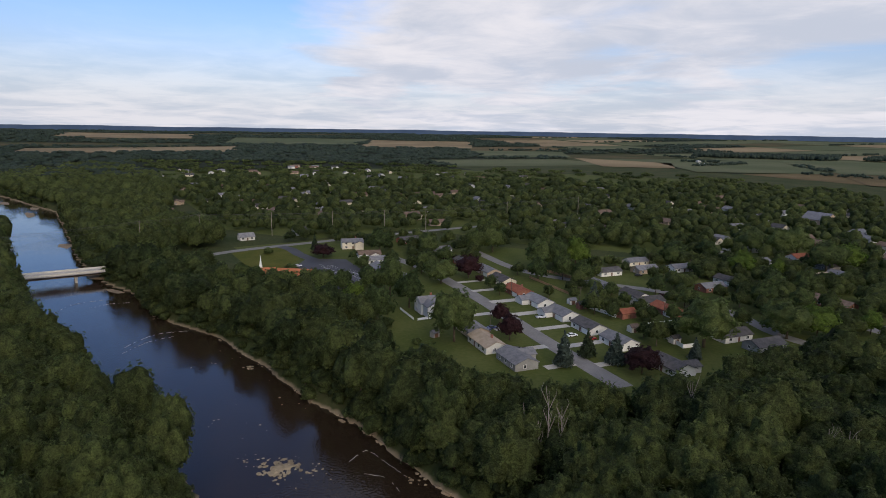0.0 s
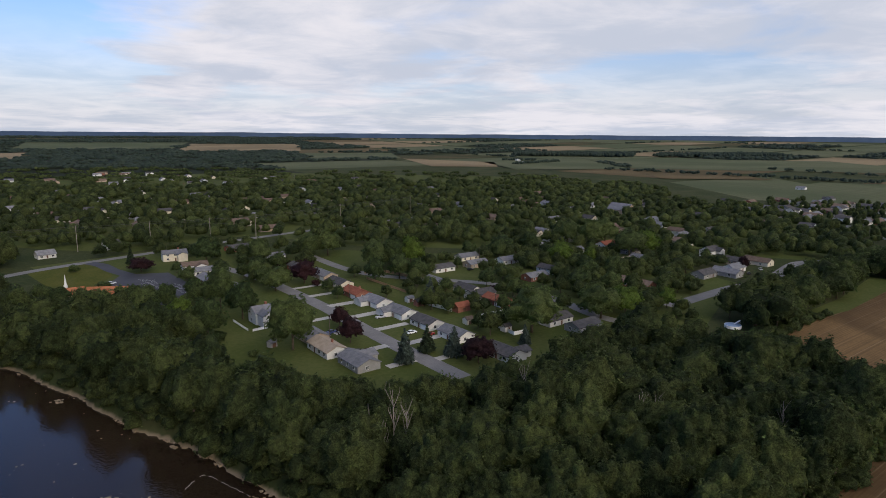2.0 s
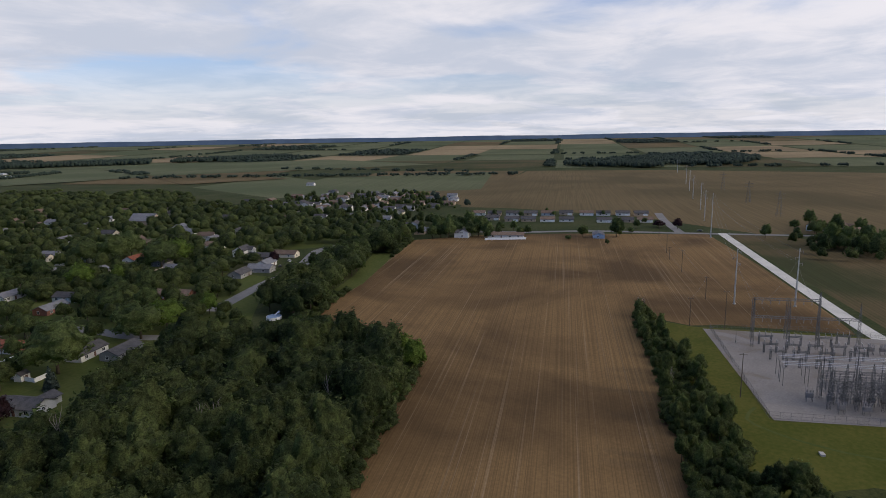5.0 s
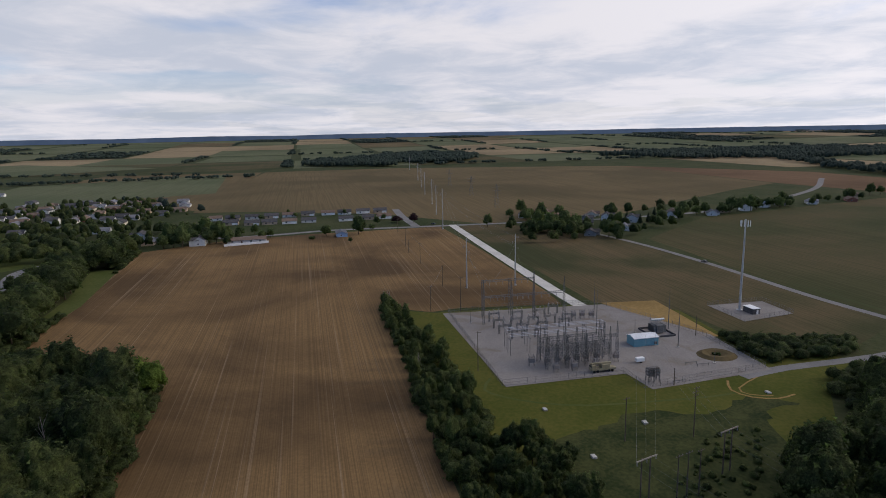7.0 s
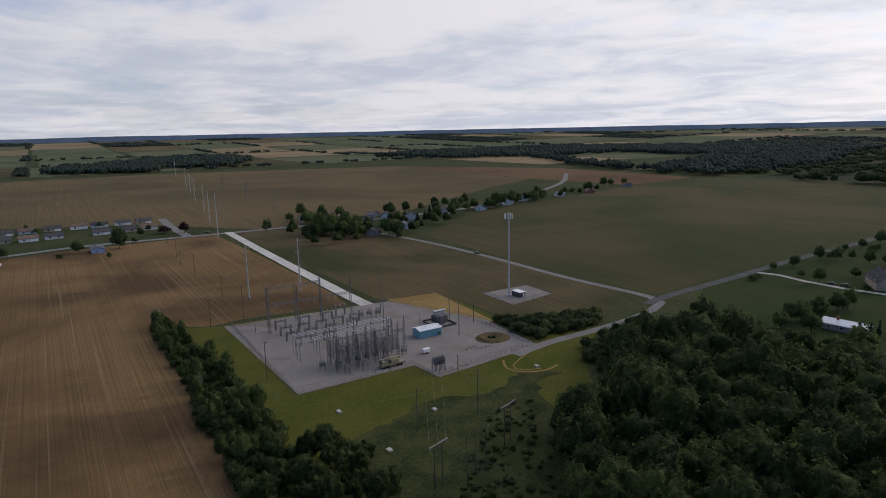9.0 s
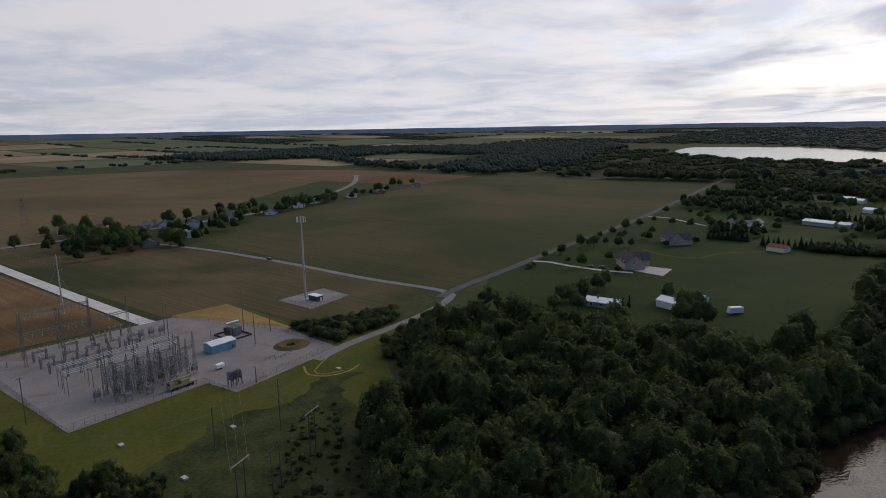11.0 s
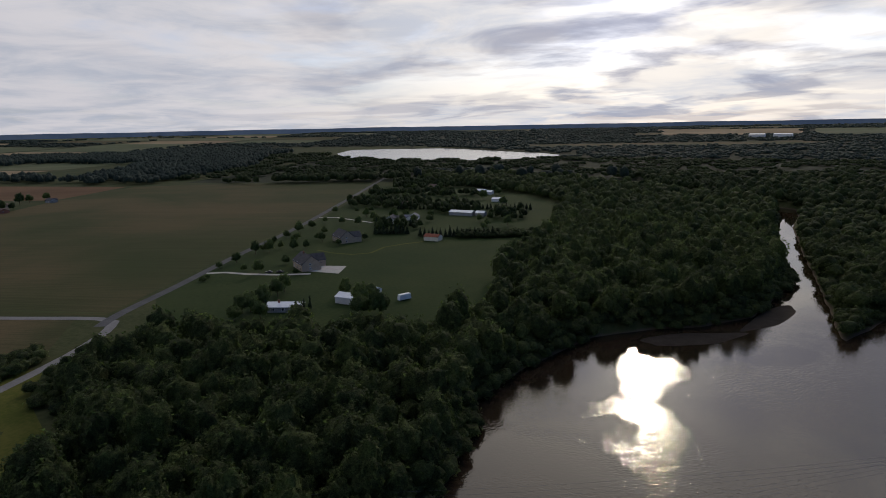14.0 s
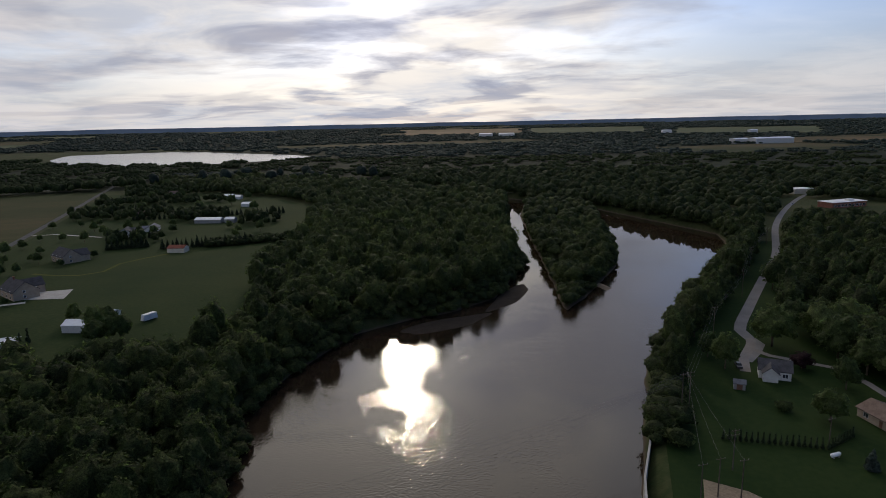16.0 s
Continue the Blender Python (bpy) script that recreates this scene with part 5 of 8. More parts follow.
# riverside
for x, y, w, h, k in [(-86, -238, 15, 16, "round"), (-63, -214, 8.5, 13, "round"), (-88, -216, 7, 6.5, "purple"), (-104, -227, 14, 16, "round"), (-107, -213, 12, 14, "round"), (-105, -243, 15, 16, "round"),
                      (-118, -231, 15, 16, "round"), (-112, -203, 12, 13, "round"), (-81, -177, 8.5, 10, "round"), (-117, -250, 15, 16, "round"), (-100, -256, 13, 14, "round"), (-95, -200, 8, 11, "round"),
                      (-122, -216, 14, 15, "round"), (-60, -225, 7, 10, "round")]:
    grown(x, y, w, h, k, "riverside trees")
tree(-80, -152, "spruce", 0.55, "riverside trees")
tree(-71, -183, "bush", 1.2, "riverside trees")
for i in range(19):
    k = i / 18
    tree(-49 - 25 * k, -163.5 + 2.5 * k, "column", 0.62, "evergreen hedge row")
for i in range(8):
    tree(-75 - 8 * i / 7, -161.5 - 7 * i / 7, "column", 0.6, "evergreen hedge row")


def bare_tree(x, y, h, seed):
    """A dead tree: a forked trunk of bare grey limbs."""
    r = random.Random(seed)
    ob = thing("dead_tree", "bare grey dead tree standing in the wood", "tree", at(x, y), "dead trees")
    bm = bmesh.new()
    rod(bm, (0, 0, -0.2), (0.3, 0.1, h * 0.5), 0.26, 0.17, 6)
    rod(bm, (0.3, 0.1, h * 0.49), (0.1, 0.5, h), 0.17, 0.05, 5)
    part("trunk", bm, M["bark_pale"], ob)
    bm = bmesh.new()
    for i in range(9):
        a, z = i * 2.4, h * r.uniform(0.3, 0.85)
        k = h * r.uniform(0.1, 0.22)
        e = Vector((math.cos(a) * k * 0.45, math.sin(a) * k * 0.45, z + k * 1.1))
        rod(bm, (0.2, 0.2, z), e, 0.10, 0.05, 4)
        rod(bm, e, e + Vector((r.uniform(-1, 1), r.uniform(-1, 1), 1.6)), 0.04, 0.02, 4)
    part("limb", bm, M["bark_pale"], ob)


for i, (x, y, h) in enumerate([(27, 147, 21), (21, 149, 17), (30, 145, 18), (24, 143, 15), (67, 157, 20), (96, 136, 17), (93, 139, 16), (128, 126, 16), (288, 80, 9), (293, 79, 8), (205, 45, 7), (120, 150, 12)]):
    bare_tree(x, y, h, i)

AVOID_DISC += [(24, 143, 5.5), (22, 134, 5), (19, 126, 4), (94, 133, 4), (64, 151, 4)]

# ---- driveways, paths, yards ----
def drive(pts, width, z=0.14, mat="concrete", label="pale concrete driveway", name="driveway"):
    ribbon(name, pts, width, M[mat], z, label, "driveway", 0.5, smooth=False)


def street_at(k):
    return 4 + (57 - 4) * k, 346 + (212 - 346) * k


for k, side, ln, w in [(0.02, 1, 22, 3.5), (0.16, 1, 22, 4), (0.32, 1, 22, 5), (0.48, 1, 22, 5), (0.64, 1, 20, 4), (0.8, 1, 22, 4), (0.95, 1, 20, 4), (0.44, -1, 18, 4), (0.6, -1, 14, 3.5),
                       (0.78, -1, 14, 4), (0.92, -1, 16, 4), (0.22, -1, 16, 3)]:
    x, y = street_at(k)
    drive([(x + side * U_[0] * 3.5, y + side * U_[1] * 3.5), (x + side * U_[0] * ln, y + side * U_[1] * ln)], w)
drive([(314, -240), (305, -247), (290, -250), (270, -258), (256, -268)], 3.5, 0.12)
drive([(302, -325), (285, -322), (270, -324), (262, -334), (264, -345), (266, -355), (260, -372), (252, -386)], 2.5, 0.12, "lawn_dry", "worn grass track across the lawn", "track")
drive([(413, -449), (396, -456), (346, -445)], 3, 0.12)
drive([(-69, -212), (-72, -224), (-79, -239), (-81, -246)], 3.4, 0.15, "gravel", "grey gravel driveway")
drive([(-78, -234), (-82, -228), (-91, -223), (-100, -218), (-104, -206), (-106, -192)], 2.6, 0.13, "gravel", "grey gravel driveway")
sheet("terrace", [(262, -272), (264, -288), (250, -294), (241, -276)], M["concrete"], 0.16, "pale stone terrace behind a large house", "terrace")
sheet("dirt_patch", [(-39, -143), (-48, -139), (-53, -134), (-50, -128), (-36, -128)], M["sand"], 0.12, "bare sandy ground by the poles", "ground")
ribbon("tyre_track", [(214, -60), (206, -59), (201, -64), (201, -72), (205, -78)], 0.8, M["hay"], 0.09, "curved bare tyre track in the grass", "track", 0)
ribbon("tyre_track", [(220, -72), (208, -62), (203, -64), (203, -71)], 0.6, M["hay"], 0.085, "curved bare tyre track in the grass", "track", 0)
ribbon("worn_path", [(206, 20), (196, 21), (191, 14), (188, 3), (188, -12), (194, -34), (200, -52), (204, -60)], 1.1, M["lawn"], 0.075, "faint worn wheel path in the grass", "track", 0)
LOT = [(-90, 404), (-64, 404), (-44, 362), (-52, 330), (-62, 320), (-76, 326), (-82, 356), (-92, 380)]
sheet("parking_lot", LOT, M["asphalt_new"], 0.13, "dark sealed asphalt car park with white lines", "car park")
ribbon("church_drive", [(-118, 446), (-108, 436), (-98, 418), (-84, 400)], 8, M["asphalt_new"], 0.12, "dark asphalt drive to the car park", "driveway", 1)
CHURCH_LAWN = [(-150, 428), (-120, 446), (-106, 430), (-94, 402), (-98, 372), (-112, 362), (-128, 390)]
sheet("lawn_church", CHURCH_LAWN, M["lawn_dry"], 0.07, "open sunlit lawn beside the church", "lawn")
AVOID_POLY += [LOT, CHURCH_LAWN]
bm = bmesh.new()
box(bm, 0, 0, 0, 0.14, 4.8, 0.012)
mark = bpy.data.meshes.new("stall_line")
bm.to_mesh(mark)
bm.free()
mark.materials.append(M["paint_line"])
lines_ob = thing("stall_lines", "white painted parking stall lines", "road marking", None, "", "structure")
for row, (x0, y0) in enumerate([(-76, 388), (-70, 384), (-56, 372)]):
    for i in range(9):
        o = new("stall_line", mark)
        o.parent = lines_ob
        o.matrix_basis = at(x0 + 0.38 * 2.8 * i * 1.2, y0 - 0.925 * 2.8 * i * 1.2, GA + math.pi / 2 * (1 if row else 1), 0.14)

# ---- church ----
ch = house(at(-84, 345, -0.12), 26, 12, h=3.2, rise=3.4, wall="tanbrick", roof="orange", label="low brick church with a bright orange-brown roof", windows=4, name="church")
house(at(-104, 352, 0.25), 14, 9, h=2.8, rise=2.4, wall="tanbrick", roof="orange", label="church wing with an orange-brown roof", windows=2, name="church_wing")
sp = thing("steeple", "white pointed steeple standing on the lawn", "steeple", at(-110, 369))
bm = bmesh.new()
box(bm, 0, 0, 0, 2.2, 2.2, 1.0)
box(bm, 0, 0, 1.0, 1.5, 1.5, 2.2)
part("base", bm, M["white_paint"], sp)
bm = bmesh.new()
rod(bm, (0, 0, 3.2), (0, 0, 9.0), 0.75, 0.05, 8)
part("spire", bm, M["white_paint"], sp)

# ---- fences ----
def fence(a, b, h, mat, label, step=2.4, group="fences"):
    a, b = Vector((*a, 0)), Vector((*b, 0))
    n = max(1, round((b - a).length / step))
    d = (b - a).length / n
    ob = thing("fence", label, "fence", at(a.x, a.y, math.atan2(b.y - a.y, b.x - a.x)), group)
    bm = bmesh.new()
    box(bm, d / 2, 0, 0.08, d - 0.14, 0.05, h - 0.12)
    box(bm, d / 2, 0, h - 0.12, d - 0.12, 0.09, 0.10)
    pm = bpy.data.meshes.new("panel")
    bm.to_mesh(pm)
    bm.free()
    pm.materials.append(mat)
    bm = bmesh.new()
    box(bm, 0, 0, -0.2, 0.13, 0.13, h + 0.25)
    qm = bpy.data.meshes.new("post")
    bm.to_mesh(qm)
    bm.free()
    qm.materials.append(mat)
    for i in range(n + 1):
        o = new("post", qm)
        o.parent, o.matrix_basis = ob, at(i * d, 0)
        if i < n:
            o = new("panel", pm)
            o.parent, o.matrix_basis = ob, at(i * d, 0)
    return ob


M["cedar"] = grainy("cedar_boards", (0.28, 0.17, 0.09), (0.38, 0.25, 0.14), 0.6, 6.0, 0.9)
VINYL = "white vinyl garden fence"
for a, b in [((71, 298), (81, 281)), ((90, 268), (104, 273)), ((87, 263), (95, 250)), ((95, 250), (97, 240)), ((97, 240), (103, 242)), ((-20, 289), (-13, 273)), ((-11, 272), (-2, 277))]:
    fence(a, b, 1.8 if a[0] > 0 else 1.2, M["white_paint"], VINYL)
fence((52, 374), (66, 372), 1.8, M["cedar"], "brown cedar board fence")
fence((66, 372), (76, 358), 1.8, M["cedar"], "brown cedar board fence")
fence((51, 359), (67, 322), 1.5, M["cedar"], "weathered board fence along back gardens")
fence((443, 250), (462, 222), 1.9, M["white_paint"], "long white fence at the field edge")

# ---- cars ----
CARPAINT = {n: grainy("car_" + n, c, tuple(x * 1.15 for x in c), 0.5, 3.0, 0.3) for n, c in
            (("silver", (0.5, 0.5, 0.52)), ("black", (0.02, 0.02, 0.022)), ("red", (0.25, 0.02, 0.02)), ("blue", (0.04, 0.06, 0.16)), ("white", (0.7, 0.7, 0.7)))}
M["tyre"] = grainy("tyre_rubber", (0.015, 0.015, 0.015), (0.03, 0.03, 0.03), 1.0, 8.0, 0.9)


def car(x, y, turn, paint, kind="saloon", z=0.12):
    ob = thing("car" if kind != "pickup" else "pickup_truck", "%s parked %s" % (paint, "pickup truck on a driveway" if kind == "pickup" else "car with dark windows"), "car", at(x, y, turn, z), "cars")
    L_ = 5.4 if kind == "pickup" else 4.6
    bm = bmesh.new()
    a, w = L_ / 2, 0.92
    hexa(bm, [(-a, -w, 0.3), (a, -w, 0.3), (a, w, 0.3), (-a, w, 0.3), (-a + 0.08, -w + 0.04, 0.92), (a - 0.12, -w + 0.08, 0.82), (a - 0.12, w - 0.08, 0.82), (-a + 0.08, w - 0.04, 0.92)])
    part("body", bm, CARPAINT[paint], ob)
    c0, c1 = (-0.3, 1.1) if kind == "pickup" else (-1.7, 0.9)
    bm = bmesh.new()
    hexa(bm, [(c0, -0.84, 0.9), (c1, -0.84, 0.86), (c1, 0.84, 0.86), (c0, 0.84, 0.9), (c0 + 0.3, -0.68, 1.4), (c1 - 0.6, -0.68, 1.4), (c1 - 0.6, 0.68, 1.4), (c0 + 0.3, 0.68, 1.4)])
    part("windows", bm, M["glass"], ob, "dark car windows")
    bm = bmesh.new()
    box(bm, (c0 + c1) / 2 - 0.15, 0, 1.39, c1 - c0 - 0.95, 1.36, 0.06)
    part("roof", bm, CARPAINT[paint], ob)
    for sx in (-1, 1):
        for sy in (-1, 1):
            bm = bmesh.new()
            rod(bm, (sx * L_ * 0.31, sy * 0.74, 0.33), (sx * L_ * 0.31, sy * 0.95, 0.33), 0.33, n=10)
            part("wheel", bm, M["tyre"], ob)
    return ob


for x, y, tn, c, k in [(46, 279, GA, "silver", "pickup"), (22, 262, GA, "blue", "saloon"), (19, 259, GA, "blue", "saloon"), (30, 235, GA, "black", "saloon"), (118, 368, 0.3, "black", "saloon"),
                       (55, 253, GA, "white", "saloon"), (62, 249, GA, "red", "saloon"), (413, -97, 0.45, "black", "saloon"), (568, 108, 1.2, "black", "saloon"), (284, 318, 1.0, "black", "saloon"),
                       (-66, 349, 1.9, "red", "saloon"), (-70, 338, 1.9, "silver", "saloon"), (275, -262, 0.2, "black", "saloon"), (280, -258, 0.2, "black", "saloon"), (-68, -216, 1.5, "black", "saloon"),
                       (275, 336, 1.0, "red", "saloon"), (126, 262, GA, "black", "saloon"), (300, 326, 1.0, "silver", "saloon"), (-238, -640, 0.9, "silver", "saloon"), (-90, 380, 0.4, "silver", "saloon")]:
    car(x, y, tn, c, k)
tr = thing("travel_trailer", "white travel trailer parked on the grass", "trailer", at(174, -247, 1.2, 0.06))
bm = bmesh.new()
hexa(bm, [(-3.6, -1.2, 0.5), (3.4, -1.2, 0.5), (3.4, 1.2, 0.5), (-3.6, 1.2, 0.5), (-3.4, -1.15, 3.1), (2.8, -1.15, 3.1), (2.8, 1.15, 3.1), (-3.4, 1.15, 3.1)])
part("body", bm, M["white_paint"], tr)
bm = bmesh.new()
box(bm, 0.8, -1.2, 1.5, 1.2, 0.06, 0.8)
part("window", bm, M["glass"], tr)
for sx in (-0.5, 0.5):
    bm = bmesh.new()
    rod(bm, (sx, -1.15, 0.35), (sx, 1.15, 0.35), 0.35, n=10)
    part("wheel", bm, M["tyre"], tr)

# ---- bridge ----
br = thing("bridge", "pale concrete road bridge with solid parapets over the river", "bridge", at(-228, 345, math.atan2(26, 40), 0))
bm = bmesh.new()
box(bm, 0, 0, 0.0, 104, 10.4, 0.5)
part("deck", bm, M["concrete"], br)
for k in (-1, 1):
    bm = bmesh.new()
    box(bm, 0, k * 5.0, 0.5, 104, 0.35, 1.0)
    part("parapet", bm, M["gravel_road"], br)
for k in (-3.6, -1.2, 1.2, 3.6):
    bm = bmesh.new()
    box(bm, 0, k, -1.6, 100, 0.7, 1.6)
    part("girder", bm, M["girder"], br)
for k in (-17, 17):
    bm = bmesh.new()
    box(bm, k, 0, -8, 1.4, 9, 5.6)
    box(bm, k, 0, -2.4, 1.9, 10, 0.8)
    part("pier", bm, M["concrete"], br)
for x, side in ((-12, 1),):
    bm = bmesh.new()
    rod(bm, (x, 5.3, 0), (x, 5.3, 8), 0.09, 0.06)
    part("lamp_post", bm, M["steel"], br)

# ---- river stones ----
rr_ = random.Random(9)
STONES = []
for i in range(5):
    bm = bmesh.new()
    bmesh.ops.create_icosphere(bm, subdivisions=1, radius=1.0)
    for v in bm.verts:
        v.co = Vector((v.co.x * rr_.uniform(0.7, 1.3), v.co.y * rr_.uniform(0.6, 1.1), v.co.z * 0.45 * rr_.uniform(0.6, 1.2)))
    me = bpy.data.meshes.new("stone")
    bm.to_mesh(me)
    bm.free()
    me.materials.append(M["rock"])
    STONES.append(me)


def stones(cx, cy, rx, ry, n, lo, hi):
    for i in range(n):
        a, k = rr_.uniform(0, 6.28), math.sqrt(rr_.random())
        o = new("stone", STONES[rr_.randrange(5)])
        s = rr_.uniform(lo, hi) * (1.3 - 0.7 * k)
        o.matrix_basis = at(cx + math.cos(a) * k * rx, cy + math.sin(a) * k * ry, rr_.uniform(0, 6), WATER_Z - 0.05, s)
        tagged(o, "flat brownish grey stone in shallow river water", "stone", "river stones")


stones(-43, 154, 6, 5, 60, 0.35, 1.4)
stones(-37, 151, 9, 7, 40, 0.15, 0.75)
stones(-48, 158, 10, 4, 40, 0.12, 0.5)
stones(-136, 287, 7, 3, 9, 0.4, 1.1)
stones(-5, 150, 4, 3, 16, 0.4, 1.1)
stones(-72, 226, 4, 3, 10, 0.4, 1.2)
stones(-60, 190, 16, 24, 22, 0.15, 0.6)
stones(-95, 232, 22, 24, 14, 0.15, 0.5)


LEDGE = []
for i in range(3):
    bm = bmesh.new()
    box(bm, 0, 0, -0.5, 3.2, 1.4, 0.85)
    bmesh.ops.subdivide_edges(bm, edges=bm.edges[:], cuts=1)
    for v in bm.verts:
        v.co += Vector((rr_.uniform(-0.3, 0.3), rr_.uniform(-0.3, 0.3), rr_.uniform(-0.18, 0.18)))
    me = bpy.data.meshes.new("ledge")
    bm.to_mesh(me)
    bm.free()
    me.materials.append(M["ledge"])
    LEDGE.append(me)
# broken pale rock along the foot of the bank
bank = [(-97, 259), (-66, 225), (-45, 197), (-24, 178), (-6, 153), (3, 143), (10, 133)]
for (ax, ay), (bx, by) in zip(bank[:-1], bank[1:]):
    for i in range(int(math.hypot(bx - ax, by - ay) / 4.2)):
        k = rr_.random()
        x, y = ax + (bx - ax) * k, ay + (by - ay) * k
        f = 0.4 + 0.35 * (ay < 200)
        o = new("rock_ledge", LEDGE[i % 3])
        o.matrix_basis = at(x + rr_.uniform(-1.2, 1.0), y + rr_.uniform(-1.2, 1.0), math.atan2(by - ay, bx - ax) + rr_.uniform(-0.4, 0.4), WATER_Z + rr_.uniform(-0.1, 0.3), f * rr_.uniform(0.5, 1.1))
        tagged(o, "broken pale tan rock ledge at the water's edge", "rock", "bank ledges")


def rapid(line, wide):
    """A thin broken line of white water over a shallow sill."""
    bm = bmesh.new()
    pts = curve_pts(line, 0.7)
    last = None
    for i, (x, y) in enumerate(pts):
        if rr_.random() < 0.18:
            last = None
            continue
        a, b = pts[max(i - 1, 0)], pts[min(i + 1, len(pts) - 1)]
        n = Vector((a[1] - b[1], b[0] - a[0], 0)).normalized() * wide * rr_.uniform(0.08, 0.4)
        c = Vector((x + rr_.uniform(-0.15, 0.15), y + rr_.uniform(-0.15, 0.15), 0.0))
        row = [bm.verts.new(c - n), bm.verts.new(c + Vector((0, 0, 0.10))), bm.verts.new(c + n)]
        if last:
            bm.faces.new((last[0], last[1], row[1], row[0]))
            bm.faces.new((last[1], last[2], row[2], row[1]))
        last = row
    ob = part("rapids", bm, M["foam"], None)
    ob.location = (0, 0, WATER_Z)
    tagged(ob, "broken white water over a shallow river sill", "rapids", "", "structure")


rapid([(-131, 240), (-129, 253), (-124, 263), (-112, 268)], 0.5)
rapid([(-128, 238), (-124, 252), (-116, 260)], 0.25)
rapid([(-188, 290), (-187, 306), (-177, 316)], 0.4)
rapid([(-176, 300), (-170, 308), (-160, 312)], 0.25)
rapid([(-25, 158), (-21, 164), (-15, 158), (-9, 151)], 0.3)
rapid([(-20, 152), (-14, 150), (-10, 144)], 0.25)


def bar(name, x, y, rx, ry, turn, label, h=0.5, mat="sand"):
    """A low bank of sand or mud rising out of the water."""
    bm = bmesh.new()
    n = 26
    c = bm.verts.new((0, 0, h))
    ring = []
    for lvl, (k, z) in enumerate(((0.6, h * 0.8), (1.0, -0.4))):
        ring.append([bm.verts.new((math.cos(t) * rx * k * (1 + 0.18 * math.sin(3 * t + x)), math.sin(t) * ry * k * (1 + 0.2 * math.cos(2 * t + y)), z)) for t in (2 * math.pi * i / n for i in range(n))])
    for i in range(n):
        j = (i + 1) % n
        bm.faces.new((c, ring[0][i], ring[0][j]))
        bm.faces.new((ring[0][i], ring[1][i], ring[1][j], ring[0][j]))
    ob = part(name, bm, M[mat], None)
    ob.matrix_basis = at(x, y, turn, WATER_Z)
    tagged(ob, label, "sandbar", "sandbars", "structure")


for x, y, rx, ry, tn in [(-504, 712, 22, 6, 2.4), (-415, 622, 26, 6, 2.2), (-284, 462, 14, 5, 2.2), (-440, 668, 16, 5, 2.3), (-180, 333, 9, 3, 2.6), (-210, 366, 12, 4, 2.4), (-318, 446, 12, 4, 2.2),
                         (-34, -340, 10, 4, 1.9)]:
    bar("sandbar", x, y, rx, ry, tn, "low bar of pale river sand")
bar("mudbank", 42, -268, 32, 9, 0.75, "low dark mudbank below the wood", 0.25, "mud")
bar("mudbank", 15, -316, 36, 8, 1.25, "low dark mudbank below the wood", 0.25, "mud")


# ---- poles and lines ----
M["conductor"] = grainy("conductor", (0.10, 0.10, 0.10), (0.18, 0.18, 0.18), 1.0, 5.0, 0.5, 0.5)
M["porcelain"] = grainy("insulator_grey", (0.16, 0.15, 0.15), (0.26, 0.25, 0.25), 1.0, 6.0, 0.35)


def steel_pole(x, y, h, label="tall grey steel transmission monopole", arms=True):
    ob = thing("transmission_pole", label, "power pole", at(x, y, GA), "transmission poles")
    bm = bmesh.new()
    rod(bm, (0, 0, -0.3), (0, 0, h), 0.45, 0.2, 10)
    rod(bm, (0, 0, 0), (0, 0, 0.5), 0.7, 0.7, 10)
    part("pole", bm, M["steel_bright"], ob)
    if arms:
        for i, z in enumerate((h - 1.5, h - 4.5, h - 7.5)):
            bm = bmesh.new()
            rod(bm, (0, 0, z), (0, (1 if i % 2 else -1) * 1.6, z + 0.3), 0.09, 0.06)
            rod(bm, (0, (1 if i % 2 else -1) * 1.6, z + 0.3), (0, (1 if i % 2 else -1) * 1.6, z - 0.9), 0.11, n=6)
            part("arm", bm, M["porcelain"], ob)
    return ob


def wood_pole(x, y, h, turn=0.0, arms=1, label="dark wooden utility pole with a crossarm", mat="wood_pole"):
    ob = thing("utility_pole", label, "power pole", at(x, y, turn), "utility poles")
    bm = bmesh.new()
    rod(bm, (0, 0, -0.3), (0, 0, h), 0.17 if mat == "wood_pole" else 0.26, 0.11 if mat == "wood_pole" else 0.18, 7)
    part("pole", bm, M[mat], ob)
    for k in range(arms):
        z = h - 0.5 - 1.1 * k
        bm = bmesh.new()
        box(bm, 0, 0.14, z, 2.4, 0.1, 0.12)
        part("crossarm", bm, M["wood_pole"], ob)
        for q in (-1.05, 0, 1.05):
            bm = bmesh.new()
            rod(bm, (q, 0.14, z + 0.12), (q, 0.14, z + 0.36), 0.07, 0.04, 6)
            part("insulator", bm, M["porcelain"], ob)
    return ob


def wires(spans, label="sagging bare power wires", r=0.035):
    """Each span: two ends and the sag in metres."""
    ob = thing("power_line", label, "power line", None, "power lines")
    for p, q, sag in spans:
        bm = bmesh.new()
        p, q = Vector(p), Vector(q)
        n = max(4, int((q - p).length / 18))
        pts = [p.lerp(q, i / n) - Vector((0, 0, sag * 4 * (i / n) * (1 - i / n))) for i in range(n + 1)]
        side = (q - p).cross((0, 0, 1)).normalized() * r
        rings = [[bm.verts.new(a + o) for o in (side, Vector((0, 0, r)), -side, Vector((0, 0, -r)))] for a in pts]
        for a, b in zip(rings, rings[1:]):
            for k in range(4):
                bm.faces.new((a[k], a[(k + 1) % 4], b[(k + 1) % 4], b[k]))
        part("wire", bm, M["conductor"], ob)
    return ob


def off(p, d):
    return (p[0] + V_[0] * d, p[1] + V_[1] * d)


MAIN = [(1400, 318), (1100, 235), (960, 200), (849, 172), (733, 140), (640, 118), (540, 94), (332, 45)]
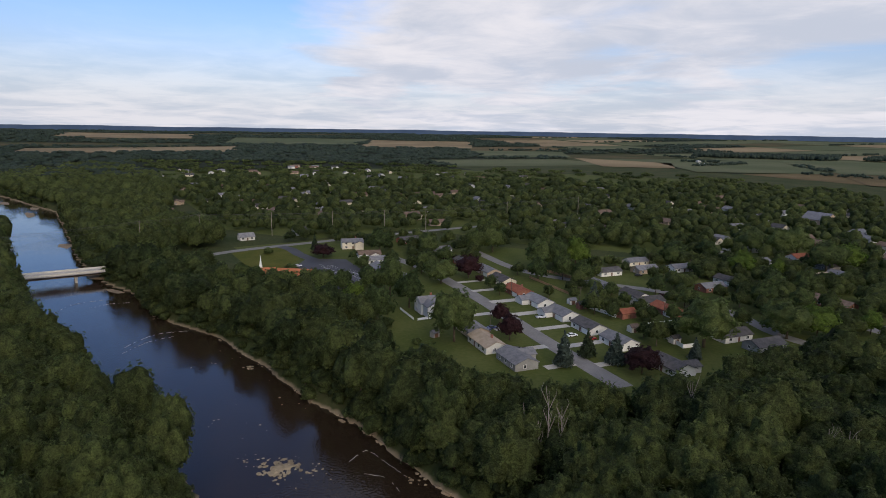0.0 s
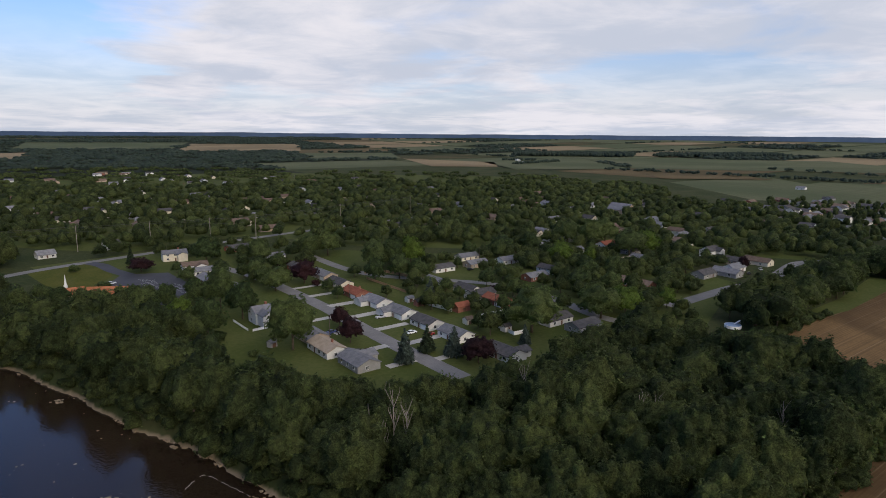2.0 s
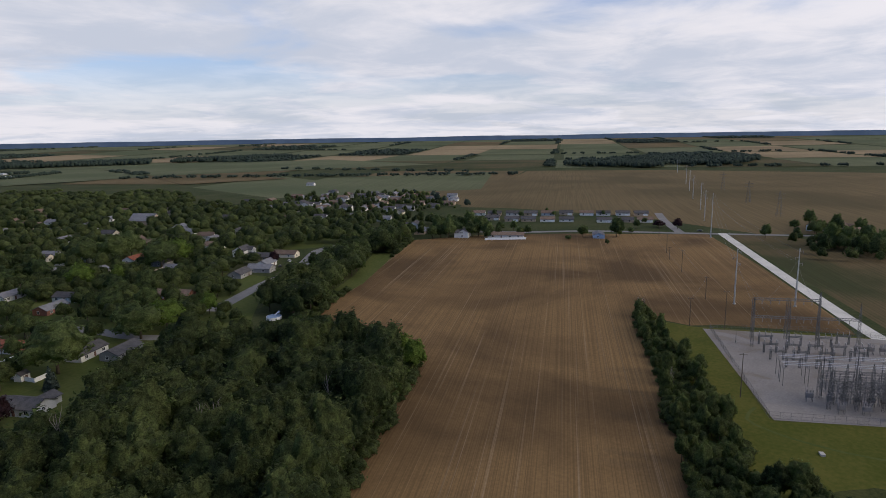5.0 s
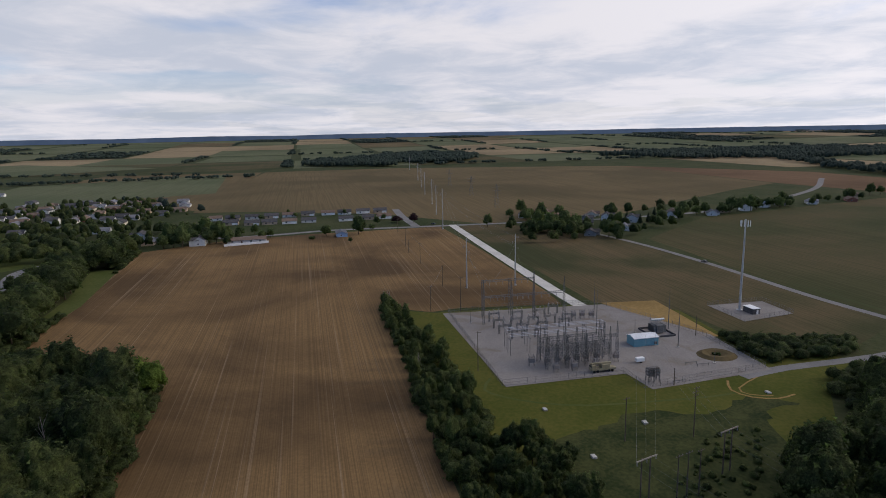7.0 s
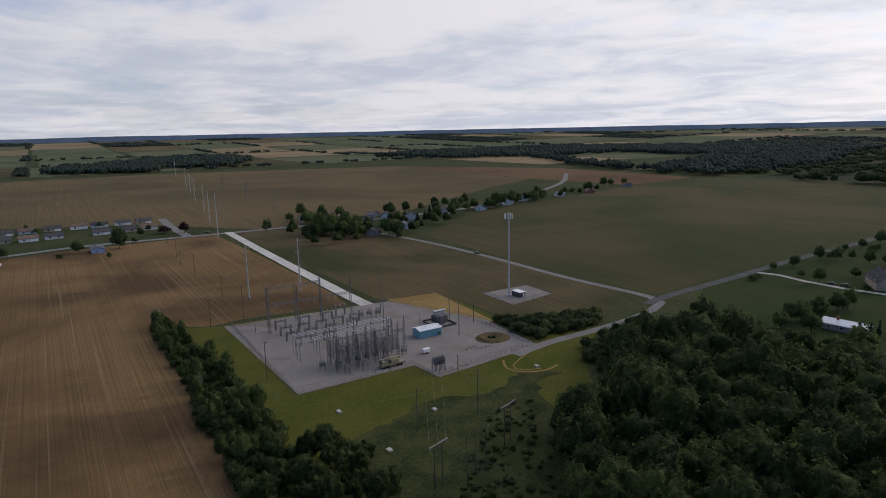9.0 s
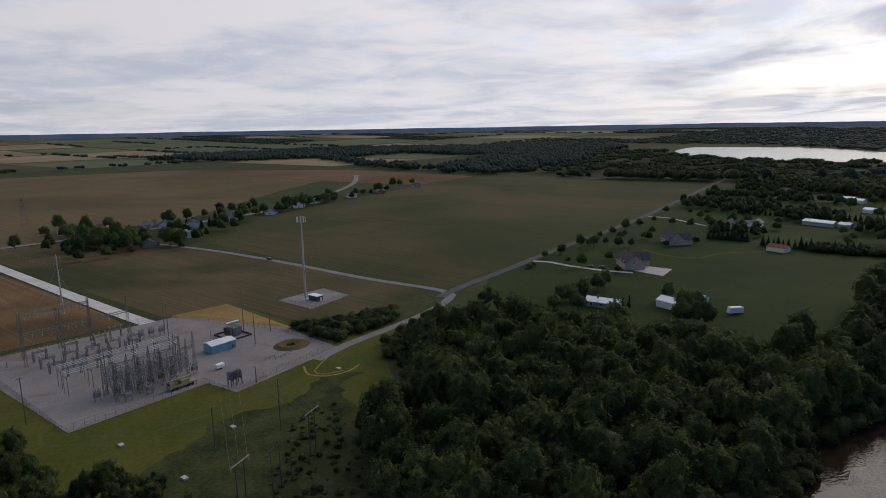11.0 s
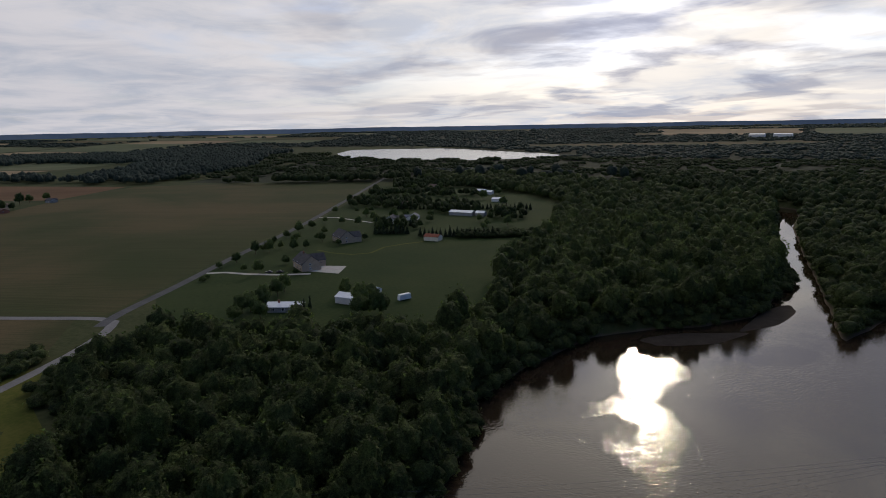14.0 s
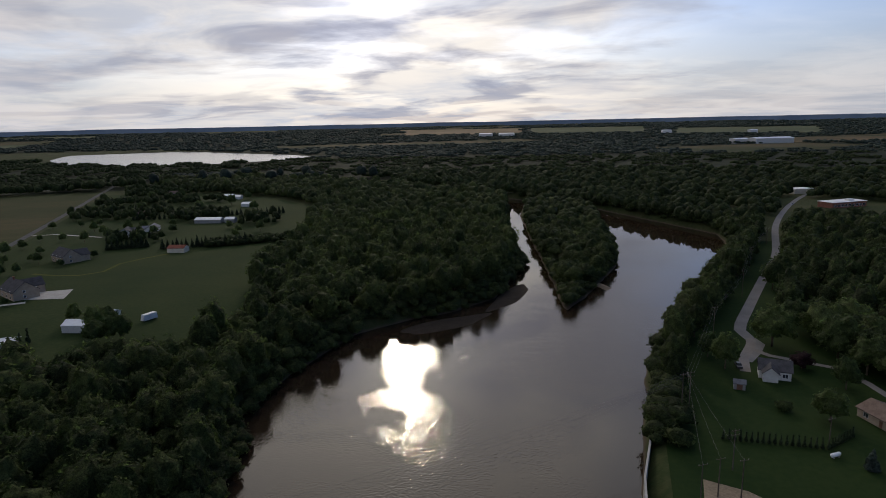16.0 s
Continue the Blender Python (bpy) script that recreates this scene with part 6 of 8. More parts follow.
for i, (x, y) in enumerate(MAIN):
    steel_pole(x, y, 36 if i == 6 else (28 if i == 7 else 30))
SIDE = (341, 19)
steel_pole(*SIDE, 29)
sp_ = []
for (a, b) in zip(MAIN, MAIN[1:]):
    ha, hb = (36 if a == (540, 94) else 30), (36 if b == (540, 94) else 28 if b == (332, 45) else 30)
    for k, z in ((-1.6, 2.4), (1.6, 5.4), (-1.6, 8.4)):
        sp_.append(((*off(a, k), ha - z), (*off(b, k), hb - z), 3.0))
for k, z in ((-1.6, 2.4), (1.6, 5.4), (-1.6, 8.4)):
    sp_.append(((*off(MAIN[6], k), 36 - z), (*off(SIDE, k), 29 - z), 2.5))
wires(sp_)
for x, y, h in [(287, 42, 17), (284, 56, 13), (455, 108, 14), (394, 84, 14), (335, 59, 12), (212, 25, 15), (430, 100, 9), (520, 130, 12)]:
    wood_pole(x, y, h, GA + 1.57, 1)
wires([((455, 108, 13.4), (394, 84, 13.4), 1), ((394, 84, 13.4), (335, 59, 11.4), 1), ((335, 59, 11.4), (284, 56, 12.4), 1)])
# old lattice towers far off in the field
def lattice(bm, x, y, z0, z1, w0, w1, r=0.05, bays=6):
    """A square lattice mast."""
    for i in range(bays):
        a, b = i / bays, (i + 1) / bays
        za, zb = z0 + (z1 - z0) * a, z0 + (z1 - z0) * b
        wa, wb = w0 + (w1 - w0) * a, w0 + (w1 - w0) * b
        c = [(-1, -1), (1, -1), (1, 1), (-1, 1)]
        for k in range(4):
            p, q = c[k], c[(k + 1) % 4]
            A0, B0 = (x + p[0] * wa / 2, y + p[1] * wa / 2, za), (x + p[0] * wb / 2, y + p[1] * wb / 2, zb)
            A1, B1 = (x + q[0] * wa / 2, y + q[1] * wa / 2, za), (x + q[0] * wb / 2, y + q[1] * wb / 2, zb)
            rod(bm, A0, B0, r, n=4)
            rod(bm, A0, B1, r * 0.6, n=3)
            rod(bm, B0, B1, r * 0.6, n=3)


for x, y in [(700, 60), (830, 105), (990, 160)]:
    ob = thing("lattice_tower", "thin grey lattice power tower in the field", "power tower", at(x, y, GA), "lattice towers")
    bm = bmesh.new()
    lattice(bm, 0, 0, 0, 26, 5, 0.8, 0.09, 7)
    part("mast", bm, M["steel"], ob)
    for z in (19, 23):
        bm = bmesh.new()
        rod(bm, (0, -5, z), (0, 5, z), 0.14, n=4)
        part("arm", bm, M["steel"], ob)

# county road line by the bridge
ROADP = [(-300, 320), (-214, 435), (-188, 477), (-136, 490), (-90, 502), (-49, 514), (-15, 522), (60, 590), (140, 650)]
for x, y in ROADP:
    wood_pole(x, y, 19, 0.9, 2, "tall grey wooden utility pole by the county road", "bark_pale")
wires([((a[0] + dx, a[1], 18.6 - dz), (b[0] + dx, b[1], 18.6 - dz), 1.0) for a, b in zip(ROADP, ROADP[1:]) for dx, dz in ((-1, 0), (1, 0), (0, 1.2), (0, 4))], "power wires along the county road")
for x, y in [(36, 318), (20, 250), (68, 300), (100, 272), (108, 268), (150, 372), (180, 300), (132, 392), (240, 330), (300, 470), (220, 520), (130, 560), (400, 560), (372, 580), (60, 640), (-60, 700)]:
    wood_pole(x, y, 10, GA, 1)

# river crossing: two-legged frames and single poles
def h_frame(x, y, h, turn):
    ob = thing("h_frame_pole", "two wooden poles joined by a pale crossbeam", "power pole", at(x, y, turn), "river crossing poles")
    for k in (-1.4, 1.4):
        bm = bmesh.new()
        rod(bm, (k, 0, -0.3), (k, 0, h), 0.2, 0.14, 7)
        part("pole", bm, M["wood_pole"], ob)
    bm = bmesh.new()
    box(bm, 0, 0.2, h - 0.5, 6.6, 0.2, 0.28)
    part("crossbeam", bm, M["bark_pale"], ob)
    for k in (-3, 0, 3):
        bm = bmesh.new()
        rod(bm, (k, 0.2, h - 0.5), (k, 0.2, h - 1.4), 0.1, n=6)
        part("insulator", bm, M["porcelain"], ob)


CROSS = math.atan2(150, 180) + math.pi / 2
H1, H2 = (136, -22), (153, -44)
h_frame(*H1, 12, CROSS)
h_frame(*H2, 12, CROSS)
for x, y, h in [(136, -29, 13), (140, -32, 12), (141.5, -35, 12), (166, -21, 13), (171, -40, 15)]:
    wood_pole(x, y, h, CROSS, 3 if h == 15 else 1)
for x, y, h, a in [(-44, -181, 12, 2), (-41, -177, 13, 1), (-68, -249, 12, 2), (-118, -369, 12, 2), (-36, -133, 10, 1), (-40.5, -136, 10, 1), (-45.5, -136, 10, 1), (-47, -148, 11, 2), (-74, -161, 9, 1), (-150, -440, 12, 1), (-95, -305, 12, 1)]:
    wood_pole(x, y, h, 0.4, a)
cw = []
for f, g in ((H1, (-43, -181)), (H2, (-41, -177))):
    for k in (-3, 0, 3):
        a = (f[0] + math.cos(CROSS) * k, f[1] + math.sin(CROSS) * k, 10.6)
        cw.append((a, (g[0] + math.cos(CROSS) * k * 0.4, g[1] + math.sin(CROSS) * k * 0.4, 11.6), 5.0))
        cw.append((a, (230 + k, -35 + k, 12), 1.5))
for p in ((-36, -133), (-40.5, -136), (-45.5, -136)):
    cw.append(((-43, -181, 11.7), (*p, 9.7), 0.6))
for p, q in (((-44, -181), (-68, -249)), ((-68, -249), (-95, -305)), ((-95, -305), (-118, -369)), ((-118, -369), (-150, -440))):
    for dx in (-1, 0, 1):
        cw.append(((p[0] + dx, p[1], 11.6), (q[0] + dx, q[1], 11.6), 0.8))
wires(cw, "bare wires crossing the river", 0.018)

# ---- mast with antennas ----
tw = thing("antenna_mast", "tall pale grey monopole mast with antenna panels at its top", "mast", at(303, -88, GA))
bm = bmesh.new()
rod(bm, (0, 0, 0), (0, 0, 43), 0.6, 0.3, 12)
rod(bm, (0, 0, 0), (0, 0, 0.4), 1.3, 1.3, 12)
part("pole", bm, M["steel_bright"], tw)
for i in range(3):
    a, b = i * 2.094, (i + 1) * 2.094
    for z in (40.2, 41.8):
        bm = bmesh.new()
        rod(bm, (2.0 * math.cos(a), 2.0 * math.sin(a), z), (2.0 * math.cos(b), 2.0 * math.sin(b), z), 0.06, n=4)
        part("rail", bm, M["steel"], tw)
        bm = bmesh.new()
        rod(bm, (0, 0, z), (2.0 * math.cos(a), 2.0 * math.sin(a), z), 0.06, n=4)
        part("bracket", bm, M["steel"], tw)
for i in range(9):
    a = i * 0.698 + 0.2
    bm = bmesh.new()
    box(bm, 0, 0, 0, 0.2, 0.4, 2.6)
    o = part("antenna", bm, M["white_paint"], tw, "white panel antenna")
    o.matrix_basis = at(2.1 * math.cos(a), 2.1 * math.sin(a), a, 39.8)
cab = thing("equipment_shelter", "small dark brick equipment hut with a white roof", "hut", at(299, -92, GA))
bm = bmesh.new()
box(bm, 0, 0, 0, 6.5, 3.6, 2.7)
part("wall", bm, ROOFS["dark"], cab)
bm = bmesh.new()
box(bm, 0, 0, 2.7, 7.0, 4.0, 0.2)
part("roof", bm, M["white_paint"], cab)
bm = bmesh.new()
box(bm, -3.28, -0.6, 0.05, 0.06, 1.0, 2.0)
part("door", bm, M["white_paint"], cab)


def chain_fence(pts, h, label, step=3.0):
    """Steel posts with rails and thin wires."""
    ob = thing("chain_link_fence", label, "fence", None, "steel fences")
    bm = bmesh.new()
    rod(bm, (0, 0, 0), (0, 0, h), 0.05, n=5)
    pm = bpy.data.meshes.new("post")
    bm.to_mesh(pm)
    bm.free()
    pm.materials.append(M["steel"])
    for a, b in zip(pts, pts[1:]):
        a, b = Vector((*a, 0.1)), Vector((*b, 0.1))
        n = max(1, round((b - a).length / step))
        for i in range(n):
            q = a.lerp(b, i / n)
            o = new("post", pm)
            o.parent, o.matrix_basis = ob, at(q.x, q.y, 0, 0.1)
        bm = bmesh.new()
        for z in (0.15, h * 0.5, h - 0.05):
            rod(bm, a + Vector((0, 0, z)), b + Vector((0, 0, z)), 0.03, n=4)
        L_ = (b - a).length
        for i in range(int(L_ / 0.6)):
            p, q = a.lerp(b, i * 0.6 / L_), a.lerp(b, min(1, (i * 0.6 + 1.2) / L_))
            rod(bm, p + Vector((0, 0, 0.1)), q + Vector((0, 0, h)), 0.008, n=3)
            rod(bm, p + Vector((0, 0, h)), q + Vector((0, 0, 0.1)), 0.008, n=3)
        part("mesh_panel", bm, M["steel"], ob)


chain_fence([(309, -75), (284, -85), (299, -110), (320, -103), (309, -75)], 2.2, "steel mesh fence round the mast's gravel pad")

# ---- substation ----
SO = Vector((199, 14, 0.15))


def sub(a, b, z=0.0):
    """A place in the yard: a metres in from the front, b metres along it."""
    return (SO.x + a * U_[0] - b * V_[0], SO.y + a * U_[1] - b * V_[1], SO.z + z)


def sub_at(a, b):
    p = sub(a, b)
    return at(p[0], p[1], GA - math.pi / 2, p[2])     # local x runs along the front, local y inwards


chain_fence([sub(90, 1)[:2], sub(1, -1)[:2], sub(0.5, 43.5)[:2], sub(-13, 44)[:2], sub(-8, 94)[:2], sub(30, 95)[:2], sub(84, 77)[:2], sub(92, 40)[:2], sub(90, 1)[:2]], 2.3,
            "galvanised steel mesh fence round the substation yard")


def truss(bm, p, q, w, r=0.05):
    """A lattice beam between two places."""
    p, q = Vector(p), Vector(q)
    d = (q - p).normalized()
    s = d.cross((0, 0, 1)).normalized() * w / 2
    up_ = Vector((0, 0, w / 2))
    n = max(2, round((q - p).length / (w * 1.4)))
    corners = (s + up_, s - up_, -s - up_, -s + up_)
    for c in corners:
        rod(bm, p + c, q + c, r, n=4)
    for i in range(n):
        a, b = p.lerp(q, i / n), p.lerp(q, (i + 1) / n)
        for k in range(4):
            rod(bm, a + corners[k], b + corners[(k + 1) % 4], r * 0.6, n=3)


def insulator(bm, x, y, z, h, r=0.13):
    rod(bm, (x, y, z), (x, y, z + h), r * 0.5, n=6)
    for k in range(4):
        rod(bm, (x, y, z + h * (k + 0.4) / 4), (x, y, z + h * (k + 0.75) / 4), r, r * 0.6, 6)


def gantry(m, cols, depth_rows, h, peaks, beams, label, hung=(0.25, 0.5, 0.75)):
    """Lattice columns joined by lattice beams."""
    ob = thing("steel_gantry", label, "gantry", m, "gantries")
    for j, y in enumerate(depth_rows):
        for i, x in enumerate(cols):
            bm = bmesh.new()
            pk = peaks[i % len(peaks)]
            lattice(bm, x, y, 0, h, 0.9, 0.7, 0.055, 7)
            if pk:
                lattice(bm, x, y, h, h + pk, 0.7, 0.08, 0.05, 3)
            part("column", bm, M["steel"], ob)
        for z in beams:
            for a, b in zip(cols, cols[1:]):
                bm = bmesh.new()
                truss(bm, (a, y, z), (b, y, z), 0.8, 0.07)
                part("beam", bm, M["steel"], ob)
                for k in hung:
                    bm = bmesh.new()
                    insulator(bm, a + (b - a) * k, y, z - 2.1, 1.7, 0.2)
                    part("insulator", bm, M["porcelain"], ob)
    if len(depth_rows) > 1:
        for x in cols:
            for z in beams[:3]:
                bm = bmesh.new()
                truss(bm, (x, depth_rows[0], z), (x, depth_rows[-1], z), 0.6, 0.05)
                part("beam", bm, M["steel"], ob)
    return ob


gantry(sub_at(68, 12), [0, 13, 23.5, 38], [0], 13.5, [7, 6, 7.5, 6], [12.6], "tall grey steel gantry of lattice columns and crossbeams")
gantry(sub_at(80, 15), [0, 13, 25], [0], 17.5, [0, 0, 3], [16.8], "tall grey steel line gantry behind")
gantry(sub_at(10.3, 18.6), [0, 3.9, 7.8, 11.6, 15.3, 18.9, 24.5], [0, 8.5], 9.5, [3.0, 0, 2.5, 0, 3, 0, 5], [4.3, 5.7, 7.3, 9.0], "dense grey steel bus structure of lattice columns", (0.5,))
gantry(sub_at(17, 44), [0, 5.5], [0], 9, [5, 5], [8.4], "short lattice steel gantry beside the hut")


def portal(m, label="steel disconnect switch on a two-legged frame"):
    ob = thing("switch_frame", label, "switchgear", m, "switch frames")
    for k in (-2.2, 2.2):
        bm = bmesh.new()
        lattice(bm, k, 0, 0, 3.4, 0.5, 0.5, 0.07, 3)
        part("leg", bm, M["steel"], ob)
    bm = bmesh.new()
    truss(bm, (-2.9, 0, 3.6), (2.9, 0, 3.6), 0.5, 0.07)
    part("beam", bm, M["steel"], ob)
    for k in (-2.2, 0, 2.2):
        for q in (-0.7, 0.7):
            bm = bmesh.new()
            insulator(bm, k, q * 0.3, 3.8, 1.3)
            part("insulator", bm, M["porcelain"], ob)
        bm = bmesh.new()
        rod(bm, (k, -0.9, 5.15), (k, 0.9, 5.3), 0.05, n=4)
        part("blade", bm, M["steel_bright"], ob)
    return ob


pt = portal(sub_at(62, 17))
for a, b in [(62, 25), (62, 33), (62, 41), (62, 49), (72, 18), (72, 29), (72, 40), (54, 17), (54, 25), (54, 34), (46, 20), (46, 30), (76, 48), (56, 45)]:
    copy_thing(pt, sub_at(a, b))


def breaker(m, label="grey circuit breaker tank on steel legs with bushings"):
    ob = thing("circuit_breaker", label, "switchgear", m, "circuit breakers")
    bm = bmesh.new()
    for x in (-0.9, 0.9):
        for y in (-0.5, 0.5):
            rod(bm, (x, y, 0), (x, y, 1.5), 0.07, n=4)
    part("stand", bm, M["steel"], ob)
    bm = bmesh.new()
    box(bm, 0, 0, 1.4, 2.2, 1.3, 1.5)
    bmesh.ops.bevel(bm, geom=bm.edges[:], offset=0.12, segments=1, affect="EDGES")
    part("tank", bm, M["gravel"], ob)
    for k in (-0.8, 0, 0.8):
        for q in (-1, 1):
            bm = bmesh.new()
            rod(bm, (k, q * 0.4, 2.9), (k * 1.2, q * 0.8, 4.3), 0.13, 0.07, 6)
            part("bushing", bm, M["porcelain"], ob)
    return ob


bk = breaker(sub_at(65, 53.4))
for a, b in [(65, 57.6), (64, 61.6), (14.5, 20.5), (14.5, 24.4), (14.5, 28.3), (14.5, 32), (14.5, 35.7), (14.5, 40), (12, 46.5), (16, 15), (7.5, 21), (7.5, 28), (7, 36)]:
    copy_thing(bk, sub_at(a, b))
for a0, lo, hi in ((37, 12, 54), (29.5, 11, 50)):
    ob = thing("bus_run", "bright aluminium bus tubes on slender supports", "busbar", sub_at(a0, lo), "bus runs")
    for q in (-1.6, 0, 1.6):
        bm = bmesh.new()
        rod(bm, (0, q, 7.6), (hi - lo, q, 7.6), 0.085, n=6)
        part("tube", bm, M["steel_bright"], ob, "bright aluminium tube")
    for i in range(6):
        x = (hi - lo) * i / 5
        bm = bmesh.new()
        rod(bm, (x, -1.6, 0), (x, -1.6, 6.2), 0.09, n=5)
        rod(bm, (x, 1.6, 0), (x, 1.6, 6.2), 0.09, n=5)
        box(bm, x, 0, 6.1, 0.2, 3.8, 0.2)
        part("support", bm, M["steel"], ob)
        for q in (-1.6, 0, 1.6):
            bm = bmesh.new()
            insulator(bm, x, q, 6.3, 1.2)
            part("insulator", bm, M["porcelain"], ob)


def mast(a, b, h, r=0.16, mat="steel", label="slender grey steel lightning mast"):
    ob = thing("lightning_mast", label, "mast", sub_at(a, b), "yard masts")
    bm = bmesh.new()
    rod(bm, (0, 0, 0), (0, 0, h * 0.7), r, r * 0.7, 7)
    rod(bm, (0, 0, h * 0.7), (0, 0, h), r * 0.4, r * 0.15, 5)
    part("shaft", bm, M[mat], ob)
    bm = bmesh.new()
    box(bm, 0, 0, 0, 0.8, 0.8, 0.3)
    part("footing", bm, M["concrete"], ob)


for a, b, h in [(20, 20, 19), (26, 32.4, 20), (42, 53.4, 20), (39.5, 85.3, 19), (19.7, 77.2, 17), (66, 64, 17), (0.8, 79.8, 6), (72.6, 7.2, 5), (40, 70, 6)]:
    mast(a, b, h, 0.2 if h > 15 else 0.12)
wood_pole(*sub(30, 92)[:2], 9, 0, 0, "plain brown wooden pole at the yard's edge")
wood_pole(*sub(-13, 54.6)[:2], 6, 0, 1)
wires([(sub(68, b, 12), sub(33, b, 8.2), 1.0) for b in (16, 20, 28, 32, 40, 45)] + [(sub(29, b, 8.2), sub(18, b, 9.2), 0.6) for b in (20, 26, 32, 38, 44)]
      + [(sub(80, b, 16.5), (*SIDE, 24 - i * 2), 1.5) for i, b in enumerate((20, 30, 38))] + [(sub(68, b, 12.5), (332, 45, 22 - i * 2), 1.5) for i, b in enumerate((14, 18, 22))], "bare conductors over the substation", 0.03)

M["teal"] = grainy("teal_sheet_metal", (0.10, 0.24, 0.30), (0.14, 0.31, 0.37), 0.3, 3.0, 0.5)
hut = thing("control_building", "turquoise sheet-metal control building with a white roof", "building", sub_at(27, 66))
bw, brf = bmesh.new(), bmesh.new()
gable(bw, brf, 10.5, 6.0, 3.2, 0.7, over=0.25)
part("wall", bw, M["teal"], hut)
part("roof", brf, ROOFS["metal"], hut)
for x in (-3.2, 2.6):
    bm = bmesh.new()
    box(bm, x, -3.04, 0.05, 1.0, 0.07, 2.1)
    part("door", bm, M["teal"], hut)
bm = bmesh.new()
box(bm, 3.9, -3.3, 0.6, 0.9, 0.6, 1.0)
part("air_conditioner", bm, M["steel"], hut)

tf = thing("power_transformer", "large grey power transformer with radiators inside a kerb", "transformer", sub_at(38, 79))
bm = bmesh.new()
for x, y, sx, sy in ((0, -6, 10, 0.4), (0, 6, 10, 0.4), (-5, 0, 0.4, 12), (5, 0, 0.4, 12)):
    box(bm, x, y, 0, sx, sy, 0.7)
part("kerb", bm, ROOFS["dark"], tf)
bm = bmesh.new()
box(bm, 0, 0, 0.3, 3.2, 5.2, 3.6)
bmesh.ops.bevel(bm, geom=bm.edges[:], offset=0.15, segments=1, affect="EDGES")
part("tank", bm, M["steel"], tf)
for i in range(10):
    for sx in (-1, 1):
        bm = bmesh.new()
        box(bm, sx * 2.3, -2.3 + i * 0.5, 0.7, 1.1, 0.16, 3.0)
        part("radiator", bm, M["steel"], tf)
bm = bmesh.new()
rod(bm, (-2.2, 1.2, 5.2), (3.8, 1.2, 5.2), 0.55, n=12)
part("conservator", bm, M["steel_bright"], tf)
for k in (-1.2, 0, 1.2):
    for q, h in ((-1.4, 2.4), (-0.2, 1.5)):
        bm = bmesh.new()
        insulator(bm, k * 0.8, q, 3.9, h, 0.2)
        part("bushing", bm, M["porcelain"], tf)

cg = thing("capacitor_rack", "steel rack holding stacked grey capacitors", "switchgear", sub_at(-8.5, 49.3))
for x in (-2, 0, 2):
    for y in (-1, 1):
        bm = bmesh.new()
        lattice(bm, x, y, 0, 4.6, 0.3, 0.3, 0.04, 4)
        part("leg", bm, M["steel"], cg)
for z in (2.2, 3.3, 4.4):
    for y in (-1, 1):
        bm = bmesh.new()
        box(bm, 0, y, z, 4.4, 0.15, 0.15)
        part("shelf", bm, M["steel"], cg)
    for i in range(7):
        bm = bmesh.new()
        box(bm, -1.8 + 0.6 * i, 0, z + 0.1, 0.35, 1.6, 0.7)
        part("capacitor", bm, M["gravel"], cg)

M["crane_paint"] = grainy("crane_paint", (0.20, 0.17, 0.10), (0.34, 0.29, 0.18), 0.5, 4.0, 0.5)
cr = thing("crane_truck", "cream mobile crane truck with its boom lowered", "truck", sub_at(4.4, 37.3))
bm = bmesh.new()
box(bm, 0, 0, 0.8, 9.5, 2.4, 0.7)
part("chassis", bm, M["crane_paint"], cr)
bm = bmesh.new()
hexa(bm, [(-4.7, -1.2, 1.4), (-3.0, -1.2, 1.4), (-3.0, 1.2, 1.4), (-4.7, 1.2, 1.4), (-4.4, -1.1, 2.9), (-3.0, -1.1, 2.9), (-3.0, 1.1, 2.9), (-4.4, 1.1, 2.9)])
part("cab", bm, M["crane_paint"], cr)
bm = bmesh.new()
box(bm, -4.62, 0, 2.0, 0.06, 1.9, 0.6)
part("windscreen", bm, M["glass"], cr)
bm = bmesh.new()
box(bm, 0.8, 0, 1.5, 3.2, 2.2, 1.3)
part("turret", bm, M["crane_paint"], cr)
bm = bmesh.new()
hexa(bm, [(-4.4, -0.35, 2.9), (3.2, -0.4, 2.7), (3.2, 0.4, 2.7), (-4.4, 0.35, 2.9), (-4.4, -0.35, 3.4), (3.2, -0.4, 3.4), (3.2, 0.4, 3.4), (-4.4, 0.35, 3.4)])
part("boom", bm, M["crane_paint"], cr)
for x in (-3.6, -2.3, 2.0, 3.3):
    for s in (-1, 1):
        bm = bmesh.new()
        rod(bm, (x, s * 0.8, 0.52), (x, s * 1.22, 0.52), 0.52, n=12)
        part("wheel", bm, M["tyre"], cr)
gb = thing("generator", "small cream generator trailer", "generator", sub_at(8.6, 54.3))
bm = bmesh.new()
box(bm, 0, 0, 0.5, 3.2, 1.6, 1.5)
bmesh.ops.bevel(bm, geom=bm.edges[:], offset=0.15, segments=1, affect="EDGES")
part("body", bm, M["white_paint"], gb)
for s in (-0.8, 0.8):
    bm = bmesh.new()
    rod(bm, (0, s, 0.35), (0, s * 1.15, 0.35), 0.35, n=10)
    part("wheel", bm, M["tyre"], gb)
# drain pit with an earth rim
pit = thing("drainage_pit", "round earth-rimmed drain pit with weeds in the middle", "pit", sub_at(8, 86))
bm = bmesh.new()
prof = [(7.5, 0.0), (5.5, 0.9), (4.0, 0.7), (2.6, 0.15), (0.6, 0.05)]
rings = [[bm.verts.new((math.cos(t) * r, math.sin(t) * r * 0.9, z)) for t in (i * math.pi / 12 for i in range(24))] for r, z in prof]
for r0, r1 in zip(rings, rings[1:]):
    for i in range(24):
        bm.faces.new((r0[i], r0[(i + 1) % 24], r1[(i + 1) % 24], r1[i]))
